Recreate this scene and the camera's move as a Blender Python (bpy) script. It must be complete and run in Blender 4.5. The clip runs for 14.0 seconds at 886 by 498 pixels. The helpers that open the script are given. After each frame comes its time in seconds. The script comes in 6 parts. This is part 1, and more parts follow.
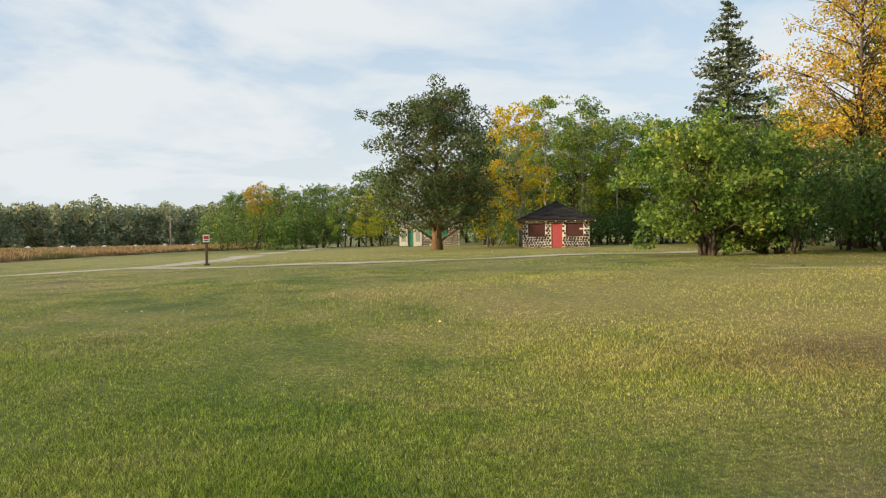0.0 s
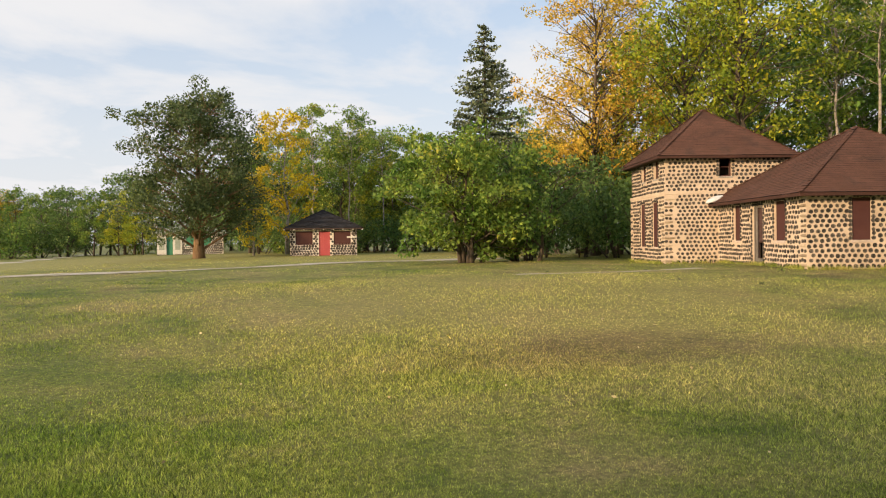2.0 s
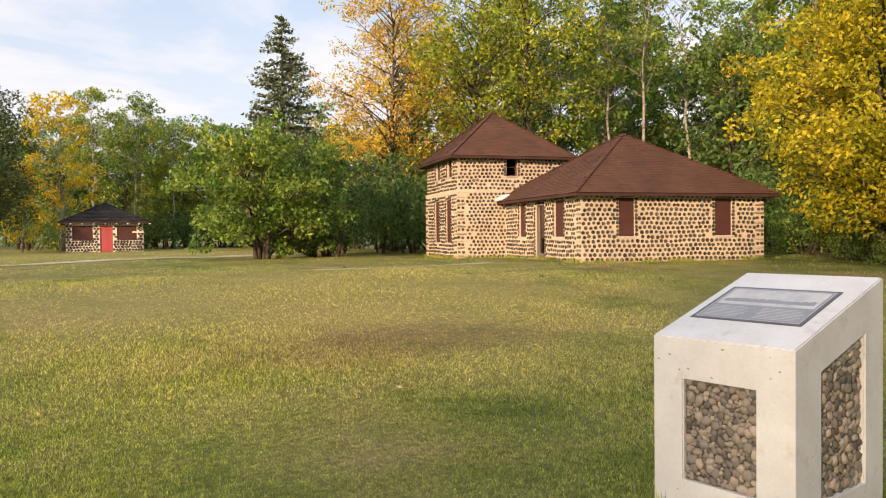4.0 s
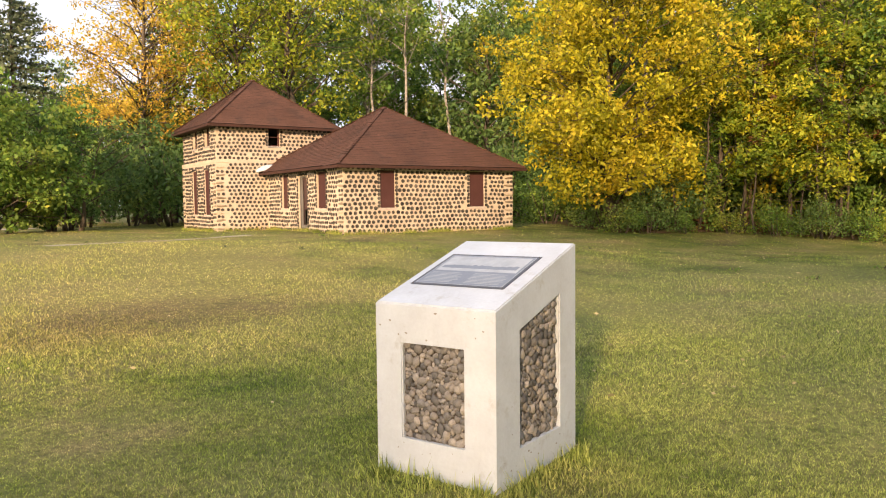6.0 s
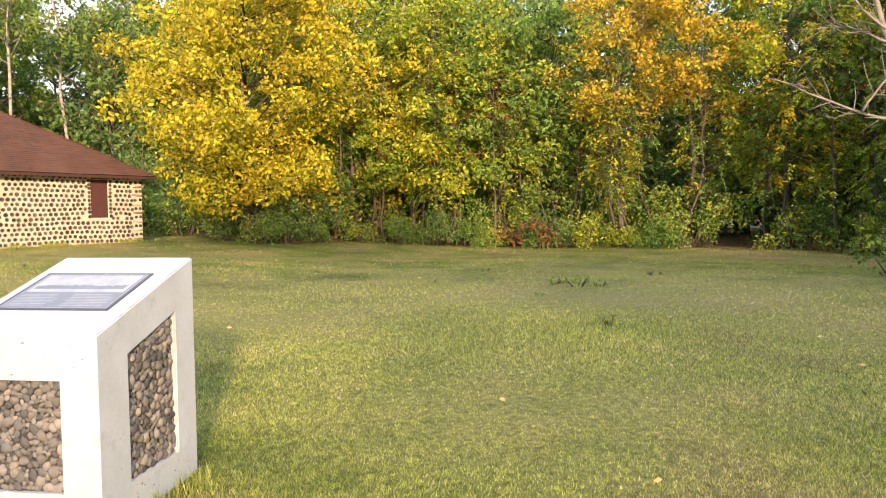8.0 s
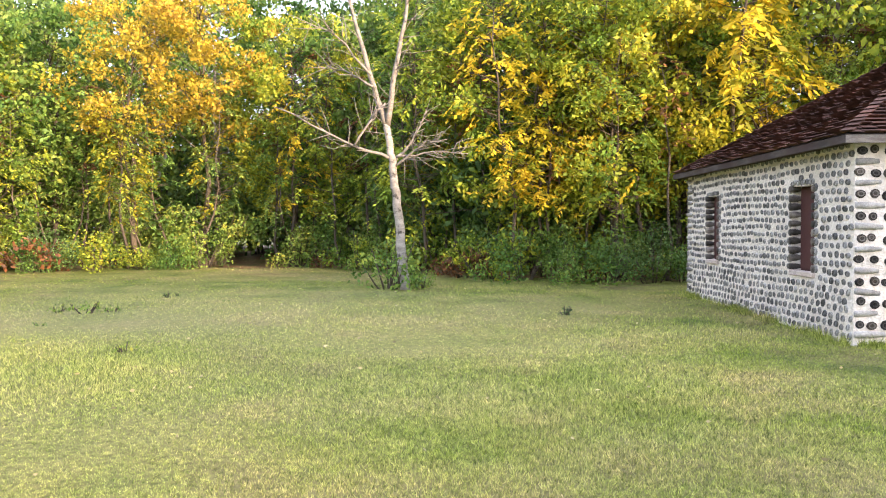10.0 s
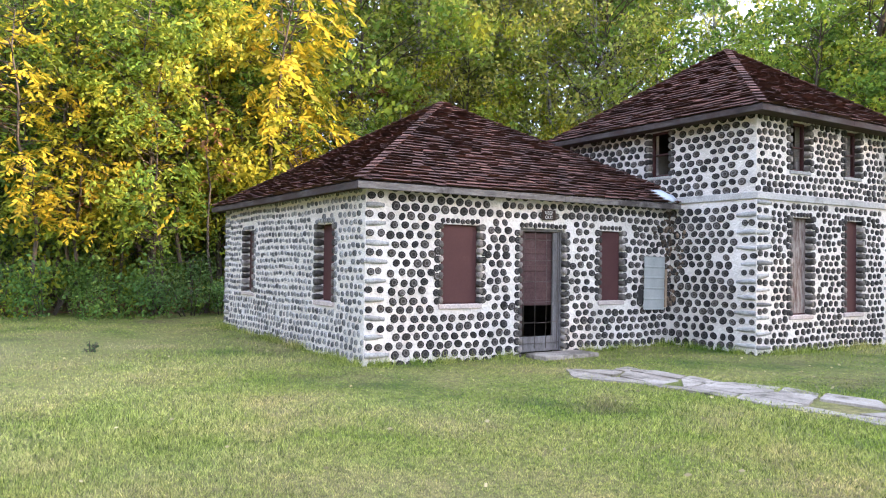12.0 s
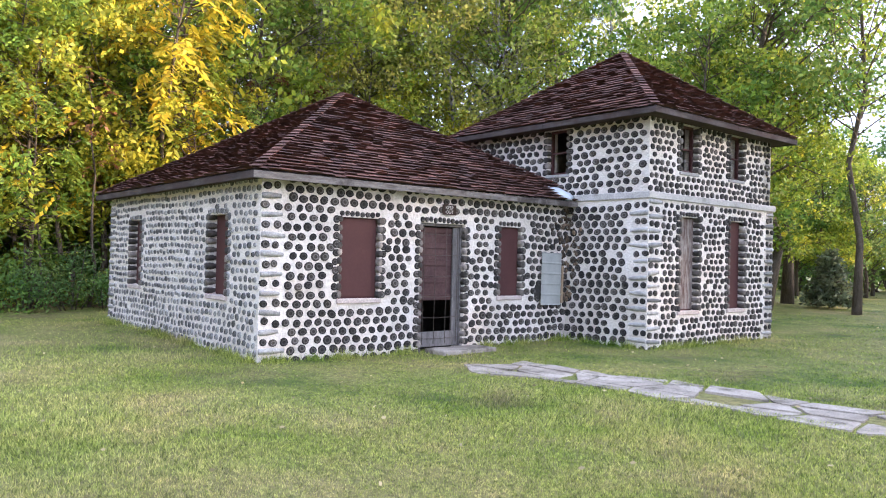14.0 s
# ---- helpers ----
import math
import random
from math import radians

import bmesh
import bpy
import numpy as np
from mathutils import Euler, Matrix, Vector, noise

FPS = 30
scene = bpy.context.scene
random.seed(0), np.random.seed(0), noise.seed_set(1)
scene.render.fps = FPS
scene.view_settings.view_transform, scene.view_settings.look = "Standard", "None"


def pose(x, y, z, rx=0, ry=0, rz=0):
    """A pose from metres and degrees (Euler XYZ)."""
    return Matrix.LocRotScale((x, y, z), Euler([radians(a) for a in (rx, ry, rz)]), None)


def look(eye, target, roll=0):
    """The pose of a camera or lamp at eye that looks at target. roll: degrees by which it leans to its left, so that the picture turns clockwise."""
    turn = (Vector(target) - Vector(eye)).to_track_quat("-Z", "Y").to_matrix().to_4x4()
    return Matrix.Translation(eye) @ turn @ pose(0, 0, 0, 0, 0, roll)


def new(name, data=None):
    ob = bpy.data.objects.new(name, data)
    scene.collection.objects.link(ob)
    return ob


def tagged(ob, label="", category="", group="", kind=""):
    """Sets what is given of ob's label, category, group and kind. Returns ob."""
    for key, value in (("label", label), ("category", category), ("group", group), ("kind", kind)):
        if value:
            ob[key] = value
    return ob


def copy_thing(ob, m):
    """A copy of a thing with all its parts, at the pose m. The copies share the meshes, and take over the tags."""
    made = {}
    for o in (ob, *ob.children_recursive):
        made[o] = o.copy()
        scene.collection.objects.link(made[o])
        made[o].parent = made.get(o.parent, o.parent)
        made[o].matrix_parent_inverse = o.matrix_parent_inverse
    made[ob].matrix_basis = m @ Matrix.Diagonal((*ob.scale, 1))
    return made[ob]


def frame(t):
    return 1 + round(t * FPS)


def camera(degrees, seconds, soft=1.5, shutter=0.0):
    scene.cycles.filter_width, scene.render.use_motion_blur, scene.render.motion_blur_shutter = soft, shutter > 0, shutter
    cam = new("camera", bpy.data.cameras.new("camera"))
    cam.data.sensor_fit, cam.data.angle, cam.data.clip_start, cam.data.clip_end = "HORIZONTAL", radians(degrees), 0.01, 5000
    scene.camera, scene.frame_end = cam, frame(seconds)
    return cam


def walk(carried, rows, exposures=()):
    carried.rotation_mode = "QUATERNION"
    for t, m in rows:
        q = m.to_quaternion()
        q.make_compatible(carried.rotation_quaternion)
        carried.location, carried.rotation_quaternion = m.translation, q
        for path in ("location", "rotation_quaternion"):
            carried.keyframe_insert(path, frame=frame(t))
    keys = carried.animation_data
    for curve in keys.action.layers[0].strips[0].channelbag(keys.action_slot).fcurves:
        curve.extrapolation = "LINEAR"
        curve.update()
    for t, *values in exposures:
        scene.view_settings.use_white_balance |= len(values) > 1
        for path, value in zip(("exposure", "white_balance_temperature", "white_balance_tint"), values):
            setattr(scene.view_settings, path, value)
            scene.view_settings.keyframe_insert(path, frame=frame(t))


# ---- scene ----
cam = camera(60.30, 14.0, 1.1)
PATH = [
    (0, pose(-0.362, 0.528, 1.579, 89.029, 0.835, 0.000)),
    (0.5, pose(-0.373, 0.484, 1.579, 89.169, 0.837, -4.839)),
    (1, pose(-0.375, 0.445, 1.586, 89.286, 0.790, -9.420)),
    (1.5, pose(-0.362, 0.415, 1.595, 89.386, 0.788, -13.495)),
    (2, pose(-0.336, 0.374, 1.592, 89.397, 0.715, -17.273)),
    (2.5, pose(-0.310, 0.322, 1.585, 89.361, 0.690, -20.863)),
    (3, pose(-0.300, 0.287, 1.590, 89.383, 0.598, -24.529)),
    (5.5, pose(-0.114, 0.111, 1.576, 87.199, 0.671, -44.562)),
    (6, pose(-0.057, 0.043, 1.576, 86.620, 0.637, -49.221)),
    (6.5, pose(0.000, -0.000, 1.580, 86.426, 0.493, -54.774)),
    (7, pose(0.028, -0.049, 1.583, 86.510, 0.339, -60.944)),
    (9.5, pose(0.076, -0.058, 1.592, 87.966, 0.836, -101.678)),
    (10, pose(0.024, -0.049, 1.597, 88.306, 0.279, -110.851)),
    (10.5, pose(-0.043, -0.055, 1.592, 88.807, -0.141, -120.052)),
    (11, pose(-0.118, -0.079, 1.587, 89.366, -0.482, -128.972)),
    (11.5, pose(-0.186, -0.088, 1.587, 90.129, -0.667, -137.178)),
    (12, pose(-0.207, -0.101, 1.581, 90.921, -0.727, -143.984)),
    (12.5, pose(-0.216, -0.104, 1.565, 91.448, -0.778, -148.660)),
    (13, pose(-0.209, -0.105, 1.571, 91.457, -0.906, -151.158)),
    (13.5, pose(-0.188, -0.134, 1.568, 91.166, -1.117, -151.785)),
    (14, pose(-0.146, -0.239, 1.561, 90.714, -1.393, -151.406)),
]
walk(cam, PATH, [(0.0, 1.06, 6850, 6), (3.0, 1.2, 7250, 15), (6.5, 1.64, 7050, 17), (7.2, 1.76, 6950, 18), (9.5, 2.68, 6500, 19), (11.5, 2.84, 5750, 19), (14.0, 2.74, 5700, 22)])

# ---- light ----
SUN_DIR = Vector((-0.88, -0.43, 0.235)).normalized()      # towards the sun
sun = new("sun", bpy.data.lights.new("sun", "SUN"))
sun.data.energy, sun.data.angle, sun.data.color = 2.5, radians(3.0), (1.0, 0.73, 0.45)
sun.matrix_world = look((0, 0, 60), Vector((0, 0, 60)) - SUN_DIR)

world = bpy.data.worlds.new("sky")
scene.world = world
world.use_nodes = True
wt = world.node_tree
wt.nodes.clear()


def node(tree, kind, **values):
    n = tree.nodes.new(kind)
    for key, value in values.items():
        if key in n.inputs:
            n.inputs[key].default_value = value
    return n


def build_sky():
    L = wt.links.new
    sky = wt.nodes.new("ShaderNodeTexSky")
    sky.sky_type, sky.sun_disc = "NISHITA", False
    sky.sun_elevation = math.asin(SUN_DIR.z)
    sky.sun_rotation = math.atan2(SUN_DIR.x, SUN_DIR.y)
    sky.dust_density, sky.ozone_density = 2.0, 1.5
    scale = wt.nodes.new("ShaderNodeVectorMath")
    scale.operation = "SCALE"
    scale.inputs["Scale"].default_value = 0.16
    L(sky.outputs[0], scale.inputs[0])
    # thin cloud sheets, flattened towards the horizon
    geo = wt.nodes.new("ShaderNodeTexCoord")
    sep = wt.nodes.new("ShaderNodeSeparateXYZ")
    L(geo.outputs["Generated"], sep.inputs[0])
    up = wt.nodes.new("ShaderNodeMath")
    up.operation = "MAXIMUM"
    up.inputs[1].default_value = 0.0
    L(sep.outputs[2], up.inputs[0])
    add = wt.nodes.new("ShaderNodeMath")
    add.operation = "ADD"
    add.inputs[1].default_value = 0.16
    L(up.outputs[0], add.inputs[0])
    div = []
    for k in (0, 1):
        d = wt.nodes.new("ShaderNodeMath")
        d.operation = "DIVIDE"
        L(sep.outputs[k], d.inputs[0])
        L(add.outputs[0], d.inputs[1])
        div.append(d)
    comb = wt.nodes.new("ShaderNodeCombineXYZ")
    L(div[0].outputs[0], comb.inputs[0])
    L(div[1].outputs[0], comb.inputs[1])
    noi = node(wt, "ShaderNodeTexNoise", Scale=0.9, Detail=7.0, Roughness=0.56, Distortion=0.35)
    L(comb.outputs[0], noi.inputs["Vector"])
    ramp = wt.nodes.new("ShaderNodeMapRange")
    ramp.interpolation_type = "SMOOTHSTEP"
    ramp.inputs["From Min"].default_value, ramp.inputs["From Max"].default_value = 0.31, 0.58
    L(noi.outputs[0], ramp.inputs[0])
    haze = wt.nodes.new("ShaderNodeMapRange")
    haze.inputs["From Min"].default_value, haze.inputs["From Max"].default_value = 0.40, 0.03
    haze.inputs["To Min"].default_value, haze.inputs["To Max"].default_value = 0.0, 0.85
    L(sep.outputs[2], haze.inputs[0])
    top = wt.nodes.new("ShaderNodeMath")
    top.operation = "MAXIMUM"
    L(ramp.outputs[0], top.inputs[0])
    L(haze.outputs[0], top.inputs[1])
    clouds = wt.nodes.new("ShaderNodeMix")
    clouds.data_type = "RGBA"
    blue = wt.nodes.new("ShaderNodeMix")
    blue.data_type = "RGBA"
    blue.inputs[0].default_value = 0.55
    blue.inputs[7].default_value = (0.36, 0.52, 0.78, 1)
    L(scale.outputs[0], blue.inputs[6])
    L(blue.outputs[2], clouds.inputs[6])
    clouds.inputs[7].default_value = (0.63, 0.67, 0.735, 1)
    L(top.outputs[0], clouds.inputs[0])
    bg = node(wt, "ShaderNodeBackground", Strength=0.60)
    L(clouds.outputs[2], bg.inputs[0])
    out = wt.nodes.new("ShaderNodeOutputWorld")
    L(bg.outputs[0], out.inputs[0])


build_sky()


# ---- materials ----
def material(name, roughness=0.8, metallic=0.0):
    m = bpy.data.materials.new(name)
    m.use_nodes = True
    t = m.node_tree
    bsdf = t.nodes["Principled BSDF"]
    bsdf.inputs["Roughness"].default_value = roughness
    bsdf.inputs["Metallic"].default_value = metallic
    bsdf.inputs["Specular IOR Level"].default_value = 0.3
    return m, t, bsdf


def ramp_node(t, source, stops):
    r = t.nodes.new("ShaderNodeValToRGB")
    while len(r.color_ramp.elements) < len(stops):
        r.color_ramp.elements.new(0.5)
    for e, (p, c) in zip(r.color_ramp.elements, stops):
        e.position, e.color = p, (*c, 1)
    t.links.new(source, r.inputs[0])
    return r.outputs[0]


def noise_node(t, scale, detail=4.0, rough=0.6, coords="Object", stretch=None):
    n = node(t, "ShaderNodeTexNoise", Scale=scale, Detail=detail, Roughness=rough)
    if coords == "World":
        src = t.nodes.new("ShaderNodeNewGeometry").outputs["Position"]
    else:
        src = t.nodes.new("ShaderNodeTexCoord").outputs[coords]
    if stretch:
        mp = t.nodes.new("ShaderNodeMapping")
        mp.inputs["Scale"].default_value = stretch
        t.links.new(src, mp.inputs[0])
        src = mp.outputs[0]
    t.links.new(src, n.inputs["Vector"])
    return n.outputs[0]


def mix_color(t, fac, a, b, mode="MIX"):
    m = t.nodes.new("ShaderNodeMix")
    m.data_type, m.blend_type = "RGBA", mode
    for src, slot in ((fac, 0), (a, 6), (b, 7)):
        if isinstance(src, (int, float)):
            m.inputs[slot].default_value = src
        elif isinstance(src, tuple):
            m.inputs[slot].default_value = (*src, 1)
        else:
            t.links.new(src, m.inputs[slot])
    return m.outputs[2]


def bump(t, bsdf, height, strength, distance):
    b = node(t, "ShaderNodeBump", Strength=strength, Distance=distance)
    t.links.new(height, b.inputs["Height"])
    t.links.new(b.outputs[0], bsdf.inputs["Normal"])


def piece_random(t):
    """A random number for each piece, be it an object of its own or an island of a joined mesh."""
    a = t.nodes.new("ShaderNodeObjectInfo").outputs["Random"]
    b = t.nodes.new("ShaderNodeNewGeometry").outputs["Random Per Island"]
    s = t.nodes.new("ShaderNodeMath")
    s.operation = "ADD"
    t.links.new(a, s.inputs[0])
    t.links.new(b, s.inputs[1])
    f = t.nodes.new("ShaderNodeMath")
    f.operation = "FRACT"
    t.links.new(s.outputs[0], f.inputs[0])
    return f.outputs[0]


def surface(name, stops, scale, roughness=0.8, fine=40.0, relief=0.3, depth=0.01, stain=None, coords="Object", stretch=None, metallic=0.0, pieces=None, speck=1.0):
    """A worn surface: broad noise through a colour ramp, fine grain on it, stains, relief."""
    m, t, bsdf = material(name, roughness, metallic)
    base = ramp_node(t, noise_node(t, scale, 5.0, 0.65, coords, stretch), stops)
    grain = noise_node(t, fine, 3.0, 0.6, coords, stretch)
    g = ramp_node(t, grain, [(0.3, (1 - 0.28 * speck,) * 3), (0.7, (1 + 0.15 * speck,) * 3)])
    col = mix_color(t, 1.0, base, g, "MULTIPLY")
    if stain:
        color, s, lo, hi, amount = stain
        spot = t.nodes.new("ShaderNodeMapRange")
        spot.inputs["From Min"].default_value, spot.inputs["From Max"].default_value = lo, hi
        spot.inputs["To Max"].default_value = amount
        t.links.new(noise_node(t, s, 6.0, 0.7, coords), spot.inputs[0])
        col = mix_color(t, spot.outputs[0], col, color)
    if pieces:
        col = mix_color(t, 1.0, col, ramp_node(t, piece_random(t), pieces), "MULTIPLY")
    t.links.new(col, bsdf.inputs["Base Color"])
    bump(t, bsdf, grain, relief, depth)
    return m


def leaf_material(name, stops, glow=0.45):
    m, t, bsdf = material(name, 0.55)
    geo = t.nodes.new("ShaderNodeNewGeometry")
    info = t.nodes.new("ShaderNodeObjectInfo")
    big = noise_node(t, 0.55, 3.0, 0.6, "World")
    add = t.nodes.new("ShaderNodeMath")
    add.operation = "MULTIPLY_ADD"
    add.inputs[1].default_value = 0.30
    t.links.new(geo.outputs["Random Per Island"], add.inputs[0])
    scl = t.nodes.new("ShaderNodeMath")
    scl.operation = "MULTIPLY_ADD"
    scl.inputs[1].default_value, scl.inputs[2].default_value = 1.5, -0.40
    t.links.new(big, scl.inputs[0])
    t.links.new(scl.outputs[0], add.inputs[2])
    tree_shift = t.nodes.new("ShaderNodeMath")
    tree_shift.operation = "MULTIPLY_ADD"
    tree_shift.inputs[1].default_value = 0.25
    t.links.new(info.outputs["Random"], tree_shift.inputs[0])
    t.links.new(add.outputs[0], tree_shift.inputs[2])
    col = ramp_node(t, tree_shift.outputs[0], stops)
    scatter = t.nodes.new("ShaderNodeMath")
    scatter.operation = "FRACT"
    spread_ = t.nodes.new("ShaderNodeMath")
    spread_.operation = "MULTIPLY"
    spread_.inputs[1].default_value = 7.31
    t.links.new(geo.outputs["Random Per Island"], spread_.inputs[0])
    t.links.new(spread_.outputs[0], scatter.inputs[0])
    col = mix_color(t, 1.0, col, ramp_node(t, scatter.outputs[0], [(0.0, (0.50, 0.52, 0.52)), (0.5, (1.0, 1.0, 1.0)), (1.0, (1.55, 1.5, 1.4))]), "MULTIPLY")
    t.links.new(col, bsdf.inputs["Base Color"])
    tr = t.nodes.new("ShaderNodeBsdfTranslucent")
    t.links.new(col, tr.inputs[0])
    mx = node(t, "ShaderNodeMixShader")
    mx.inputs[0].default_value = glow
    t.links.new(bsdf.outputs[0], mx.inputs[1])
    t.links.new(tr.outputs[0], mx.inputs[2])
    t.links.new(mx.outputs[0], t.nodes["Material Output"].inputs[0])
    return m


LEAF_GREEN = leaf_material("leaf_green", [(0.0, (0.058, 0.140, 0.031)), (0.45, (0.125, 0.240, 0.050)), (0.8, (0.250, 0.340, 0.065)), (1.0, (0.461, 0.440, 0.077))])
LEAF_DARK = leaf_material("leaf_dark_green", [(0.0, (0.055, 0.122, 0.042)), (0.6, (0.125, 0.220, 0.064)), (1.0, (0.26, 0.33, 0.088))])
LEAF_OAK = leaf_material("leaf_oak", [(0.0, (0.036, 0.068, 0.032)), (0.6, (0.085, 0.132, 0.055)), (1.0, (0.165, 0.205, 0.085))])
LEAF_LIME = leaf_material("leaf_yellow_green", [(0.0, (0.059, 0.140, 0.022)), (0.4, (0.135, 0.234, 0.032)), (0.72, (0.306, 0.374, 0.040)), (1.0, (0.522, 0.478, 0.040))])
LEAF_YELLOW = leaf_material("leaf_yellow", [(0.0, (0.105, 0.170, 0.024)), (0.35, (0.300, 0.325, 0.030)), (0.7, (0.470, 0.430, 0.032)), (1.0, (0.520, 0.400, 0.036))])
# brighter yellow-green: missing light put into the leaves behind the near house
LEAF_LIT_GREEN = leaf_material("leaf_lit_green", [(0.0, (0.14, 0.24, 0.05)), (0.45, (0.30, 0.38, 0.08)), (0.8, (0.46, 0.46, 0.10)), (1.0, (0.60, 0.52, 0.12))])
LEAF_ORANGE = leaf_material("leaf_orange", [(0.0, (0.26, 0.27, 0.045)), (0.4, (0.56, 0.46, 0.065)), (0.8, (0.66, 0.42, 0.07)), (1.0, (0.55, 0.31, 0.08))])
LEAF_BIRCH = leaf_material("leaf_birch", [(0.0, (0.34, 0.36, 0.03)), (0.4, (0.62, 0.52, 0.035)), (1.0, (0.70, 0.50, 0.04))], 0.55)
LEAF_GOLD = leaf_material("leaf_gold", [(0.0, (0.16, 0.19, 0.025)), (0.4, (0.40, 0.34, 0.035)), (0.8, (0.52, 0.37, 0.04)), (1.0, (0.46, 0.28, 0.045))])
LEAF_FALLEN = leaf_material("leaf_fallen", [(0.0, (0.30, 0.22, 0.12)), (0.5, (0.46, 0.38, 0.20)), (1.0, (0.55, 0.48, 0.30))], 0.2)
LEAF_RUST = leaf_material("leaf_rust", [(0.0, (0.075, 0.07, 0.025)), (0.4, (0.14, 0.07, 0.03)), (0.8, (0.19, 0.08, 0.035)), (1.0, (0.24, 0.16, 0.06))], 0.3)
# haze of the distance mixed into the leaf colour, paler and bluer
LEAF_FAR_HAZE = leaf_material("leaf_far_haze", [(0.0, (0.162, 0.246, 0.187)), (0.5, (0.243, 0.319, 0.221)), (0.8, (0.405, 0.420, 0.238)), (1.0, (0.621, 0.478, 0.255))], 0.4)
NEEDLE = leaf_material("needle", [(0.0, (0.075, 0.110, 0.070)), (0.6, (0.150, 0.190, 0.105)), (1.0, (0.25, 0.26, 0.14))], 0.3)
BARK = surface("bark", [(0.3, (0.06, 0.048, 0.036)), (0.7, (0.16, 0.13, 0.10))], 3.0, 0.95, 30.0, 0.8, 0.03, stretch=(4, 4, 0.7))
BARK_PALE = surface("pale_bark", [(0.3, (0.20, 0.18, 0.155)), (0.7, (0.44, 0.41, 0.37))], 2.0, 0.9, 18.0, 0.6, 0.02, stain=((0.05, 0.045, 0.04), 4.0, 0.54, 0.62, 0.9), stretch=(1, 1, 2.5))
BARK_WARM = surface("warm_bark", [(0.3, (0.16, 0.10, 0.06)), (0.7, (0.34, 0.23, 0.14))], 2.0, 0.95, 25.0, 0.7, 0.03, stretch=(4, 4, 0.7))

BARK_GREY = surface("grey_bark", [(0.3, (0.13, 0.115, 0.10)), (0.7, (0.30, 0.275, 0.245))], 3.0, 0.9, 22.0, 0.6, 0.02, stretch=(1, 1, 2.5))

MORTAR = surface("white_mortar", [(0.3, (0.67, 0.61, 0.54)), (0.6, (0.86, 0.80, 0.73))], 1.6, 0.9, 20.0, 1.0, 0.04, stain=((0.36, 0.33, 0.29), 2.6, 0.55, 0.74, 0.65), speck=0.3)
# the far house's mortar, with the low sun's warmth put into its colour
MORTAR_SUN_TINT = surface("sun_tinted_mortar", [(0.3, (0.50, 0.405, 0.315)), (0.6, (0.64, 0.535, 0.43))], 1.3, 0.9, 35.0, 0.6, 0.015, stain=((0.40, 0.33, 0.25), 2.2, 0.58, 0.76, 0.55), speck=0.3)
LOG_END_PALE = surface("whitewashed_log_end", [(0.3, (0.15, 0.15, 0.148)), (0.7, (0.42, 0.415, 0.405))], 16.0, 0.8, 60.0, 0.7, 0.012,
                       pieces=[(0.0, (0.40, 0.40, 0.41)), (0.5, (1.0, 0.98, 0.97)), (1.0, (1.6, 1.58, 1.55))])
LOG_END = surface("log_end", [(0.35, (0.012, 0.011, 0.010)), (0.65, (0.066, 0.060, 0.056))], 34.0, 0.75, 90.0, 0.9, 0.015,
                  pieces=[(0.0, (0.55, 0.55, 0.57)), (0.5, (1.0, 0.97, 0.95)), (0.85, (1.7, 1.55, 1.4)), (1.0, (2.6, 2.4, 2.2))])
LOG_CORNER = surface("whitewashed_log", [(0.3, (0.24, 0.235, 0.23)), (0.7, (0.52, 0.51, 0.49))], 7.0, 0.85, 45.0, 0.8, 0.014,
                     pieces=[(0.0, (0.35, 0.35, 0.36)), (0.4, (0.9, 0.9, 0.88)), (1.0, (1.35, 1.32, 1.28))])
# corner logs of the far house carry the same sunlit tint
LOG_CORNER_SUN_TINT = surface("sun_tinted_log", [(0.3, (0.34, 0.28, 0.21)), (0.7, (0.58, 0.49, 0.38))], 7.0, 0.85, 45.0, 0.8, 0.014,
                          pieces=[(0.0, (0.45, 0.43, 0.42)), (0.5, (1.0, 0.98, 0.95)), (1.0, (1.2, 1.2, 1.2))])
LOG_RING = surface("log_ring", [(0.3, (0.09, 0.085, 0.08)), (0.7, (0.20, 0.19, 0.18))], 26.0, 0.8, 90.0, 0.8, 0.012,
                   pieces=[(0.0, (0.4, 0.4, 0.4)), (1.0, (1.5, 1.45, 1.4))])
LOG_SIDE = surface("log_side", [(0.3, (0.05, 0.046, 0.042)), (0.7, (0.15, 0.135, 0.12))], 8.0, 0.85, 45.0, 0.7, 0.012,
                   pieces=[(0.0, (0.4, 0.4, 0.42)), (0.5, (1.0, 0.97, 0.93)), (0.8, (1.8, 1.75, 1.7)), (1.0, (3.6, 3.5, 3.4))])
SHINGLE = surface("shingle", [(0.3, (0.082, 0.041, 0.032)), (0.7, (0.165, 0.080, 0.060))], 1.6, 0.9, 70.0, 0.6, 0.006, coords="World",
                  stain=((0.055, 0.042, 0.040), 0.8, 0.50, 0.66, 0.6),
                  pieces=[(0.0, (0.66, 0.66, 0.68)), (0.5, (1.08, 1.08, 1.09)), (0.85, (1.4, 1.32, 1.27)), (1.0, (1.7, 1.56, 1.47))])
SHINGLE_FLAT = surface("brown_shingle", [(0.3, (0.105, 0.050, 0.036)), (0.7, (0.165, 0.082, 0.058))], 0.9, 0.9, 60.0, 0.5, 0.006, coords="World",
                       stain=((0.070, 0.042, 0.034), 1.3, 0.52, 0.66, 0.7), pieces=[(0.0, (0.94, 0.94, 0.94)), (0.9, (1.04, 1.04, 1.04)), (1.0, (1.12, 1.1, 1.08))])
# deck coloured near black so that gaps between shingles read as shadow
ROOF_DECK_SHADE = surface("shade_dark_deck", [(0.3, (0.018, 0.014, 0.013)), (0.7, (0.035, 0.027, 0.025))], 3.0, 0.95, 30.0, 0.4, 0.005)
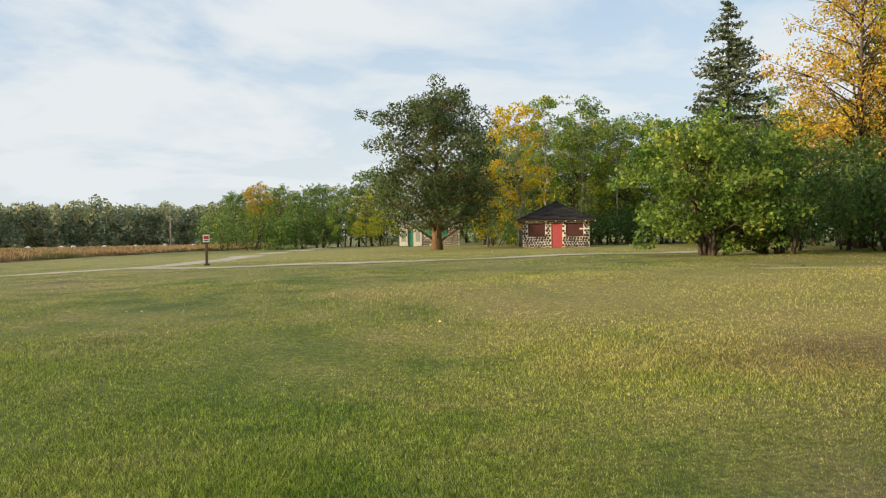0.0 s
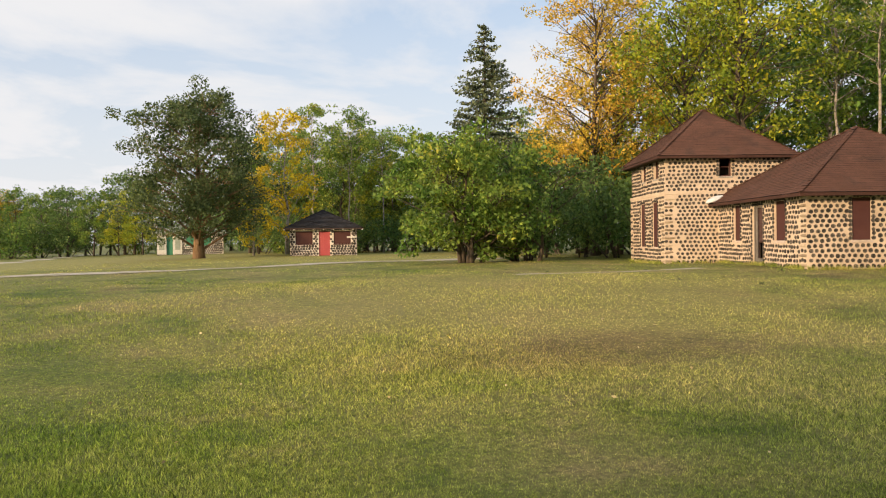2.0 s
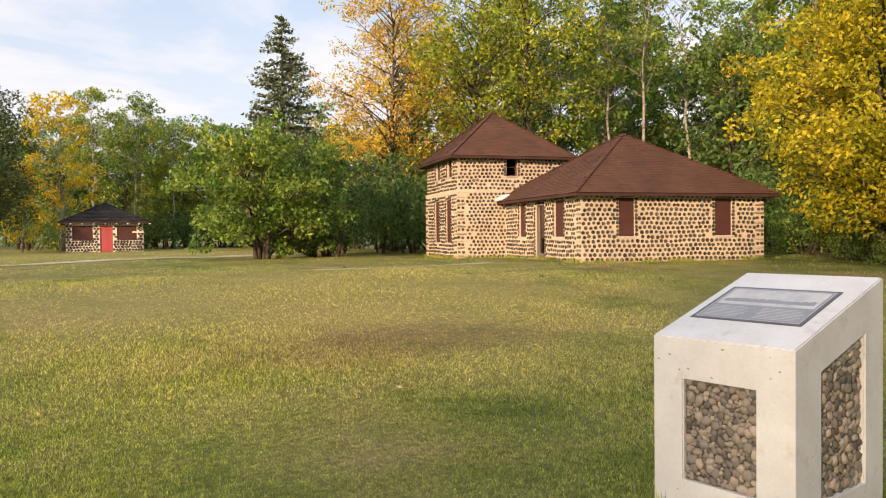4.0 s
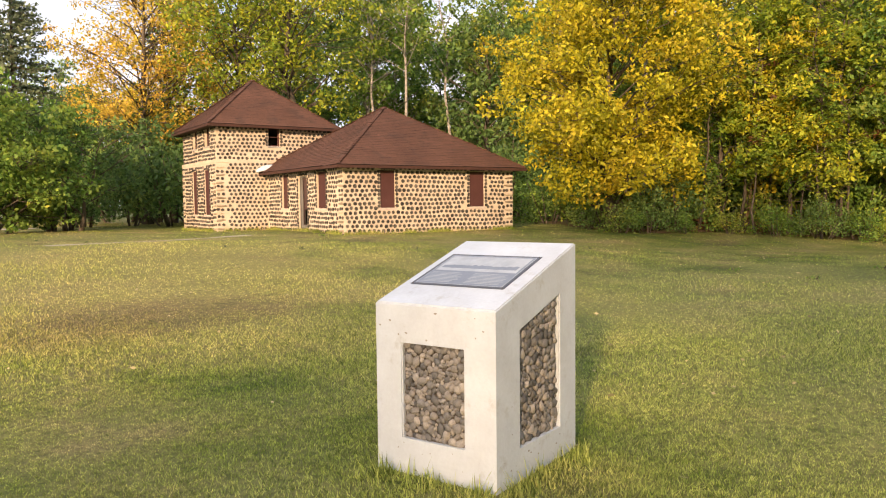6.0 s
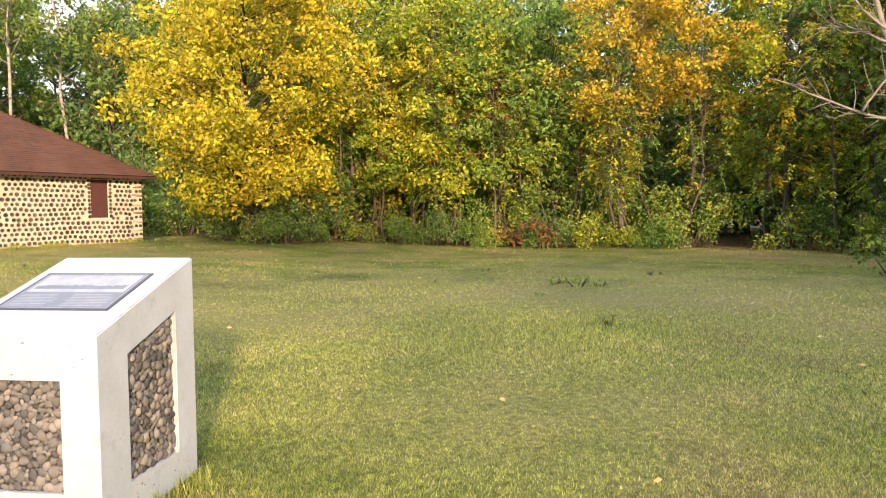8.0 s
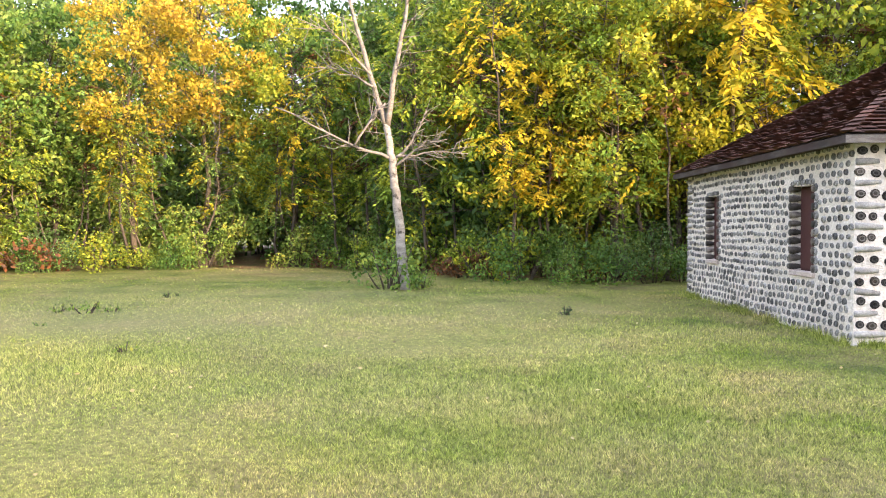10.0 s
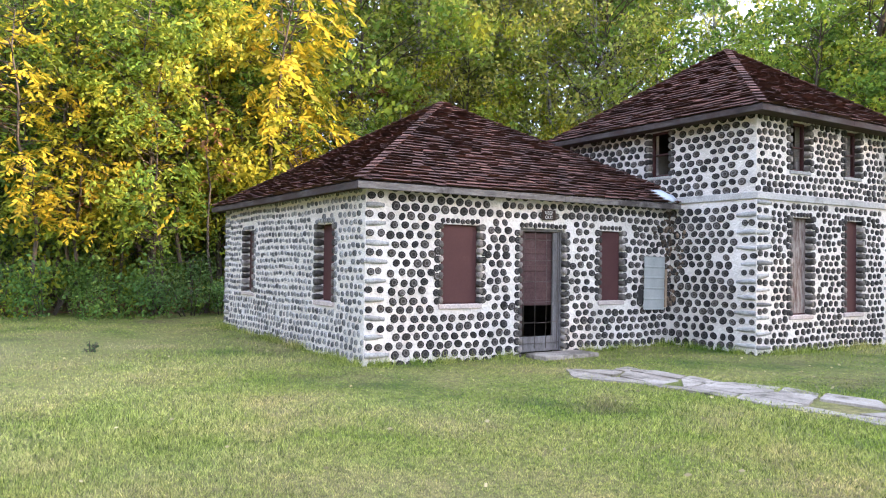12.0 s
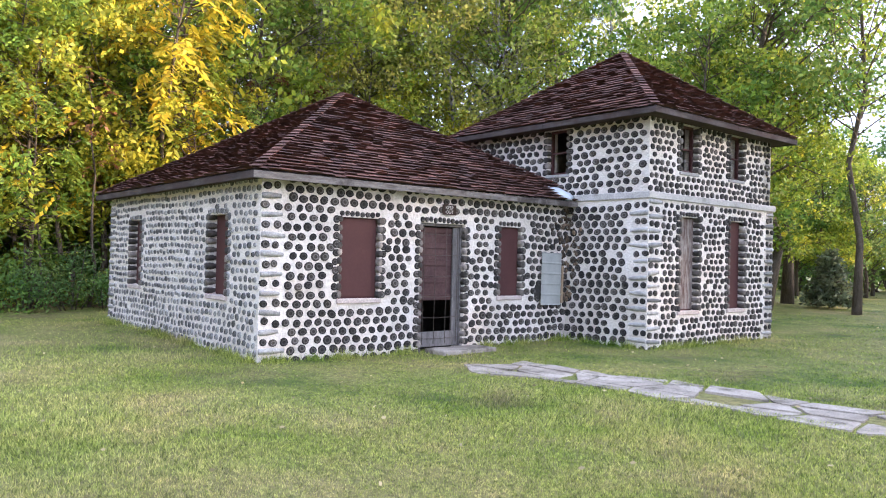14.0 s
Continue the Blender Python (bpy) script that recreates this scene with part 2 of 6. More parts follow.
SHINGLE_BLACK = surface("black_shingle", [(0.3, (0.020, 0.020, 0.024)), (0.7, (0.045, 0.043, 0.046))], 1.6, 0.9, 50.0, 0.5, 0.006,
                        pieces=[(0.0, (0.7, 0.7, 0.7)), (1.0, (1.4, 1.4, 1.4))])
SHINGLE_GREEN = surface("pale_green_roof", [(0.3, (0.33, 0.38, 0.33)), (0.7, (0.46, 0.50, 0.44))], 1.2, 0.9, 40.0, 0.4, 0.005)
FASCIA = surface("weathered_board", [(0.3, (0.040, 0.032, 0.030)), (0.7, (0.125, 0.105, 0.098))], 1.5, 0.85, 25.0, 0.4, 0.006, stain=((0.05, 0.03, 0.028), 1.2, 0.44, 0.60, 0.85), stretch=(1, 1, 6))
FASCIA_PALE = surface("bleached_board", [(0.3, (0.10, 0.086, 0.076)), (0.7, (0.30, 0.27, 0.245))], 3.5, 0.85, 25.0, 0.4, 0.006, stain=((0.05, 0.04, 0.035), 1.6, 0.50, 0.60, 0.85), stretch=(1, 1, 6))
FASCIA_BROWN = surface("brown_fascia", [(0.3, (0.042, 0.020, 0.016)), (0.7, (0.075, 0.034, 0.026))], 1.5, 0.8, 25.0, 0.4, 0.006)
SOFFIT = surface("dark_soffit", [(0.3, (0.05, 0.035, 0.03)), (0.7, (0.09, 0.06, 0.05))], 2.0, 0.9, 20.0, 0.4, 0.006)
BOARD_BROWN = surface("brown_board", [(0.3, (0.068, 0.026, 0.025)), (0.7, (0.088, 0.036, 0.033))], 1.2, 0.7, 30.0, 0.25, 0.004, stain=((0.124, 0.066, 0.056), 3.0, 0.62, 0.8, 0.5), speck=0.3)
BOARD_WORN = surface("peeling_board", [(0.35, (0.10, 0.055, 0.045)), (0.6, (0.32, 0.28, 0.25))], 6.0, 0.85, 30.0, 0.5, 0.006, stretch=(3, 3, 0.6))
DOOR_PAINT = surface("door_paint", [(0.3, (0.065, 0.032, 0.031)), (0.7, (0.111, 0.062, 0.058))], 2.0, 0.75, 30.0, 0.3, 0.004, stain=((0.156, 0.118, 0.111), 4.0, 0.60, 0.75, 0.6))
GREY_WOOD = surface("grey_wood", [(0.3, (0.12, 0.11, 0.105)), (0.7, (0.25, 0.235, 0.225))], 2.5, 0.9, 30.0, 0.5, 0.006, stretch=(3, 3, 0.6))
CONCRETE = surface("concrete", [(0.3, (0.30, 0.29, 0.27)), (0.7, (0.46, 0.45, 0.43))], 1.8, 0.92, 45.0, 0.4, 0.01, stain=((0.16, 0.15, 0.12), 3.5, 0.56, 0.72, 0.6))
SILL = surface("pinkish_sill", [(0.3, (0.50, 0.41, 0.37)), (0.7, (0.66, 0.57, 0.52))], 4.0, 0.92, 45.0, 0.5, 0.012, stain=((0.28, 0.23, 0.20), 5.0, 0.56, 0.72, 0.7))
RUBBLE = surface("broken_core", [(0.3, (0.045, 0.036, 0.030)), (0.7, (0.20, 0.155, 0.115))], 12.0, 0.95, 50.0, 0.9, 0.02,
                 pieces=[(0.0, (0.35, 0.34, 0.33)), (0.5, (1.0, 0.95, 0.9)), (1.0, (2.2, 2.0, 1.8))])
TAN_WOOD = surface("tan_wood", [(0.3, (0.30, 0.21, 0.13)), (0.7, (0.44, 0.33, 0.22))], 2.5, 0.85, 30.0, 0.4, 0.005, stretch=(3, 3, 0.6))
LEDGE = surface("pale_ledge", [(0.3, (0.42, 0.40, 0.37)), (0.7, (0.60, 0.57, 0.53))], 1.8, 0.92, 45.0, 0.5, 0.012, stain=((0.20, 0.185, 0.16), 3.5, 0.54, 0.70, 0.7))
WHITE_PAINT = surface("white_concrete", [(0.3, (0.51, 0.545, 0.585)), (0.65, (0.62, 0.67, 0.725))], 2.2, 0.7, 50.0, 0.30, 0.006, stain=((0.33, 0.31, 0.27), 5.5, 0.57, 0.80, 0.8), speck=0.15)
CHIP = surface("bare_chip", [(0.3, (0.22, 0.20, 0.18)), (0.7, (0.40, 0.37, 0.33))], 20.0, 0.9, 60.0, 0.4, 0.003)
PEBBLE = surface("pebble", [(0.3, (0.19, 0.180, 0.170)), (0.7, (0.34, 0.325, 0.305))], 14.0, 0.6, 90.0, 0.3, 0.003,
                 pieces=[(0.0, (0.34, 0.35, 0.37)), (0.3, (0.72, 0.71, 0.70)), (0.6, (1.0, 0.95, 0.90)), (0.85, (1.5, 1.42, 1.32)), (1.0, (0.58, 0.62, 0.68))])
PEBBLE_BED = surface("pebble_bed", [(0.3, (0.07, 0.058, 0.048)), (0.7, (0.14, 0.12, 0.10))], 20.0, 0.95, 90.0, 0.7, 0.006)
PLAQUE = surface("plaque_face", [(0.3, (0.17, 0.20, 0.25)), (0.7, (0.24, 0.275, 0.33))], 3.0, 0.35, 60.0, 0.05, 0.001, speck=0.3)
PLAQUE_PICTURE = surface("plaque_picture", [(0.3, (0.33, 0.36, 0.40)), (0.7, (0.50, 0.53, 0.56))], 6.0, 0.35, 30.0, 0.05, 0.001, speck=0.3)
PLAQUE_DARK = surface("plaque_frame", [(0.3, (0.055, 0.065, 0.085)), (0.7, (0.09, 0.10, 0.125))], 6.0, 0.4, 30.0, 0.05, 0.001, speck=0.3)
PLAQUE_TEXT = surface("plaque_text", [(0.3, (0.33, 0.36, 0.40)), (0.7, (0.42, 0.45, 0.49))], 20.0, 0.5, 60.0, 0.05, 0.001, speck=0.3)
SIGN_BROWN = surface("sign_brown", [(0.3, (0.022, 0.010, 0.007)), (0.7, (0.034, 0.016, 0.010))], 8.0, 0.6, 30.0, 0.1, 0.002)
SIGN_WHITE = surface("sign_white", [(0.3, (0.70, 0.68, 0.64)), (0.7, (0.80, 0.79, 0.76))], 8.0, 0.5, 30.0, 0.1, 0.002)
SIGN_RED = surface("sign_red", [(0.3, (0.42, 0.05, 0.05)), (0.7, (0.50, 0.08, 0.07))], 8.0, 0.5, 30.0, 0.1, 0.002)
RED_DOOR = surface("red_door_paint", [(0.3, (0.40, 0.075, 0.085)), (0.7, (0.48, 0.11, 0.12))], 2.0, 0.6, 30.0, 0.15, 0.003, speck=0.3)
GREEN_PAINT = surface("green_paint", [(0.3, (0.05, 0.21, 0.13)), (0.7, (0.08, 0.29, 0.18))], 2.0, 0.6, 30.0, 0.15, 0.003, speck=0.3)
SHEET_METAL = surface("galvanised_sheet", [(0.3, (0.42, 0.44, 0.42)), (0.7, (0.56, 0.58, 0.55))], 3.0, 0.45, 40.0, 0.15, 0.003, metallic=0.35, speck=0.3)
RUST_WIRE = surface("rusty_wire", [(0.3, (0.09, 0.07, 0.06)), (0.7, (0.17, 0.14, 0.12))], 9.0, 0.7, 60.0, 0.2, 0.002, metallic=0.4)
FLAGSTONE = surface("flagstone", [(0.3, (0.24, 0.205, 0.165)), (0.7, (0.50, 0.445, 0.375))], 1.6, 0.9, 45.0, 0.6, 0.014, coords="World", stain=((0.085, 0.075, 0.05), 2.6, 0.50, 0.64, 0.85))
GRAVEL = surface("gravel", [(0.3, (0.40, 0.36, 0.29)), (0.7, (0.58, 0.54, 0.46))], 0.9, 0.95, 30.0, 0.5, 0.02, coords="World", stain=((0.20, 0.19, 0.09), 0.6, 0.54, 0.66, 0.7))
# near black, stands in for the shade inside openings
SHADE_DARK = surface("dark_shade", [(0.3, (0.03, 0.028, 0.026)), (0.7, (0.06, 0.055, 0.05))], 2.0, 0.95, 20.0, 0.3, 0.005)


def grass_material(name, blade):
    m, t, bsdf = material(name, 0.75)
    broad = noise_node(t, 0.11, 5.0, 0.62, "World")
    mid = noise_node(t, 0.62, 5.0, 0.66, "World")
    fine = noise_node(t, 13.0, 6.0, 0.78, "World")
    s = t.nodes.new("ShaderNodeMath")
    s.operation = "MULTIPLY_ADD"
    s.inputs[1].default_value = 0.45
    t.links.new(broad, s.inputs[0])
    s2 = t.nodes.new("ShaderNodeMath")
    s2.operation = "MULTIPLY"
    s2.inputs[1].default_value = 0.55
    t.links.new(mid, s2.inputs[0])
    t.links.new(s2.outputs[0], s.inputs[2])
    lawn = ramp_node(t, s.outputs[0], [(0.40, (0.150, 0.220, 0.036)), (0.47, (0.285, 0.325, 0.070)), (0.54, (0.390, 0.375, 0.120)), (0.61, (0.49, 0.405, 0.180))])
    worn = t.nodes.new("ShaderNodeMapRange")
    worn.inputs["From Min"].default_value, worn.inputs["From Max"].default_value = 0.56, 0.68
    worn.inputs["To Max"].default_value = 0.75
    t.links.new(noise_node(t, 0.33, 6.0, 0.72, "World"), worn.inputs[0])
    lawn = mix_color(t, worn.outputs[0], lawn, (0.20, 0.145, 0.085))
    # drier turf, paled to offset weak light, and one bare worn patch, uneven edges
    rag = noise_node(t, 0.5, 5.0, 0.7, "World")

    def spot(cx, cy, rx, ry, amount, inner=0.35, rag=rag):
        mp = t.nodes.new("ShaderNodeMapping")
        mp.vector_type = "TEXTURE"
        mp.inputs["Location"].default_value, mp.inputs["Scale"].default_value = (cx, cy, 0), (rx, ry, 1e4)
        t.links.new(t.nodes.new("ShaderNodeNewGeometry").outputs["Position"], mp.inputs[0])
        ln = t.nodes.new("ShaderNodeVectorMath")
        ln.operation = "LENGTH"
        t.links.new(mp.outputs[0], ln.inputs[0])
        wob = t.nodes.new("ShaderNodeMath")
        wob.operation = "MULTIPLY_ADD"
        wob.inputs[1].default_value = 1.6
        t.links.new(rag, wob.inputs[0])
        t.links.new(ln.outputs["Value"], wob.inputs[2])
        mr = t.nodes.new("ShaderNodeMapRange")
        mr.interpolation_type = "SMOOTHSTEP"
        mr.inputs["From Min"].default_value, mr.inputs["From Max"].default_value = 1.8, 0.8 + inner
        mr.inputs["To Max"].default_value = amount
        t.links.new(wob.outputs[0], mr.inputs[0])
        return mr.outputs[0]

    lawn = mix_color(t, spot(12, 1, 13, 12, 0.48), lawn, (0.52, 0.50, 0.20))
    lawn = mix_color(t, spot(4, 62, 60, 36, 0.78), lawn, (0.60, 0.55, 0.17))
    lawn = mix_color(t, spot(-5, 7, 8, 7, 0.5), lawn, (0.21, 0.30, 0.058))
    lawn = mix_color(t, spot(6.5, 14, 10, 10, 0.62), lawn, (0.60, 0.51, 0.19))
    lawn = mix_color(t, spot(4.8, 9.3, 3.8, 1.7, 0.52, 0.2, noise_node(t, 2.2, 6.0, 0.75, "World")), lawn, (0.22, 0.145, 0.085))
    grain = ramp_node(t, fine, [(0.34, (0.45, 0.48, 0.42)), (0.52, (1.0, 1.0, 1.0)), (0.68, (1.5, 1.42, 1.38))])
    col = mix_color(t, 1.0, lawn, grain, "MULTIPLY")
    if blade:
        rnd = t.nodes.new("ShaderNodeNewGeometry").outputs["Random Per Island"]
        tone = ramp_node(t, rnd, [(0.0, (0.22, 0.32, 0.20)), (0.35, (0.80, 0.95, 0.70)), (0.7, (1.42, 1.52, 1.33)), (1.0, (1.68, 1.66, 1.80))])
        col = mix_color(t, 1.0, col, tone, "MULTIPLY")
        tr = t.nodes.new("ShaderNodeBsdfTranslucent")
        t.links.new(col, tr.inputs[0])
        mx = t.nodes.new("ShaderNodeMixShader")
        mx.inputs[0].default_value = 0.35
        t.links.new(bsdf.outputs[0], mx.inputs[1])
        t.links.new(tr.outputs[0], mx.inputs[2])
        t.links.new(mx.outputs[0], t.nodes["Material Output"].inputs[0])
    else:
        col = mix_color(t, 1.0, col, (0.56, 0.56, 0.53), "MULTIPLY")      # thatch and soil, darkened in place of shade between the blades
        bump(t, bsdf, fine, 0.9, 0.05)
    t.links.new(col, bsdf.inputs["Base Color"])
    return m


GRASS_GROUND = grass_material("lawn_ground", False)
GRASS_BLADE = grass_material("lawn_blade", True)
MEADOW = surface("meadow_grass", [(0.3, (0.28, 0.20, 0.10)), (0.7, (0.42, 0.30, 0.16))], 0.15, 0.9, 6.0, 0.4, 0.02, coords="World", stain=((0.16, 0.19, 0.06), 0.12, 0.52, 0.66, 0.7))
LITTER = surface("leaf_litter", [(0.3, (0.12, 0.075, 0.04)), (0.7, (0.25, 0.14, 0.07))], 1.5, 0.95, 12.0, 0.9, 0.03, coords="World", stain=((0.10, 0.13, 0.035), 0.7, 0.48, 0.62, 0.9))


# ---- mesh helpers ----
def mesh_from(name, verts, faces):
    """A mesh from arrays: verts n x 3, faces m x 3 or m x 4."""
    verts, faces = np.asarray(verts, np.float32), np.asarray(faces, np.int32)
    me = bpy.data.meshes.new(name)
    k = faces.shape[1]
    me.vertices.add(len(verts))
    me.vertices.foreach_set("co", verts.ravel())
    me.loops.add(faces.size)
    me.loops.foreach_set("vertex_index", faces.ravel())
    me.polygons.add(len(faces))
    me.polygons.foreach_set("loop_start", np.arange(0, faces.size, k, dtype=np.int32))
    me.update(calc_edges=True)
    return me


def part(name, data, mat, parent=None, label="", kind=""):
    """One mesh object under a thing or a part; data is a bmesh or a mesh."""
    if isinstance(data, bmesh.types.BMesh):
        me = bpy.data.meshes.new(name)
        data.to_mesh(me)
        data.free()
        data = me
    if mat and not data.materials:
        data.materials.append(mat)
    ob = new(name, data)
    ob.parent = parent
    return tagged(ob, label=label, kind=kind)


def thing(name, label, category, m=None, group="", kind=""):
    ob = new(name)
    ob.empty_display_size = 0.2
    if m is not None:
        ob.matrix_world = m
    return tagged(ob, label, category, group, kind)


def box(bm, x0, x1, y0, y1, z0, z1, bevel=0.0, m=None):
    r = bmesh.ops.create_cube(bm, size=1.0)
    vs = r["verts"]
    c = Matrix.LocRotScale(((x0 + x1) / 2, (y0 + y1) / 2, (z0 + z1) / 2), None, (x1 - x0, y1 - y0, z1 - z0))
    bmesh.ops.transform(bm, matrix=(m @ c) if m else c, verts=vs)
    if bevel:
        es = list({e for v in vs for e in v.link_edges})
        bmesh.ops.bevel(bm, geom=es, offset=bevel, segments=1, affect="EDGES")
    return vs


def box_mesh(*a, **k):
    bm = bmesh.new()
    box(bm, *a, **k)
    return bm


def tube(bm, points, radii, sides=7):
    rings = []
    pts = [Vector(p) for p in points]
    for i, p in enumerate(pts):
        d = (pts[min(i + 1, len(pts) - 1)] - pts[max(i - 1, 0)]).normalized()
        a = d.cross(Vector((0, 0, 1)) if abs(d.z) < 0.9 else Vector((1, 0, 0))).normalized()
        b = d.cross(a)
        rings.append([bm.verts.new(p + (a * math.cos(2 * math.pi * k / sides) + b * math.sin(2 * math.pi * k / sides)) * radii[i]) for k in range(sides)])
    for r0, r1 in zip(rings, rings[1:]):
        for k in range(sides):
            bm.faces.new((r0[k], r0[(k + 1) % sides], r1[(k + 1) % sides], r1[k])).smooth = True
    bm.faces.new(rings[0][::-1])
    bm.faces.new(rings[-1])


def copies(unit_verts, unit_faces, mats):
    """Verts and faces of a unit shape laid out by many 4 x 4 matrices."""
    uv = np.c_[np.asarray(unit_verts, float), np.ones(len(unit_verts))]
    m = np.asarray(mats, float)
    verts = np.einsum("nij,vj->nvi", m, uv)[:, :, :3].reshape(-1, 3)
    faces = (np.asarray(unit_faces)[None] + (np.arange(len(m)) * len(unit_verts))[:, None, None]).reshape(-1, len(unit_faces[0]))
    return verts, faces


# ---- ground ----
def ease(a):
    a = np.clip(a, 0, 1)
    return a * a * (3 - 2 * a)


def height(x, y):
    """The lawn rises a little towards the far house and the woods beyond it."""
    x, y = np.asarray(x, float), np.asarray(y, float)
    h = 0.60 * ease((y - 5) / 14) * ease((x + 28) / 34)
    h = h + 0.035 * np.sin(x * 0.55 + 1.3) * np.sin(y * 0.47 + 0.4) * ease((np.hypot(x, y) - 2) / 6)
    return h


def at(bearing, d):
    """A place on the plan by its bearing, clockwise from +y, and distance."""
    return math.sin(radians(bearing)) * d, math.cos(radians(bearing)) * d


def ground_pose(x, y, turn=0.0, size=1.0, sink=0.0):
    return Matrix.LocRotScale((x, y, float(height(x, y)) - sink), Euler((0, 0, turn)), (size, size, size))


def build_ground():
    radii = np.r_[0, np.geomspace(0.8, 60, 70), np.geomspace(64, 3200, 26)]
    n = 200
    a = np.linspace(0, 2 * np.pi, n, endpoint=False)
    x, y = np.outer(radii[1:], np.sin(a)), np.outer(radii[1:], np.cos(a))
    verts = np.r_[[[0, 0, float(height(0, 0))]], np.stack([x, y, height(x, y)], -1).reshape(-1, 3)]
    k = np.arange(n)
    faces = [np.stack([np.zeros(n, int), 1 + (k + 1) % n, 1 + k, np.zeros(n, int)], -1)[:, :3]]
    me_tri = faces[0]
    quads = []
    for r in range(len(radii) - 2):
        i0, i1 = 1 + r * n + k, 1 + r * n + (k + 1) % n
        quads.append(np.stack([i0, i1, i1 + n, i0 + n], -1))
    q = np.concatenate(quads)
    tris = np.r_[me_tri, q[:, [0, 1, 2]], q[:, [0, 2, 3]]]
    me = mesh_from("ground", verts, tris)
    me.polygons.foreach_set("use_smooth", np.ones(len(tris), bool))
    tagged(part("ground", me, GRASS_GROUND), "mown green lawn with dry straw-coloured patches", "lawn", kind="structure")


build_ground()


def blades(rng, x, y, tall, wide, lean=1.5):
    """Single-triangle grass blades standing on the ground at x, y."""
    n = len(x)
    z = height(x, y)
    a = rng.uniform(0, 2 * np.pi, n)
    h = tall * rng.uniform(0.45, 1.25, n)
    w = wide * rng.uniform(0.7, 1.4, n)
    tilt = rng.uniform(0, lean, n) * h
    b = rng.uniform(0, 2 * np.pi, n)
    base = np.stack([x, y, z], -1)
    side = np.stack([np.cos(a), np.sin(a), np.zeros(n)], -1) * w[:, None] / 2
    tip = base + np.stack([np.cos(b) * tilt, np.sin(b) * tilt, h], -1)
    v = np.stack([base - side - [0, 0, 0.01], base + side - [0, 0, 0.01], tip], 1).reshape(-1, 3)
    return v, np.arange(3 * n).reshape(-1, 3)


def fan(rng, n, r0, r1, b0=-36, b1=190):
    """Random places on the ground between two distances and two bearings."""
    r = np.sqrt(rng.uniform(r0 ** 2, r1 ** 2, n))
    b = np.radians(rng.uniform(b0, b1, n))
    return np.sin(b) * r, np.cos(b) * r


def build_grass():
    rng = np.random.default_rng(5)
    vs, fs, at0 = [], [], 0
    for n, r0, r1, tall, wide in ((60000, 0.2, 3.5, 0.036, 0.0075), (400000, 3.5, 6.5, 0.036, 0.0078), (430000, 6.5, 11.0, 0.038, 0.0115), (300000, 11.0, 22.0, 0.038, 0.012), (110000, 22.0, 45.0, 0.040, 0.024)):
        x, y = fan(rng, n, r0, r1, *((-180, 180) if r1 < 4 else (-36, 190)))
        if r1 > 4:                                   # the belts of blades run into one another
            k = rng.uniform(0.82, 1.22, n)
            x, y = x * k, y * k
        keep = np.ones(n, bool)
        for org, yaw, m, rects in FOOTPRINTS:
            dx, dy = x - org[0], y - org[1]
            u = dx * math.cos(yaw) + dy * math.sin(yaw)
            v = (-dx * math.sin(yaw) + dy * math.cos(yaw)) * m
            for u0, u1, v0, v1 in rects:
                keep &= ~((u > u0) & (u < u1) & (v > v0) & (v < v1))
        # uneven: thinner where a slow noise is low
        thin = np.sin(x * 1.7 + 2 * np.sin(y * 0.9)) * np.sin(y * 1.9 + 2 * np.sin(x * 1.1))
        keep &= rng.uniform(0, 1, n) < 0.8 + 0.2 * thin
        x, y = x[keep], y[keep]
        if r1 < 8:
            # dry strands lying flat among the blades
            k = rng.uniform(0, 1, len(x)) < 0.10
            v, f = blades(rng, x[k], y[k], 0.016, wide * 0.7, 4.5)
            v[2::3, 2] += 0.012
            vs.append(v)
            fs.append(f + at0)
            at0 += len(v)
        v, f = blades(rng, x, y, tall * (0.8 + 0.5 * np.sin(x * 0.8) * np.sin(y * 0.7 + 1)) , wide)
        vs.append(v)
        fs.append(f + at0)
        at0 += len(v)
    for org, yaw, m, lines in WALL_LINES:
        for u0, v0, u1, v1 in lines:
            n = int(900 * math.hypot(u1 - u0, v1 - v0))
            f = rng.uniform(0, 1, n)
            # tufts: dense in places, missing in others
            f = f[rng.uniform(0, 1, n) < 0.15 + 0.85 * (np.sin(f * 23 + u0 * 3) * np.sin(f * 9 + v0) > 0.05)]
            off = np.abs(rng.normal(0, 0.09, len(f))) + 0.03
            du, dv = (u1 - u0), (v1 - v0)
            ln = math.hypot(du, dv)
            u = u0 + du * f + off * dv / ln
            v = v0 + dv * f - off * du / ln
            x = org[0] + u * math.cos(yaw) - m * v * math.sin(yaw)
            y = org[1] + u * math.sin(yaw) + m * v * math.cos(yaw)
            a, b = blades(rng, x, y, (0.12 if ln > 1.2 else 0.085) * (0.6 + rng.uniform(0, 1, len(x)) ** 2), 0.010, 0.9)
            vs.append(a)
            fs.append(b + at0)
            at0 += len(a)
    tagged(part("grass", mesh_from("grass", np.concatenate(vs), np.concatenate(fs)), GRASS_BLADE), "short mown grass blades, green and straw", "grass", kind="stuff")


# ---- the two round-log houses ----
def disc_unit(sides=11):
    """A short log seen on its end: a drum with a rounded rim, facing +z."""
    v, f = [(0, 0, 0.75)], []
    for r, z in ((0.40, 0.55), (0.64, 1.0), (0.92, 0.8), (1.0, -0.6)):
        v += [(r * math.cos(2 * math.pi * k / sides), r * math.sin(2 * math.pi * k / sides), z) for k in range(sides)]
    for k in range(sides):
        n = (k + 1) % sides
        f.append((0, 1 + k, 1 + n))
        for r in range(3):
            a, b = 1 + r * sides, 1 + (r + 1) * sides
            f += [(a + k, b + k, b + n), (a + k, b + n, a + n)]
    return v, f


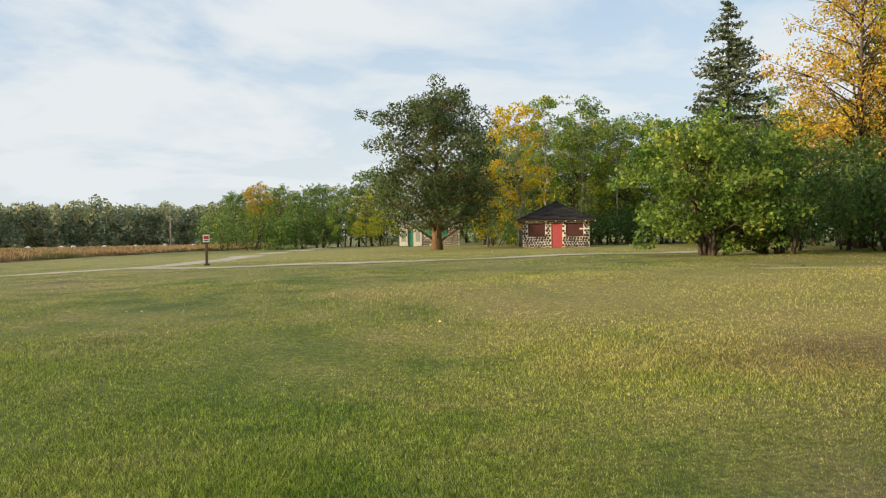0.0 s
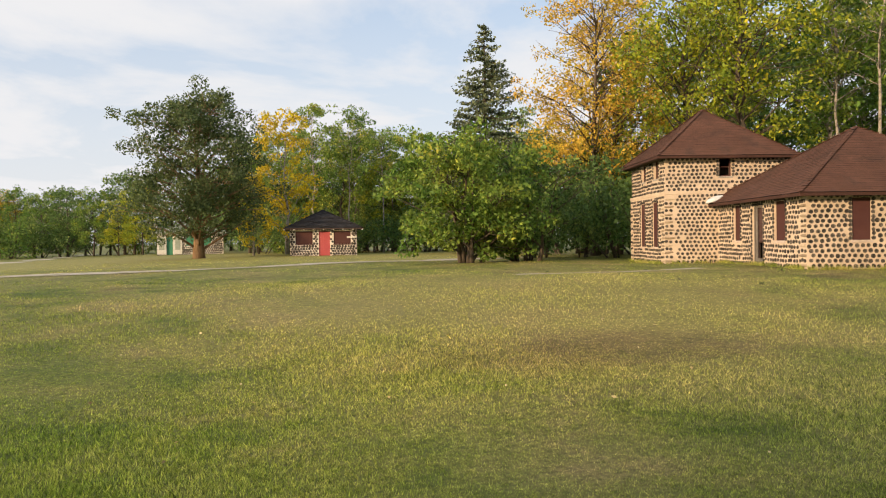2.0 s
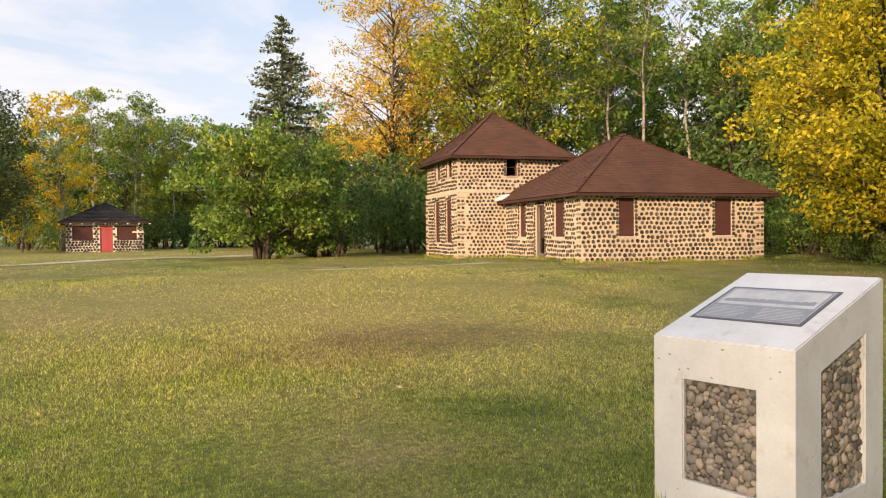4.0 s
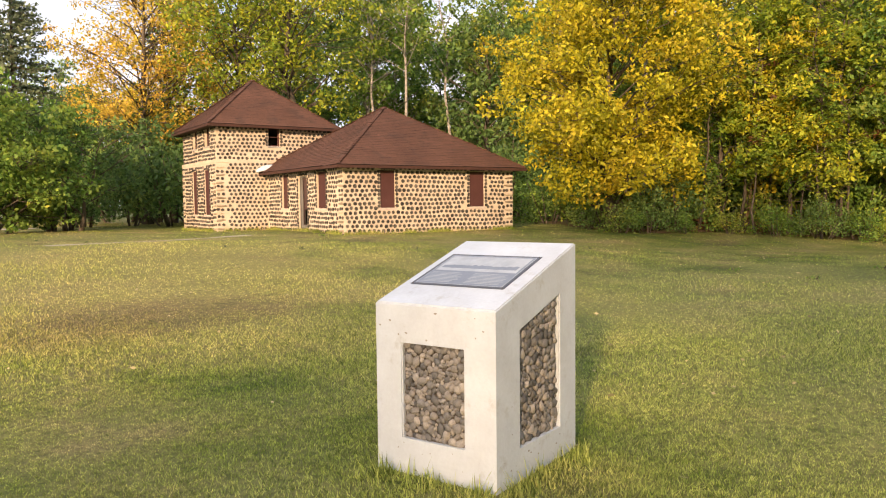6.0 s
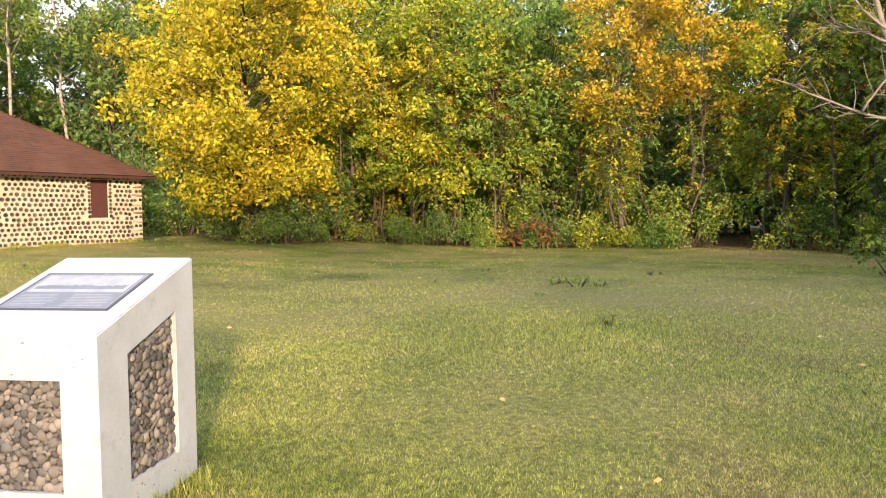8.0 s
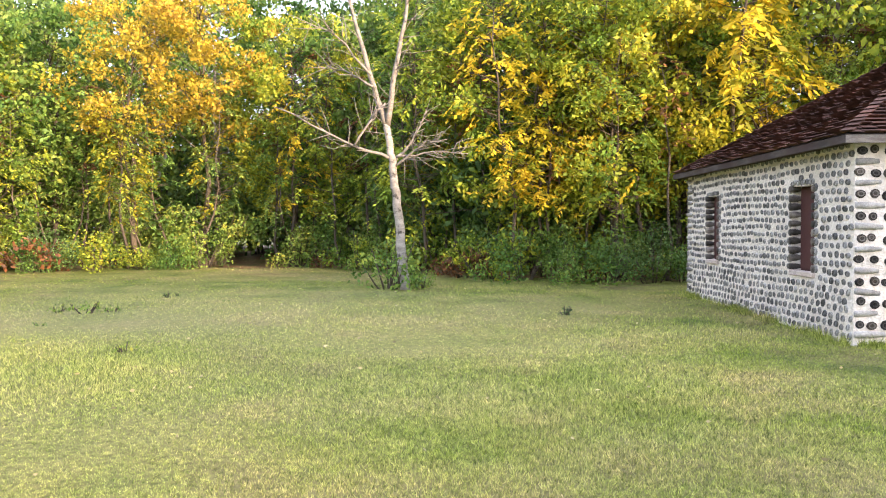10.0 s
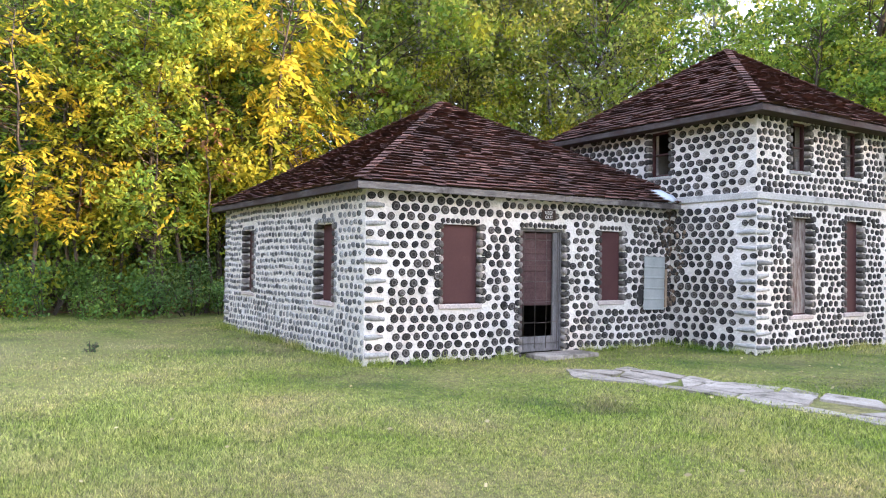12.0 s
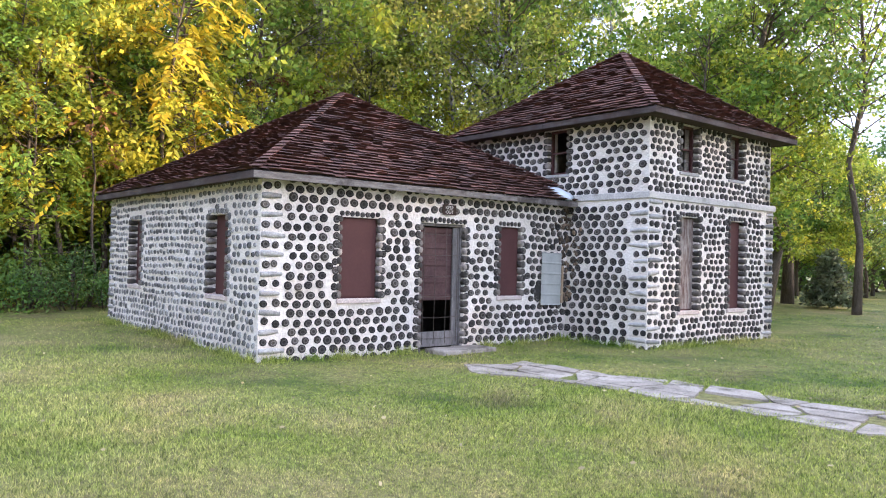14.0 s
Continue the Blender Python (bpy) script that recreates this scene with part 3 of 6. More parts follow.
def log_unit(sides=6):
    """A short lying log along x, with uneven girth and a narrowed end."""
    v, f = [], []
    rings = ((-0.5, 0.75), (-0.46, 0.95), (-0.1, 1.0), (0.2, 0.9), (0.34, 0.72), (0.5, 0.66))
    for x, r in rings:
        v += [(x, r * math.cos(2 * math.pi * k / sides), r * math.sin(2 * math.pi * k / sides)) for k in range(sides)]
    for i in range(len(rings) - 1):
        for k in range(sides):
            n = (k + 1) % sides
            a, b = i * sides, (i + 1) * sides
            f += [(a + k, b + k, b + n), (a + k, b + n, a + n)]
    for e in (0, (len(rings) - 1) * sides):
        for k in range(1, sides - 1):
            f.append((e, e + k, e + k + 1))
    return v, f


DISC, LOG = disc_unit(), log_unit()
DISC_MESH = mesh_from("log_end", *DISC)
DISC_PALE = mesh_from("log_end", *DISC)
DISC_RING = np.array([1 if k % 7 in (1, 2) else 0 for k in range(len(DISC[1]))], np.int32)      # a paler growth ring on each end
for one, mat in ((DISC_MESH, LOG_END), (DISC_PALE, LOG_END_PALE)):
    one.materials.append(mat)
    one.materials.append(LOG_RING)
    one.polygons.foreach_set("material_index", DISC_RING)
for one in (DISC_MESH, DISC_PALE):
    for poly in one.polygons:
        poly.use_smooth = True


def wall_mesh(length, z0, z1, thick, holes):
    """A wall standing on x from 0 to length, face at y = 0, body behind it (y > 0), with openings right through."""
    xs = sorted({0.0, length, *[h[0] for h in holes], *[h[1] for h in holes]})
    zs = sorted({z0, z1, *[h[2] for h in holes], *[min(h[3], z1) for h in holes]})
    solid = {}
    for i in range(len(xs) - 1):
        for k in range(len(zs) - 1):
            cx, cz = (xs[i] + xs[i + 1]) / 2, (zs[k] + zs[k + 1]) / 2
            solid[i, k] = not any(h[0] < cx < h[1] and h[2] < cz < h[3] for h in holes)
    bm = bmesh.new()

    def quad(*p):
        bm.faces.new([bm.verts.new(q) for q in p])

    for (i, k), full in solid.items():
        if not full:
            continue
        a, b, c, d = xs[i], xs[i + 1], zs[k], zs[k + 1]
        quad((a, 0, c), (b, 0, c), (b, 0, d), (a, 0, d))
        quad((a, thick, c), (a, thick, d), (b, thick, d), (b, thick, c))
        if not solid.get((i - 1, k)):
            quad((a, 0, c), (a, 0, d), (a, thick, d), (a, thick, c))
        if not solid.get((i + 1, k)):
            quad((b, 0, c), (b, thick, c), (b, thick, d), (b, 0, d))
        if not solid.get((i, k - 1)):
            quad((a, 0, c), (a, thick, c), (b, thick, c), (b, 0, c))
        if not solid.get((i, k + 1)):
            quad((a, 0, d), (b, 0, d), (b, thick, d), (a, thick, d))
    bmesh.ops.remove_doubles(bm, verts=bm.verts, dist=1e-4)
    return bm


def log_wall(house, rng, m, length, z0, z1, holes, single, step=(0.205, 0.145), size=(0.079, 0.060), corner=(True, True), jambs=True, mortar=None, ends=None, rubble=False, lining=True, corner_log=None):
    """A mortar wall of the house, with log ends, jamb logs and corner logs set in it. m: the wall's frame in the house."""
    wall = part("wall", wall_mesh(length, z0, z1, 0.30, holes), mortar or MORTAR, house)
    wall.matrix_local = m
    drum = Matrix.Rotation(math.pi / 2, 4, "X")      # local +z to -y, out of the wall
    mats = []

    def disc(x, z, rx, rz, turn=0.0):
        mats.append(Matrix.LocRotScale((x, -0.004, z), Euler((rng.normal(0, 0.05), turn, rng.normal(0, 0.05))), None) @ drum
                    @ Matrix.Diagonal((rx, rz, rng.uniform(0.010, 0.030), 1)) @ Matrix.Rotation(rng.uniform(0, 6.28), 4, "Z"))

    gap = 0.160 if jambs else 0.06
    row, z = 0, z0 + 0.06
    wave = rng.uniform(0, 6.28)
    while z < z1 - 0.03:
        x = (0.43 if corner[0] else 0.07) + (row % 2) * step[0] / 2 + rng.uniform(-0.03, 0.03)
        end = length - (0.44 if corner[1] else 0.05)
        while x < end:
            px = x + rng.normal(0, 0.010)
            pz = z + rng.normal(0, 0.008) + 0.014 * math.sin(x * 1.7 + wave + row * 0.35)
            near = any(h[0] - gap < px < h[1] + gap and h[2] - 0.10 < pz < h[3] + (0.12 if jambs else 0.05) for h in holes)
            if not near and rng.uniform() > 0.014:
                r = rng.uniform(0.86, 1.08)
                rx, rz, turn = size[0] * r, size[1] * r * rng.uniform(0.92, 1.12), rng.normal(0, 0.18)
                if rubble and pz < 0.72:      # tilted cobbles in the lowest courses
                    rx, rz, turn = size[0] * rng.uniform(0.60, 0.80), size[1] * rng.uniform(1.2, 1.5), rng.normal(0.35, 0.25)
                disc(px, pz, rx, rz, turn)
            x += step[0]
        z += step[1]
        row += 1
    for h in holes if jambs else ():
        z = max(h[2], z0) + 0.06
        while z < h[3] - 0.02:                      # jamb logs lie across the wall and show their ends
            for side in (h[0] - 0.062, h[1] + 0.062):
                disc(side + rng.normal(0, 0.008), z + rng.normal(0, 0.006), rng.uniform(0.055, 0.070), rng.uniform(0.055, 0.066))
            z += 0.132
        x = h[0] + 0.03
        while x < h[1]:
            disc(x, h[3] + 0.052 + rng.normal(0, 0.006), rng.uniform(0.038, 0.047), rng.uniform(0.040, 0.050))
            x += 0.096
    logs, long_logs = [], []
    for use, x0, sgn in ((corner[0], 0.0, 1), (corner[1], length, -1)):
        z, i = z0 + 0.08, 0
        while use and z < z1 - 0.05:
            if i % 2:                               # a log laid along the wall, its thick end at the corner
                long = rng.uniform(0.30, 0.44)
                q = Matrix.LocRotScale((x0 + sgn * (long / 2 + 0.004), 0.002 + rng.normal(0, 0.006), z + rng.normal(0, 0.01)), Euler((0, rng.normal(0, 0.05), 0)), None)
                r = rng.uniform(0.040, 0.053)
                long_logs.append(q @ Matrix.Diagonal((long * sgn, r * 0.8, r, 1)))
            else:
                for dx in (0.075, 0.25):
                    disc(x0 + sgn * (dx + rng.normal(0, 0.015)), z + rng.normal(0, 0.01), rng.uniform(0.058, 0.074), rng.uniform(0.052, 0.062))
            z += step[1]
            i += 1
    keep = mats[:]
    if single:
        u0, u1 = single
        lone = [q for q in mats if u0 < q.translation.x < u1][:290]
        ids = {id(q) for q in lone}
        keep = [q for q in mats if id(q) not in ids]
        for q in lone:
            ob = part("log_end", DISC_PALE if ends else DISC_MESH, None, wall)
            ob.matrix_local = q
    if keep:
        me = mesh_from("log_end_work", *copies(*DISC, keep))
        me.polygons.foreach_set("use_smooth", np.ones(len(me.polygons), bool))
        me.materials.append(ends or LOG_END)
        me.materials.append(LOG_RING)
        me.polygons.foreach_set("material_index", np.tile(DISC_RING, len(keep)))
        part("log_end_work", me, None, wall, kind="stuff")
    for h in holes if jambs and lining else ():
        z = max(h[2], z0) + 0.06
        while z < h[3] - 0.02:
            for side in (h[0] - 0.006, h[1] + 0.006):
                logs.append(Matrix.Translation((side, 0.045, z + rng.normal(0, 0.008))) @ Matrix.Rotation(math.pi / 2, 4, "Z") @ Matrix.Diagonal((0.17, 0.046, 0.062 * rng.uniform(0.85, 1.1), 1)))
            z += 0.132
    for name, many, mat, label in (("jamb_log_work", logs, LOG_SIDE, "dark rough logs lining the openings"), ("corner_log_work", long_logs, corner_log or LOG_CORNER, "pale whitewashed logs laid at the corners")):
        if many:
            me = mesh_from(name, *copies(*LOG, many))
            me.polygons.foreach_set("use_smooth", np.ones(len(me.polygons), bool))
            part(name, me, mat, wall, label, kind="stuff")
    return wall


def shingle_unit():
    v = [(-0.5, 0.38, 0), (0.5, 0.38, 0), (0.5, 1, 0), (-0.5, 1, 0), (-0.5, 0, 1), (0.5, 0, 1), (0.5, 1, 0.15), (-0.5, 1, 0.15)]
    f = [(4, 5, 6, 7), (0, 1, 5, 4), (0, 4, 7, 3), (1, 2, 6, 5)]
    return v, [t for a, b, c, d in f for t in ((a, b, c), (a, c, d))]


SHINGLE_UNIT = shingle_unit()


def roof(house, rng, corners, apex, mat, fascia, single_face=None, course=0.125, wide=0.22, drop=0.13, shingled=True, thick=0.046, loose=1.0):
    """A hipped roof on four eave corners that run to one peak: deck, fascia boards, soffit, shingle courses and hip caps."""
    c = [Vector(p) for p in corners]
    top = Vector(apex)
    bm = bmesh.new()
    vs = [bm.verts.new(p) for p in c] + [bm.verts.new(top)]
    for i in range(4):
        bm.faces.new((vs[i], vs[(i + 1) % 4], vs[4]))
    deck = part("roof", bm, ROOF_DECK_SHADE if shingled else mat, house)
    inner = Vector(((c[0].x + c[2].x) / 2, (c[0].y + c[2].y) / 2, c[0].z))
    bm = bmesh.new()
    lo = [bm.verts.new(p - Vector((0, 0, drop * 0.8)) + (inner - p) * 0.004) for p in c]
    bm.faces.new(lo)
    part("soffit", bm, SOFFIT, deck)
    for i in range(4):
        a, b = c[i], c[(i + 1) % 4]
        d = (b - a).normalized()
        out = d.cross(Vector((0, 0, 1)))
        if out.dot(a - inner) < 0:
            out = -out
        half = (b - a).length / 2
        mid = (a + b) / 2
        for s0, s1 in ((-half - 0.012, 0.15), (0.154, half + 0.012)):
            fr = Matrix((d, out, Vector((0, 0, 1)))).transposed().to_4x4()
            fr.translation = mid
            bm = bmesh.new()
            box(bm, s0, s1, -0.02, 0.018, -drop, -0.008, 0.004, fr)
            part("fascia_board", bm, fascia[i] if isinstance(fascia, tuple) else fascia, deck)
    if not shingled:
        return deck
    shared = mesh_from("shingle", *SHINGLE_UNIT)
    shared.polygons.foreach_set("use_smooth", np.zeros(len(shared.polygons), bool))
    shared.materials.append(mat)
    for i in range(4):
        a, b = c[i], c[(i + 1) % 4]
        mid = (a + b) / 2
        d = (b - a).normalized()
        foot = a + d * (top - a).dot(d)
        rise = top - foot
        n = max(3, int(rise.length / course))
        up = rise.normalized()
        nrm = d.cross(up)
        if nrm.z < 0:
            nrm = -nrm
        mats = []
        for r in range(n):
            f = r / n
            left, right = a.lerp(top, f), b.lerp(top, f)
            span = (right - left).length
            x = -(0.5 if r % 2 else 0.0) * wide + rng.uniform(-0.03, 0.03)
            slope = (a - foot).length / rise.length      # how fast the hips close in
            slope_b = (b - foot).length / rise.length
            while x < span:
                w = wide * rng.uniform(0.86, 1.14)
                x0, x1 = max(x, course * slope * 0.5), min(x + w, span - course * slope_b * 0.5)
                if x1 - x0 > 0.05:
                    fr = Matrix((d, up, nrm)).transposed().to_4x4()
                    fr.translation = left + d * ((x0 + x1) / 2) - up * (0.012 + loose * rng.uniform(0, 0.030)) + nrm * 0.003
                    q = fr @ Matrix.Rotation(rng.normal(0, 0.012 * loose), 4, "Z") @ Matrix.Diagonal((x1 - x0 - 0.014 * loose, rise.length / n + 0.03, thick * rng.uniform(1 - 0.25 * loose, 1 + 0.5 * loose), 1))
                    mats.append(q)
                x += w
        if single_face == i:
            lone = mats[:290]
            mats = mats[290:]
            for q in lone:
                ob = part("shingle", shared, None, deck)
                ob.matrix_local = q
        rest = mesh_from("shingle_work", *copies(*SHINGLE_UNIT, mats))
        rest.polygons.foreach_set("use_smooth", np.zeros(len(rest.polygons), bool))
        part("shingle_work", rest, mat, deck, kind="stuff")
        # hip cap along the edge a - top
        edge = top - a
        k = int(edge.length / 0.2)
        e = edge.normalized()
        side = e.cross(Vector((0, 0, 1))).normalized()
        nn = side.cross(e)
        if nn.z < 0:
            nn = -nn
        for j in range(k):
            fr = Matrix((side, e, nn)).transposed().to_4x4()
            fr.translation = a + e * (j * edge.length / k) + nn * 0.018
            ob = part("hip_cap", shared, None, deck)
            ob.matrix_local = fr @ Matrix.Diagonal((0.15, 0.23, 0.030 * rng.uniform(0.8, 1.4), 1))
    return deck


def window_board(house, name, m, h, mat, back=0.10, label=""):
    """A board that closes an opening, with its frame and sill. m: the wall's frame."""
    x0, x1, z0, z1 = h
    bm = box_mesh(x0 + 0.03, x1 - 0.03, back, back + 0.018, z0 + 0.03, z1 - 0.02, 0.003)
    board = part(name, bm, mat, house, label)
    board.matrix_local = m
    for a, b, c, d in ((x0, x0 + 0.045, z0, z1), (x1 - 0.045, x1, z0, z1), (x0 + 0.045, x1 - 0.045, z1 - 0.04, z1), (x0 + 0.045, x1 - 0.045, z0, z0 + 0.035)):
        part("frame_board", box_mesh(a, b, back + 0.02, back + 0.07, c, d, 0.004), BOARD_BROWN, board)
    part("sill", box_mesh(x0 - 0.04, x1 + 0.04, -0.035, back, z0 - 0.075, z0 + 0.004, 0.012), SILL, board, "cracked pale pinkish mortar sill")
    return board


def open_window(house, m, h):
    """An unglazed opening with a worn frame and one bar across."""
    x0, x1, z0, z1 = h
    w = part("window", box_mesh(x0, x0 + 0.05, 0.10, 0.17, z0, z1, 0.004), BOARD_BROWN, house, "open unglazed window with brown frame")
    w.matrix_local = m
    for a, b, c, d in ((x1 - 0.05, x1, z0, z1), (x0 + 0.05, x1 - 0.05, z1 - 0.05, z1), (x0 + 0.05, x1 - 0.05, z0, z0 + 0.05), (x0 + 0.05, x1 - 0.05, (z0 + z1) / 2 - 0.015, (z0 + z1) / 2 + 0.015)):
        part("frame_board", box_mesh(a, b, 0.10, 0.17, c, d, 0.004), BOARD_BROWN, w)
    part("sill", box_mesh(x0 - 0.03, x1 + 0.03, -0.03, 0.10, z0 - 0.06, z0 + 0.003, 0.01), CONCRETE, w)


def panel_door(house, m, x0, x1, z1):
    """A five-panel door whose lowest panel is gone, behind a rusty wire grid."""
    w = x1 - x0
    door = part("door", box_mesh(x0 + 0.05, x0 + 0.16, 0.13, 0.175, 0.06, z1 - 0.05, 0.004), DOOR_PAINT, house, "worn brown panelled door, lowest panel missing")
    door.matrix_local = m
    part("stile", box_mesh(x1 - 0.16, x1 - 0.05, 0.13, 0.175, 0.06, z1 - 0.05, 0.004), DOOR_PAINT, door)
    rails = [0.06, 0.80, 1.10, 1.40, 1.70, z1 - 0.17]
    for i, z in enumerate(rails):
        part("rail", box_mesh(x0 + 0.162, x1 - 0.162, 0.132, 0.173, z, z + 0.10, 0.006), DOOR_PAINT, door)
        if 0 < i < len(rails) - 1:
            part("panel", box_mesh(x0 + 0.162, x1 - 0.162, 0.15, 0.165, z + 0.10, rails[i + 1], 0.004), DOOR_PAINT, door)
    for a, b, c, d in ((x0, x0 + 0.048, 0.0, z1), (x1 - 0.048, x1, 0.0, z1), (x0 + 0.048, x1 - 0.048, z1 - 0.048, z1)):
        part("door_frame", box_mesh(a, b, 0.06, 0.17, c, d, 0.004), GREY_WOOD, door)
    part("kick_board", box_mesh(x0 + 0.05, x1 - 0.05, 0.08, 0.12, 0.0, 0.26, 0.006), GREY_WOOD, door, "bare grey board across the foot of the door")
    part("door_post", box_mesh(x1 - 0.19, x1 - 0.05, 0.085, 0.125, 0.262, z1 - 0.06, 0.006), GREY_WOOD, door, "bare grey post behind the wire")
    for k in range(4):
        x = x0 + 0.12 + (w - 0.24) * k / 3
        bm = bmesh.new()
        tube(bm, [(x, 0.05, 0.05), (x + 0.008, 0.052, z1 / 2), (x, 0.05, z1 - 0.05)], [0.005] * 3, 5)
        part("grid_wire", bm, RUST_WIRE, door)
    for k in range(6):
        z = 0.15 + k * 0.36
        bm = bmesh.new()
        tube(bm, [(x0 + 0.02, 0.06, z), ((x0 + x1) / 2, 0.056, z - 0.012), (x1 - 0.02, 0.06, z + 0.006)], [0.005] * 3, 5)
        part("grid_wire", bm, RUST_WIRE, door)


def keep_out_sign(m, x0, x1, z0, z1):
    sign = thing("keep_out_sign", "small brown keep out sign with white letters on log wall", "sign", m)
    part("sign_plate", box_mesh(x0, x1, -0.045, -0.035, z0, z1, 0.003), SIGN_BROWN, sign)
    for text, z in (("KEEP", z0 + (z1 - z0) * 0.55), ("OUT", z0 + (z1 - z0) * 0.12)):
        cu = bpy.data.curves.new("letters", "FONT")
        cu.body, cu.size, cu.align_x, cu.extrude = text, (z1 - z0) * 0.46, "CENTER", 0.001
        ob = new("letters", cu)
        dg = bpy.context.evaluated_depsgraph_get()
        me = bpy.data.meshes.new_from_object(ob.evaluated_get(dg))
        bpy.data.objects.remove(ob)
        me.materials.clear()
        me.materials.append(SIGN_WHITE)
        ob = part("letters", me, None, sign, "white lettering reading " + text)
        ob.matrix_local = Matrix.Translation(((x0 + x1) / 2, -0.048, z)) @ Matrix.Rotation(math.pi / 2, 4, "X")


def round_log_house(name, label, place, yaw, m, q, rng, fascia, near, mortar):
    """A one-storey wing and a two-storey tower joined at its end. u runs along the door wall, v into the wing; m = -1 for the mirrored twin."""
    house = thing(name, label, "house", Matrix.LocRotScale(place, Euler((0, 0, yaw)), None))
    U0, W, p, D, He, He2, band, V2 = (q[k] for k in ("U0", "W", "p", "D", "He", "He2", "band", "V2"))
    U9 = U0 + 0.45                                   # the wing's far wall, inside the tower's line

    def wf(u, v, du, dv):
        """The frame of a wall that starts at u, v and runs along du, dv; its face looks out of the house."""
        x = Vector((du, m * dv, 0))
        y = Vector((0, 0, 1)).cross(x) * m
        fr = Matrix((x, y, Vector((0, 0, 1)))).transposed().to_4x4()
        fr.translation = (u, m * v, 0)
        return fr

    clog = LOG_CORNER if near else LOG_CORNER_SUN_TINT
    wide = dict(step=(0.180, 0.143), size=(0.077, 0.062)) if near else dict(step=(0.178, 0.150), size=(0.064, 0.058))
    tight = dict(step=(0.172, 0.128), size=(0.066, 0.056)) if near else dict(step=(0.178, 0.146), size=(0.064, 0.056))
    broad = dict(step=(0.200, 0.146), size=(0.086, 0.064)) if near else wide
    foot = -0.12
    wt_ = He - 0.03                                  # wall head, under the soffit
    # wing: door wall, end wall, plain back and far walls
    fm = wf(0, 0, 1, 0)
    w1, w2 = (q["w1"][0], q["w1"][1], q["wz"][0], q["wz"][1]), (q["w2"][0], q["w2"][1], q["wz"][0], q["wz"][1])
    door = (q["door"][0], q["door"][1], foot - 1, q["door"][2])
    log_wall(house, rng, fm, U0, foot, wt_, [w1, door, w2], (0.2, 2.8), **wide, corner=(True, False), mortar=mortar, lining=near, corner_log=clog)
    for h in (w1, w2):
        window_board(house, "shutter", fm, h, BOARD_BROWN, 0.06, "painted brown plywood over the window")
    panel_door(house, fm, door[0], door[1], door[3])
    em = wf(-0.003, D, 0, -1)                             # seen from outside it starts at the far end
    e1 = (D - q["e1"][1], D - q["e1"][0], q["wz"][0], q["wz"][1])
    e2 = (D - q["e2"][1], D - q["e2"][0], q["wz"][0], q["wz"][1])
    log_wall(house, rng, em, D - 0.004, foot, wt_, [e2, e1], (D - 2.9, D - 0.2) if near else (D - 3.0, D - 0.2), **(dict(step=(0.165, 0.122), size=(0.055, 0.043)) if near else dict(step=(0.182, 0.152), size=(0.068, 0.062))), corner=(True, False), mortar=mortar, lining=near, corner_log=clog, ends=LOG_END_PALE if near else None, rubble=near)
    for h in (e1, e2):
        window_board(house, "shutter", em, h, BOARD_BROWN, 0.12 if near else 0.03, "painted brown plywood over the window")
    for mm, length in ((wf(U9, D, -1, 0), U9), (wf(U9, V2, 0, 1), D - V2)):
        wall = part("wall", wall_mesh(length, foot, wt_, 0.3, []), MORTAR, house)
        wall.matrix_local = mm
    # tower, lower storey
    tm = wf(U0, -p, 1, 0)
    tz = q["tz"]
    t1 = (q["t1"][0] - U0, q["t1"][1] - U0, tz[0], tz[1])
    t2 = (q["t2"][0] - U0, q["t2"][1] - U0, tz[0], tz[1])
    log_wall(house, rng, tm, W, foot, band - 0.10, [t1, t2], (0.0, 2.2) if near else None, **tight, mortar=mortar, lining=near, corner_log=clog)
    window_board(house, "shutter", tm, t1, BOARD_WORN if near else BOARD_BROWN, 0.10 if near else 0.03, "peeling weathered board over the window" if near else "painted brown board over the window")
    window_board(house, "shutter", tm, t2, BOARD_BROWN, 0.10 if near else 0.03, "painted brown board over the window")
    sm = wf(U0 - 0.003, 0.0, 0, -1)                          # short side wall beside the wing's door
    log_wall(house, rng, sm, p - 0.004, foot, band - 0.10, [], (0.0, p), **broad, corner=(False, True), mortar=mortar, lining=near, corner_log=clog)
    depth = V2 + p
    for mm, length in ((wf(U0 + W, -p, 0, 1), depth), (wf(U0 + W, V2, -1, 0), W)):
        wall = part("wall", wall_mesh(length, foot, band - 0.10, 0.3, []), MORTAR, house)
        wall.matrix_local = mm
    # the ledge between the storeys
    g = 0.04 if near else 0.014
    for x0, x1, y0, y1 in ((U0 - g, U0 + W + g, -p - g, -p + 0.30), (U0 - g, U0 + 0.30, -p + 0.30, V2 + g), (U0 + W - 0.30, U0 + W + g, -p + 0.30, V2 + g)):
        ys = sorted((m * y0, m * y1))
        part("ledge", box_mesh(x0, x1, ys[0], ys[1], band - 0.10, band + 0.03, 0.012), LEDGE if near else MORTAR_SUN_TINT, house, "pale mortar ledge between the storeys")
    # tower, upper storey, set back a little
    s = 0.05
    um = wf(U0 + s, -p + s, 1, 0)
    uz = q["uz"]
    o1 = (t1[0] - s + 0.06, t1[1] - s, uz[0], uz[1])
    o2 = (t2[0] - s + 0.06, t2[1] - s, uz[0], uz[1])
    log_wall(house, rng, um, W - 2 * s, band + 0.03, He2 - 0.03, [o1, o2], None, **tight, corner=(False, False), mortar=mortar, lining=near)
    vm = wf(U0 + s - 0.003, V2 - s, 0, -1)
    sw = (V2 - s - q["side"][1], V2 - s - q["side"][0], uz[0], uz[1])
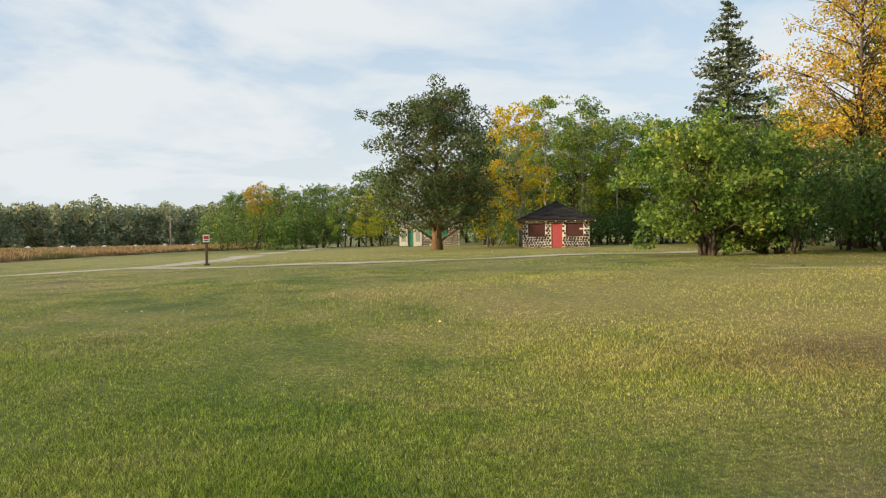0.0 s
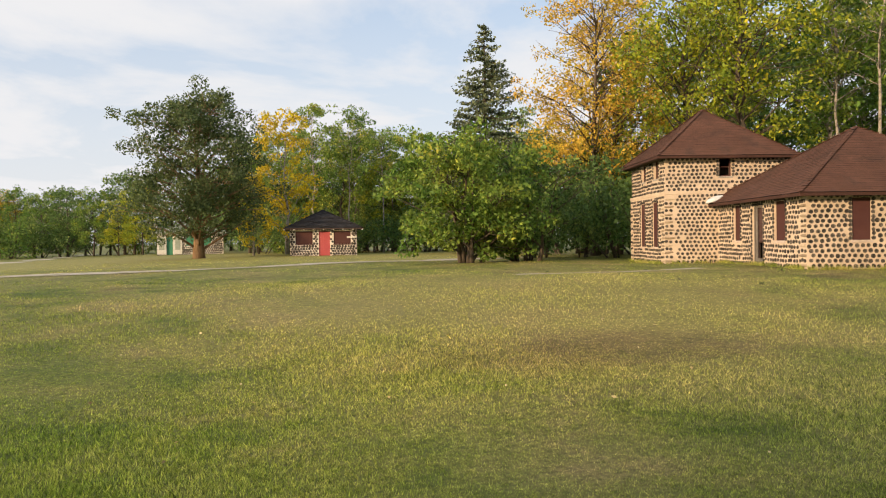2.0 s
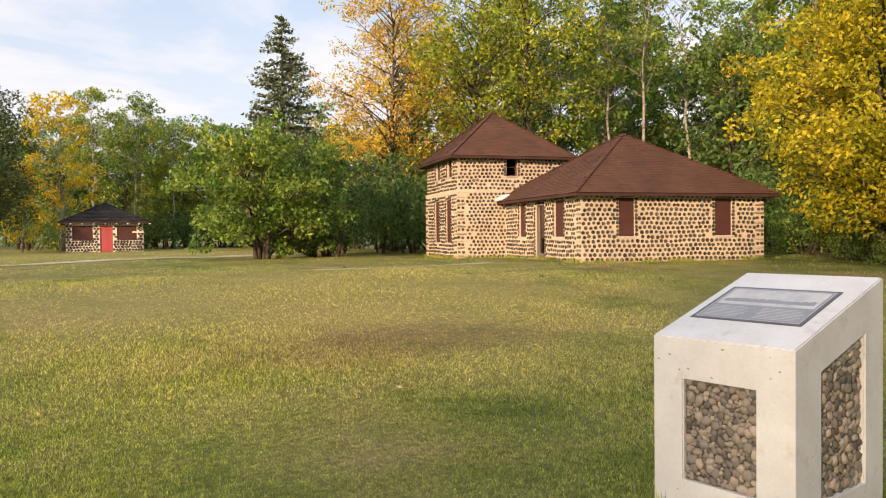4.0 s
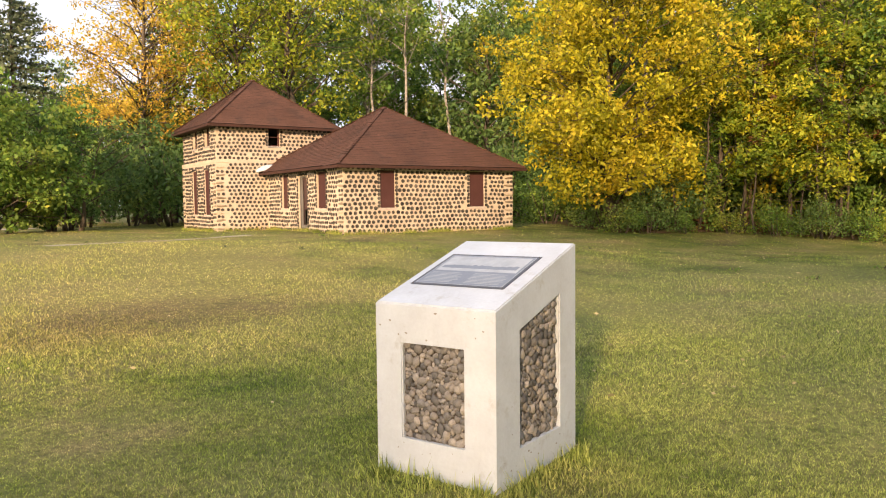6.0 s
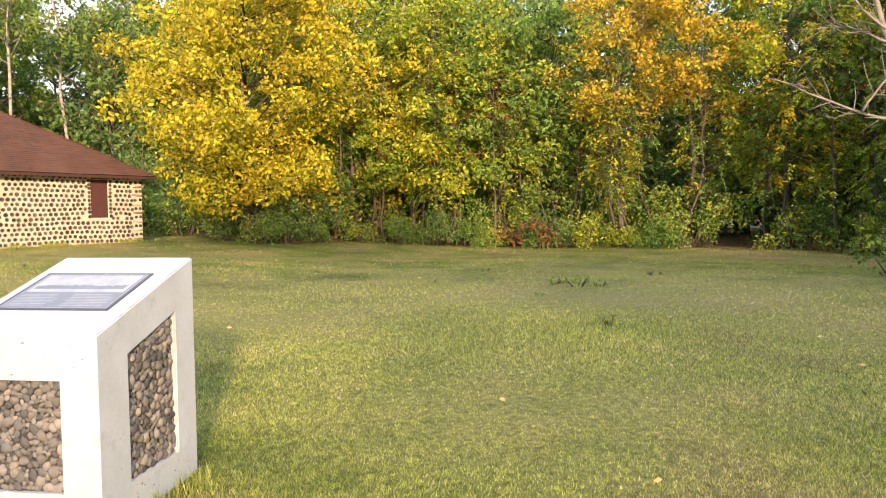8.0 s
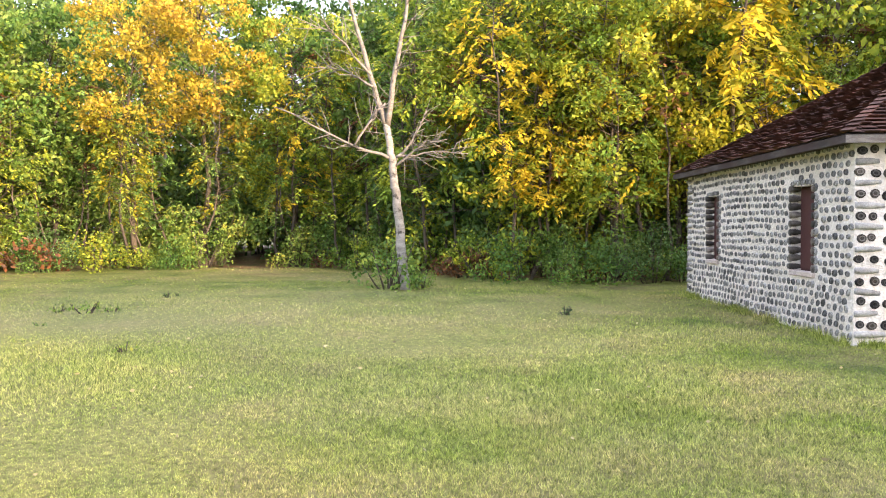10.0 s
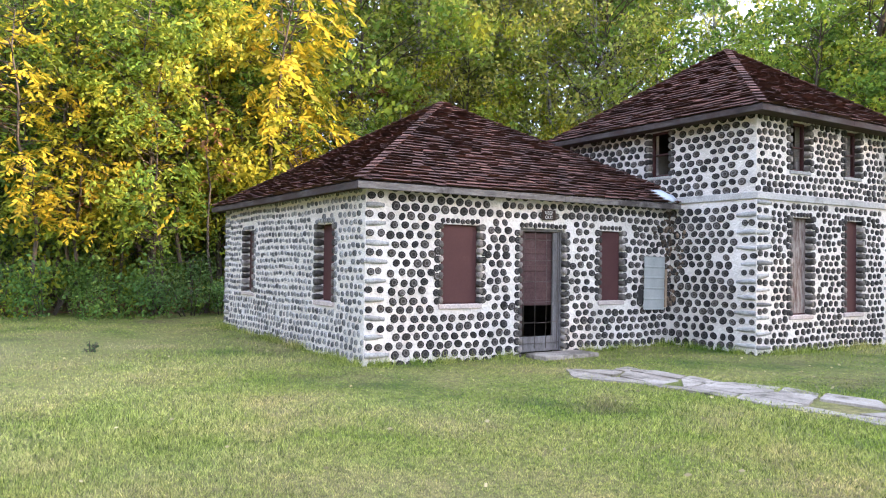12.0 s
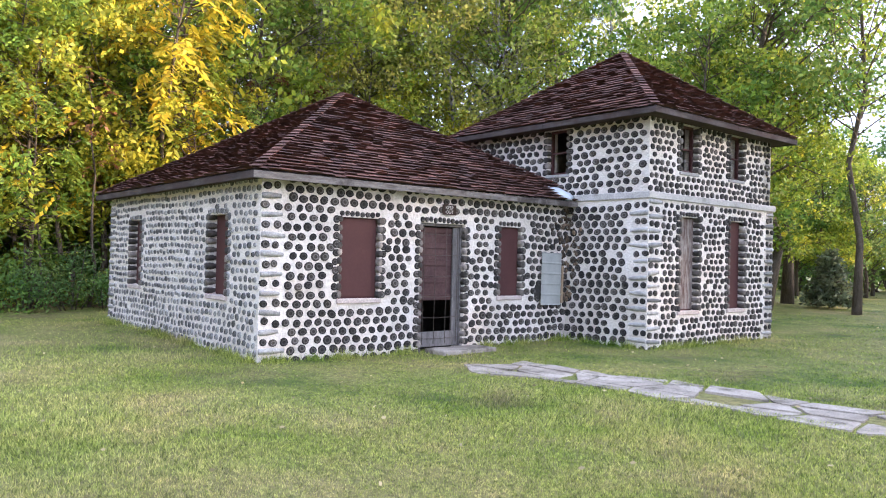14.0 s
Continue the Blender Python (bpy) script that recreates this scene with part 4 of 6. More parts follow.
    log_wall(house, rng, vm, depth - 2 * s - 0.004, band + 0.03, He2 - 0.03, [sw], None, **(broad if near else wide), corner=(False, False), jambs=True, mortar=mortar, lining=near)
    for mm, h in ((um, o1), (um, o2), (vm, sw)):
        open_window(house, mm, h)
    for mm, length in ((wf(U0 + W - s, -p + s, 0, 1), depth - 2 * s), (wf(U0 + W - s, V2 - s, -1, 0), W - 2 * s)):
        wall = part("wall", wall_mesh(length, band + 0.03, He2 - 0.03, 0.3, []), MORTAR, house)
        wall.matrix_local = mm
    # floors and an added partition within, coloured near black for the room's darkness
    ys = sorted((m * (-p + 0.31), m * (V2 - 0.31)))
    part("upper_floor", box_mesh(U0 + 0.31, U0 + W - 0.31, ys[0], ys[1], band - 0.08, band + 0.02), SHADE_DARK, house)
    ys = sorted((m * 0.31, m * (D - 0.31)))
    part("inner_floor", box_mesh(0.31, U9 - 0.31, ys[0], ys[1], foot, 0.02), SHADE_DARK, house)
    part("inner_partition", box_mesh(0.4, U9 - 0.4, m * 1.9 - 0.03, m * 1.9 + 0.03, 0.02, wt_ - 0.1), SHADE_DARK, house)
    # roofs
    o, o2_ = q["o"], q["o2"]
    flat = dict(thick=0.046, drop=0.115) if near else dict(thick=0.024, wide=0.42, drop=0.11, loose=0.35)
    wing = [(-o, -o * m, He), (U9 + o, -o * m, He), (U9 + o, (D + o) * m, He), (-o, (D + o) * m, He)]
    roof(house, rng, wing, (q["a1"], q["b1"] * m, q["Hr"]), SHINGLE if near else SHINGLE_FLAT, (FASCIA_PALE, FASCIA, FASCIA, FASCIA) if near else fascia, 0 if near else None, **flat)
    tower = [(U0 - o2_, (-p - o2_) * m, He2), (U0 + W + o2_, (-p - o2_) * m, He2), (U0 + W + o2_, (V2 + o2_) * m, He2), (U0 - o2_, (V2 + o2_) * m, He2)]
    roof(house, rng, tower, (q["a2"], q["b2"] * m, q["Hr2"]), SHINGLE if near else SHINGLE_FLAT, fascia, **flat)
    # crumpled white flashing where the wing's roof meets the tower
    bm = bmesh.new()
    bmesh.ops.create_icosphere(bm, subdivisions=3, radius=1.0)
    for v in bm.verts:
        v.co = Vector((v.co.x * 0.21, v.co.y * 0.36, v.co.z * 0.11)) * (1 + 0.22 * noise.noise(v.co * 2.4))
    for fc in bm.faces:
        fc.smooth = True
    fl = part("flashing", bm, WHITE_PAINT, house, "crumpled white flashing on the roof")
    fl.matrix_local = Matrix.Translation((U0 - 0.24, m * (0.05 if near else -0.22), He + (0.15 if near else 0.17))) @ Euler((0.35 * m, -0.1, 0)).to_matrix().to_4x4()
    return house, fm, wf


HOUSE_B = dict(U0=6.67, W=4.557, p=1.931, D=7.173, He=2.723, He2=4.317, band=2.82, V2=3.06, o=0.245, o2=0.33, a1=3.558, b1=3.58, Hr=4.955,
               a2=8.97, b2=0.485, Hr2=6.247, w1=(1.341, 2.098), w2=(4.782, 5.36), wz=(0.86, 2.15), door=(2.94, 3.933, 2.137),
               e1=(1.12, 1.85), e2=(5.15, 5.80), t1=(7.652, 8.30), t2=(9.40, 10.013), tz=(0.64, 2.44), uz=(3.30, 4.22), side=(0.05, 0.62))
HOUSE_A = dict(HOUSE_B, U0=6.82, W=4.773, p=2.124, D=7.129, He=2.30, He2=4.169, V2=2.82, o=0.376, o2=0.34, a1=3.50, b1=3.55, Hr=4.77,
               a2=9.219, b2=0.30, Hr2=6.35, band=2.78, wz=(0.866, 2.15), door=(2.94, 3.75, 2.05), e1=(1.395, 1.98), e2=(5.12, 5.793), uz=(3.38, 4.135), side=(0.07, 0.56))
B_PLACE, B_YAW = (7.475, -8.677, 0.03), radians(-111.746)
A_PLACE, A_YAW = (16.895, 19.013, 0.60), radians(74.232)
FOOTPRINTS = [(B_PLACE, B_YAW, 1, [(0, 7.1, 0, 7.2), (6.6, 11.3, -2, 3.1)]), (A_PLACE, A_YAW, -1, [(0, 7.2, 0, 7.2), (6.7, 11.7, -2.2, 3.0)]),
              ((3.133, 2.882), radians(-84.131), 1, [(-0.42, 0.42, 0, 1.0)])]
WALL_LINES = [(B_PLACE, B_YAW, 1, [(0, 0, 2.9, 0), (4.3, 0, 6.6, 0), (0, 7.1, 0, 0), (6.67, 0, 6.67, -1.9), (6.67, -1.93, 11.2, -1.93)]),
              (A_PLACE, A_YAW, -1, [(0, 0, 6.6, 0), (0, 7.1, 0, 0), (6.82, 0, 6.82, -2.1), (6.82, -2.12, 11.5, -2.12)]),
              ((3.133, 2.882), radians(-84.131), 1, [(-0.41, 0, 0.41, 0), (0.415, 0, 0.415, 0.98)])]
rng_b, rng_a = np.random.default_rng(11), np.random.default_rng(12)
house_b, door_wall_b, wall_frame_b = round_log_house("log_house", "white-mortar house of round log ends with two-storey tower", B_PLACE, B_YAW, 1, HOUSE_B, rng_b, FASCIA, True, MORTAR)
house_a, door_wall_a, wall_frame_a = round_log_house("log_house", "twin house of round log ends with brown roof, warm sunlight tinted into its mortar", A_PLACE, A_YAW, -1, HOUSE_A, rng_a, FASCIA_BROWN, False, MORTAR_SUN_TINT)
keep_out_sign(house_b.matrix_world @ door_wall_b, 3.375, 3.685, 2.29, 2.47)


def leaning_sheet():
    """The ribbed sheet fixed to the corner by the tower."""
    sheet = thing("metal_sheet", "grey ribbed metal sheet fixed over the house corner", "metal sheet", house_b.matrix_world @ Matrix.Translation((5.86, -0.06, 0.06)) @ Matrix.Rotation(0.02, 4, "Y"))
    bm = bmesh.new()
    n = 40
    for y in (0.0, 0.008):
        row0 = [bm.verts.new((0.0, y, 0.62 + 1.02 * k / n - 0.0)) for k in range(n + 1)]
        for k, v in enumerate(row0):
            v.co.y -= 0.012 if k % 8 == 0 else 0.0
        row1 = [bm.verts.new((0.56, v.co.y, v.co.z)) for v in row0]
        for k in range(n):
            bm.faces.new((row0[k], row1[k], row1[k + 1], row0[k + 1]))
    part("sheet", bm, SHEET_METAL, sheet)
    part("batten", box_mesh(0.575, 0.63, -0.01, 0.03, 0.66, 1.40, 0.004), TAN_WOOD, sheet, "bare tan wooden batten")


leaning_sheet()


def broken_corner():
    """The inner corner by the tower, where the mortar has fallen away and the rough core shows."""
    rng = np.random.default_rng(31)
    bm = bmesh.new()
    for k in range(120):
        z = rng.uniform(0.75, 2.55)
        side = k % 3 == 0
        reach = 0.10 + 0.30 * max(0.0, math.sin((z - 0.6) * 1.55)) ** 1.5
        off = abs(rng.normal(0, reach * 0.6))
        r = rng.uniform(0.022, 0.055)
        at_ = Vector((6.66, -off, z)) if side else Vector((6.66 - off, -0.004, z))
        vs = bmesh.ops.create_icosphere(bm, subdivisions=1, radius=1.0)["verts"]
        q = Matrix.LocRotScale(at_, Euler(rng.uniform(0, 3, 3)), (r * rng.uniform(0.9, 1.7), r * rng.uniform(0.6, 1.0), r * rng.uniform(0.6, 1.1)))
        for v in vs:
            v.co = q @ (v.co * (1 + 0.35 * noise.noise(v.co * 1.7 + at_ * 9)))
    part("broken_core", bm, RUBBLE, house_b, "crumbled brown core where the mortar has fallen away", kind="stuff")
    # no recess is cut: a flattened near-black lump gives the shade by colour
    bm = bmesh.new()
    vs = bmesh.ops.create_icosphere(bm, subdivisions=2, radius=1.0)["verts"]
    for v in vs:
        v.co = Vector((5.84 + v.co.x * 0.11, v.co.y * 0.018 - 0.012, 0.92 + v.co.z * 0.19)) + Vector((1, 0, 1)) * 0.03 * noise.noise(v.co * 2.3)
    part("hole", bm, SHADE_DARK, house_b, "dark lump on the wall beside the sheet, coloured for a hole's shade")


broken_corner()


# ---- doorstep and flagged walk ----
def step_and_walk():
    slab = thing("doorstep", "worn concrete doorstep slab before the door", "step", house_b.matrix_world)
    part("slab", box_mesh(3.0, 4.2, -0.62, -0.10, -0.12, 0.012, 0.015), FLAGSTONE, slab)
    # flags laid in a strip that runs from the step, turning out over the lawn
    path = thing("flagstone_walk", "cracked grey flagstone walk sunk in the lawn", "walk", kind="structure")
    rng = np.random.default_rng(3)
    ax, ay = WALK_A
    bx, by = WALK_B
    d = Vector((bx - ax, by - ay, 0))
    length = d.length
    d.normalize()
    s = Vector((-d.y, d.x, 0))
    nx, ny = int(length / 0.62), 3
    gx, gy = np.meshgrid(np.linspace(0, length, nx + 1), np.linspace(-0.66, 0.66, ny + 1), indexing="ij")
    gx = gx + rng.normal(0, 0.15, gx.shape)
    gy = gy + rng.normal(0, 0.08, gy.shape)
    for i in range(nx):
        for k in range(ny):
            if rng.uniform() < 0.10:
                continue                       # a flag is gone, grass grows there
            c4 = [Vector((gx[a, b], gy[a, b], 0)) for a, b in ((i, k), (i + 1, k), (i + 1, k + 1), (i, k + 1))]
            mid = sum(c4, Vector()) / 4
            pts = []
            for a, b in zip(c4, c4[1:] + c4[:1]):
                for f in (0.06, 0.35, 0.65, 0.94):
                    q = a.lerp(b, f)
                    q = q + (mid - q) * (0.05 + abs(rng.normal(0, 0.035)))
                    pts.append(q - mid)
            bm = bmesh.new()
            tilt, tip = rng.normal(0, 0.012), rng.normal(0, 0.012)
            rise = 0.010 + rng.normal(0, 0.006)
            topv = [bm.verts.new((q.x * 0.98, q.y * 0.98, rise + tilt * q.x + tip * q.y)) for q in pts]
            lowv = [bm.verts.new((q.x, q.y, -0.06)) for q in pts]
            bm.faces.new(topv)
            n = len(pts)
            for e in range(n):
                bm.faces.new((lowv[e], lowv[(e + 1) % n], topv[(e + 1) % n], topv[e]))
            ob = part("flagstone", bm, FLAGSTONE, path)
            c = Vector((ax, ay, 0)) + d * mid.x + s * mid.y
            ob.matrix_local = Matrix.LocRotScale((c.x, c.y, float(height(c.x, c.y)) + 0.006), Euler((0, 0, math.atan2(d.y, d.x))), None)
    FOOTPRINTS.append(((ax, ay), math.atan2(d.y, d.x), 1, [(0, length, -0.42, 0.42)]))


WALK_A, WALK_B = (4.6, -10.62), (-4.4, -7.7)
step_and_walk()


# ---- the white plinth with its plaque ----
def plinth():
    w, d, h1, h2 = 0.829, 0.985, 1.003, 1.319
    base = thing("memorial_plinth", "white-painted concrete plinth with sloping top and pebble panels", "plinth",
                 Matrix.LocRotScale((3.133, 2.882, 0.0), Euler((0, 0, radians(-84.131))), None))
    hz = h2 - h1
    top = lambda y: h1 + hz * y / d
    front = (-w / 2 + 0.231 * w, -w / 2 + 0.747 * w, 0.213, 0.775)
    side = (0.271 * d, 0.771 * d, 0.189, 0.86, 1.011)
    # the body is built from its front, sides, top and back, with sunk fields
    rec = 0.035
    bm = bmesh.new()

    def quad(*p):
        bm.faces.new([bm.verts.new(q) for q in p])

    a, b, c, e = front
    x0, x1 = -w / 2, w / 2
    for p in (((x0, 0, -0.1), (x1, 0, -0.1), (x1, 0, c), (x0, 0, c)), ((x0, 0, e), (x1, 0, e), (x1, 0, h1), (x0, 0, h1)),
              ((x0, 0, c), (a, 0, c), (a, 0, e), (x0, 0, e)), ((b, 0, c), (x1, 0, c), (x1, 0, e), (b, 0, e)),
              ((a, 0, c), (b, 0, c), (b, rec, c), (a, rec, c)), ((a, 0, e), (a, rec, e), (b, rec, e), (b, 0, e)),
              ((a, 0, c), (a, rec, c), (a, rec, e), (a, 0, e)), ((b, 0, c), (b, 0, e), (b, rec, e), (b, rec, c))):
        quad(*p)
    y0, y1, c, e0, e1 = side
    for sx in (1, -1):
        X, R = sx * w / 2, sx * (w / 2 - rec)
        for p in (((X, 0, -0.1), (X, d, -0.1), (X, d, c), (X, 0, c)), ((X, 0, c), (X, y0, c), (X, y0, e0), (X, 0, e0)),
                  ((X, y1, c), (X, d, c), (X, d, e1), (X, y1, e1)), ((X, 0, e0), (X, y0, e0), (X, y1, e1), (X, d, e1), (X, d, h2), (X, 0, h1)),
                  ((X, y0, c), (X, y1, c), (R, y1, c), (R, y0, c)), ((X, y0, e0), (X, y1, e1), (R, y1, e1), (R, y0, e0)),
                  ((X, y0, c), (X, y0, e0), (R, y0, e0), (R, y0, c)), ((X, y1, c), (X, y1, e1), (R, y1, e1), (R, y1, c))):
            quad(*p)
    quad((x0, 0, h1), (x1, 0, h1), (x1, d, h2), (x0, d, h2))
    quad((x0, d, -0.1), (x1, d, -0.1), (x1, d, h2), (x0, d, h2))
    bmesh.ops.remove_doubles(bm, verts=bm.verts, dist=1e-4)
    bmesh.ops.recalc_face_normals(bm, faces=bm.faces)
    sharp = [g for g in bm.edges if len(g.link_faces) == 2 and g.calc_face_angle() > 0.5 and all(min(abs(abs(v.co.x) - w / 2), abs(v.co.y), abs(v.co.y - d)) < 1e-3 for v in g.verts)]
    bmesh.ops.bevel(bm, geom=sharp, offset=0.008, segments=2, affect="EDGES")
    part("body", bm, WHITE_PAINT, base)
    rng = np.random.default_rng(8)

    def stones(fr, wide, tall_left, tall_right, label):
        """Pebbles pressed into a sunk field; fr: x along, y up, z out."""
        bm = bmesh.new()
        bm.faces.new([bm.verts.new(p) for p in ((0, 0, 0.004), (wide, 0, 0.004), (wide, tall_right, 0.004), (0, tall_left, 0.004))])
        field = part("pebble_panel", bm, PEBBLE_BED, base, label)
        field.matrix_local = fr
        meshes = []
        for k in range(6):
            s = bmesh.new()
            bmesh.ops.create_icosphere(s, subdivisions=2, radius=1.0)
            off = Vector((k * 7.3, k * 3.1, 0))
            for v in s.verts:
                v.co *= 1 + 0.30 * noise.noise(v.co * 1.1 + off) + 0.22 * noise.noise(v.co * 2.3 + off)
                v.co.z = max(v.co.z, -0.35)
            for f in s.faces:
                f.smooth = True
            me = bpy.data.meshes.new("pebble")
            s.to_mesh(me)
            s.free()
            me.materials.append(PEBBLE)
            meshes.append(me)
        y, row = 0.02, 0
        placed = []
        tries = 0
        while len(placed) < 298 and tries < 9000:
            tries += 1
            px = rng.uniform(0.012, wide - 0.012)
            r = rng.choice([0.030, 0.025, 0.020, 0.015], p=[0.25, 0.35, 0.25, 0.15]) if tries < 5000 else rng.uniform(0.009, 0.014)
            lim = tall_left + (tall_right - tall_left) * px / wide
            py = rng.uniform(0.012, lim - 0.012)
            if any((px - ax_) ** 2 + (py - ay_) ** 2 < (0.74 * (r + ar)) ** 2 for ax_, ay_, ar in placed):
                continue
            placed.append((px, py, r))
        for px, py, r in placed:
            ob = part("pebble", meshes[rng.integers(6)], None, field)
            ob.matrix_local = Matrix.LocRotScale((px, py, 0.008), Euler((rng.normal(0, 0.15), rng.normal(0, 0.15), rng.uniform(0, 6.28))),
                                                 (r * rng.uniform(0.95, 1.3), r * rng.uniform(0.8, 1.05), r * rng.uniform(0.5, 0.75)))

    fr = Matrix(((1, 0, 0), (0, 0, 1), (0, -1, 0))).transposed().to_4x4()
    a, b, c, e = front
    fr.translation = (a, rec, c)
    stones(fr, b - a, e - c, e - c, "sunk panel of mixed river pebbles")
    y0, y1, c, e0, e1 = side
    fr = Matrix(((0, 1, 0), (0, 0, 1), (1, 0, 0))).transposed().to_4x4()
    fr.translation = (w / 2 - rec, y0, c)
    stones(fr, y1 - y0, e0 - c, e1 - c, "sunk panel of mixed river pebbles")
    # chipped paint along the edges and faces: small bare spots just proud of the coat
    for k in range(34):
        bm = bmesh.new()
        n, rr = 7, rng.uniform(0.002, 0.007)
        bm.faces.new([bm.verts.new((rr * rng.uniform(0.5, 1.3) * math.cos(6.283 * j / n) * 1.6, 0, rr * rng.uniform(0.5, 1.3) * math.sin(6.283 * j / n))) for j in range(n)])
        ob = part("chip", bm, CHIP, base, "small bare chip in the paint")
        if k % 2:
            zz = rng.uniform(0.03, 0.19) if rng.uniform() < 0.5 else rng.uniform(0.80, 0.97)
            ob.matrix_local = Matrix.Translation((rng.uniform(-0.39, 0.39), -0.002, zz))
        else:
            yy = rng.uniform(0.02, 0.96)
            zz = rng.uniform(0.03, 0.17) if rng.uniform() < 0.6 else rng.uniform(0.2, 0.85) if yy < 0.2 or yy > 0.8 else 0.1
            ob.matrix_local = Matrix.Translation((w / 2 + 0.002, yy, zz)) @ Matrix.Rotation(math.pi / 2, 4, "Z")
    # plaque
    sl = math.atan2(hz, d)
    L = d / math.cos(sl)
    pq = thing("plaque", "blue-grey metal plaque with picture and faint text on the plinth", "plaque", base.matrix_world @ Matrix.LocRotScale((0, 0, h1 + 0.001), Euler((sl, 0, 0)), (1, 1, 0.4)))
    xa, xb, ya, yb = (0.077 - 0.5) * w, (0.876 - 0.5) * w, 0.262 * L, 0.744 * L
    part("plate", box_mesh(xa, xb, ya, yb, 0.0, 0.010, 0.002), PLAQUE_DARK, pq)
    for i, (g, mat, z) in enumerate(((0.022, PLAQUE_TEXT, 0.0115), (0.028, PLAQUE, 0.013))):
        part("border" if i == 0 else "field", box_mesh(xa + g, xb - g, ya + g, yb - g, 0.009, z), mat, pq)
    part("picture", box_mesh(xa + 0.04, xb - 0.04, ya + 0.225, yb - 0.04, 0.012, 0.0142), PLAQUE_PICTURE, pq, "pale landscape picture")
    bm = bmesh.new()
    n = 24
    lowr = [bm.verts.new((xa + 0.06 + (xb - xa - 0.12) * k / n, ya + 0.265, 0.0152)) for k in range(n + 1)]
    upr = [bm.verts.new((v.co.x, ya + 0.295 + 0.045 * abs(noise.noise(Vector((k * 0.45, 3, 1)))) + 0.012, 0.0152)) for k, v in enumerate(lowr)]
    for k in range(n):
        bm.faces.new((lowr[k], lowr[k + 1], upr[k + 1], upr[k]))
    part("picture_skyline", bm, PLAQUE, pq)
    for col in (0, 1):
        cx = xa + 0.045 + col * ((xb - xa) / 2 - 0.02)
        for r in range(8):
            ww = ((xb - xa) / 2 - 0.075) * rng.uniform(0.8, 1.0)
            part("text_bar", box_mesh(cx, cx + ww, ya + 0.048 + r * 0.020, ya + 0.055 + r * 0.020, 0.012, 0.0140), PLAQUE_TEXT, pq)
    for sx in (xa + 0.012, xb - 0.012):
        for sy in (ya + 0.012, yb - 0.012):
            bm = bmesh.new()
            bmesh.ops.create_uvsphere(bm, u_segments=8, v_segments=5, radius=0.006)
            part("bolt", bm, RUST_WIRE, pq).location = (sx, sy, 0.010)


plinth()


# ---- trees ----
def leaf_quads(rng, centres, size, flat=0.0, droop=0.0):
    """Kite-shaped leaves round given places, turned at random, slightly folded."""
    n = len(centres)
    a = rng.normal(size=(n, 3))
    a[:, 2] *= 1 - flat
    a[:, 2] -= droop
    a /= np.linalg.norm(a, axis=1)[:, None]
    b = np.cross(a, rng.normal(size=(n, 3)))
    b /= np.linalg.norm(b, axis=1)[:, None]
    s = size * rng.uniform(0.6, 1.35, n)[:, None]
    v = np.stack([centres - a * s * 0.5, centres + b * s * 0.27, centres + a * s * 0.5, centres - b * s * 0.27], 1)
    return v.reshape(-1, 3), np.arange(4 * n).reshape(-1, 4)


def clump_points(rng, centres, radii, per, squash=0.75):
    """Points in loose shells round clump centres, thinner below."""
    out = []
    for c, r in zip(centres, radii):
        k = max(6, int(1.55 * per * r * r))
        d = rng.normal(size=(k, 3))
        d /= np.linalg.norm(d, axis=1)[:, None]
        q = d * (r * rng.uniform(0.25, 1.08, k) ** 0.6)[:, None]
        q[:, 2] *= squash
        q[:, 2] -= 0.10 * r * (q[:, 0] ** 2 + q[:, 1] ** 2) / (r * r)
        out.append(c + q)
    return np.concatenate(out)


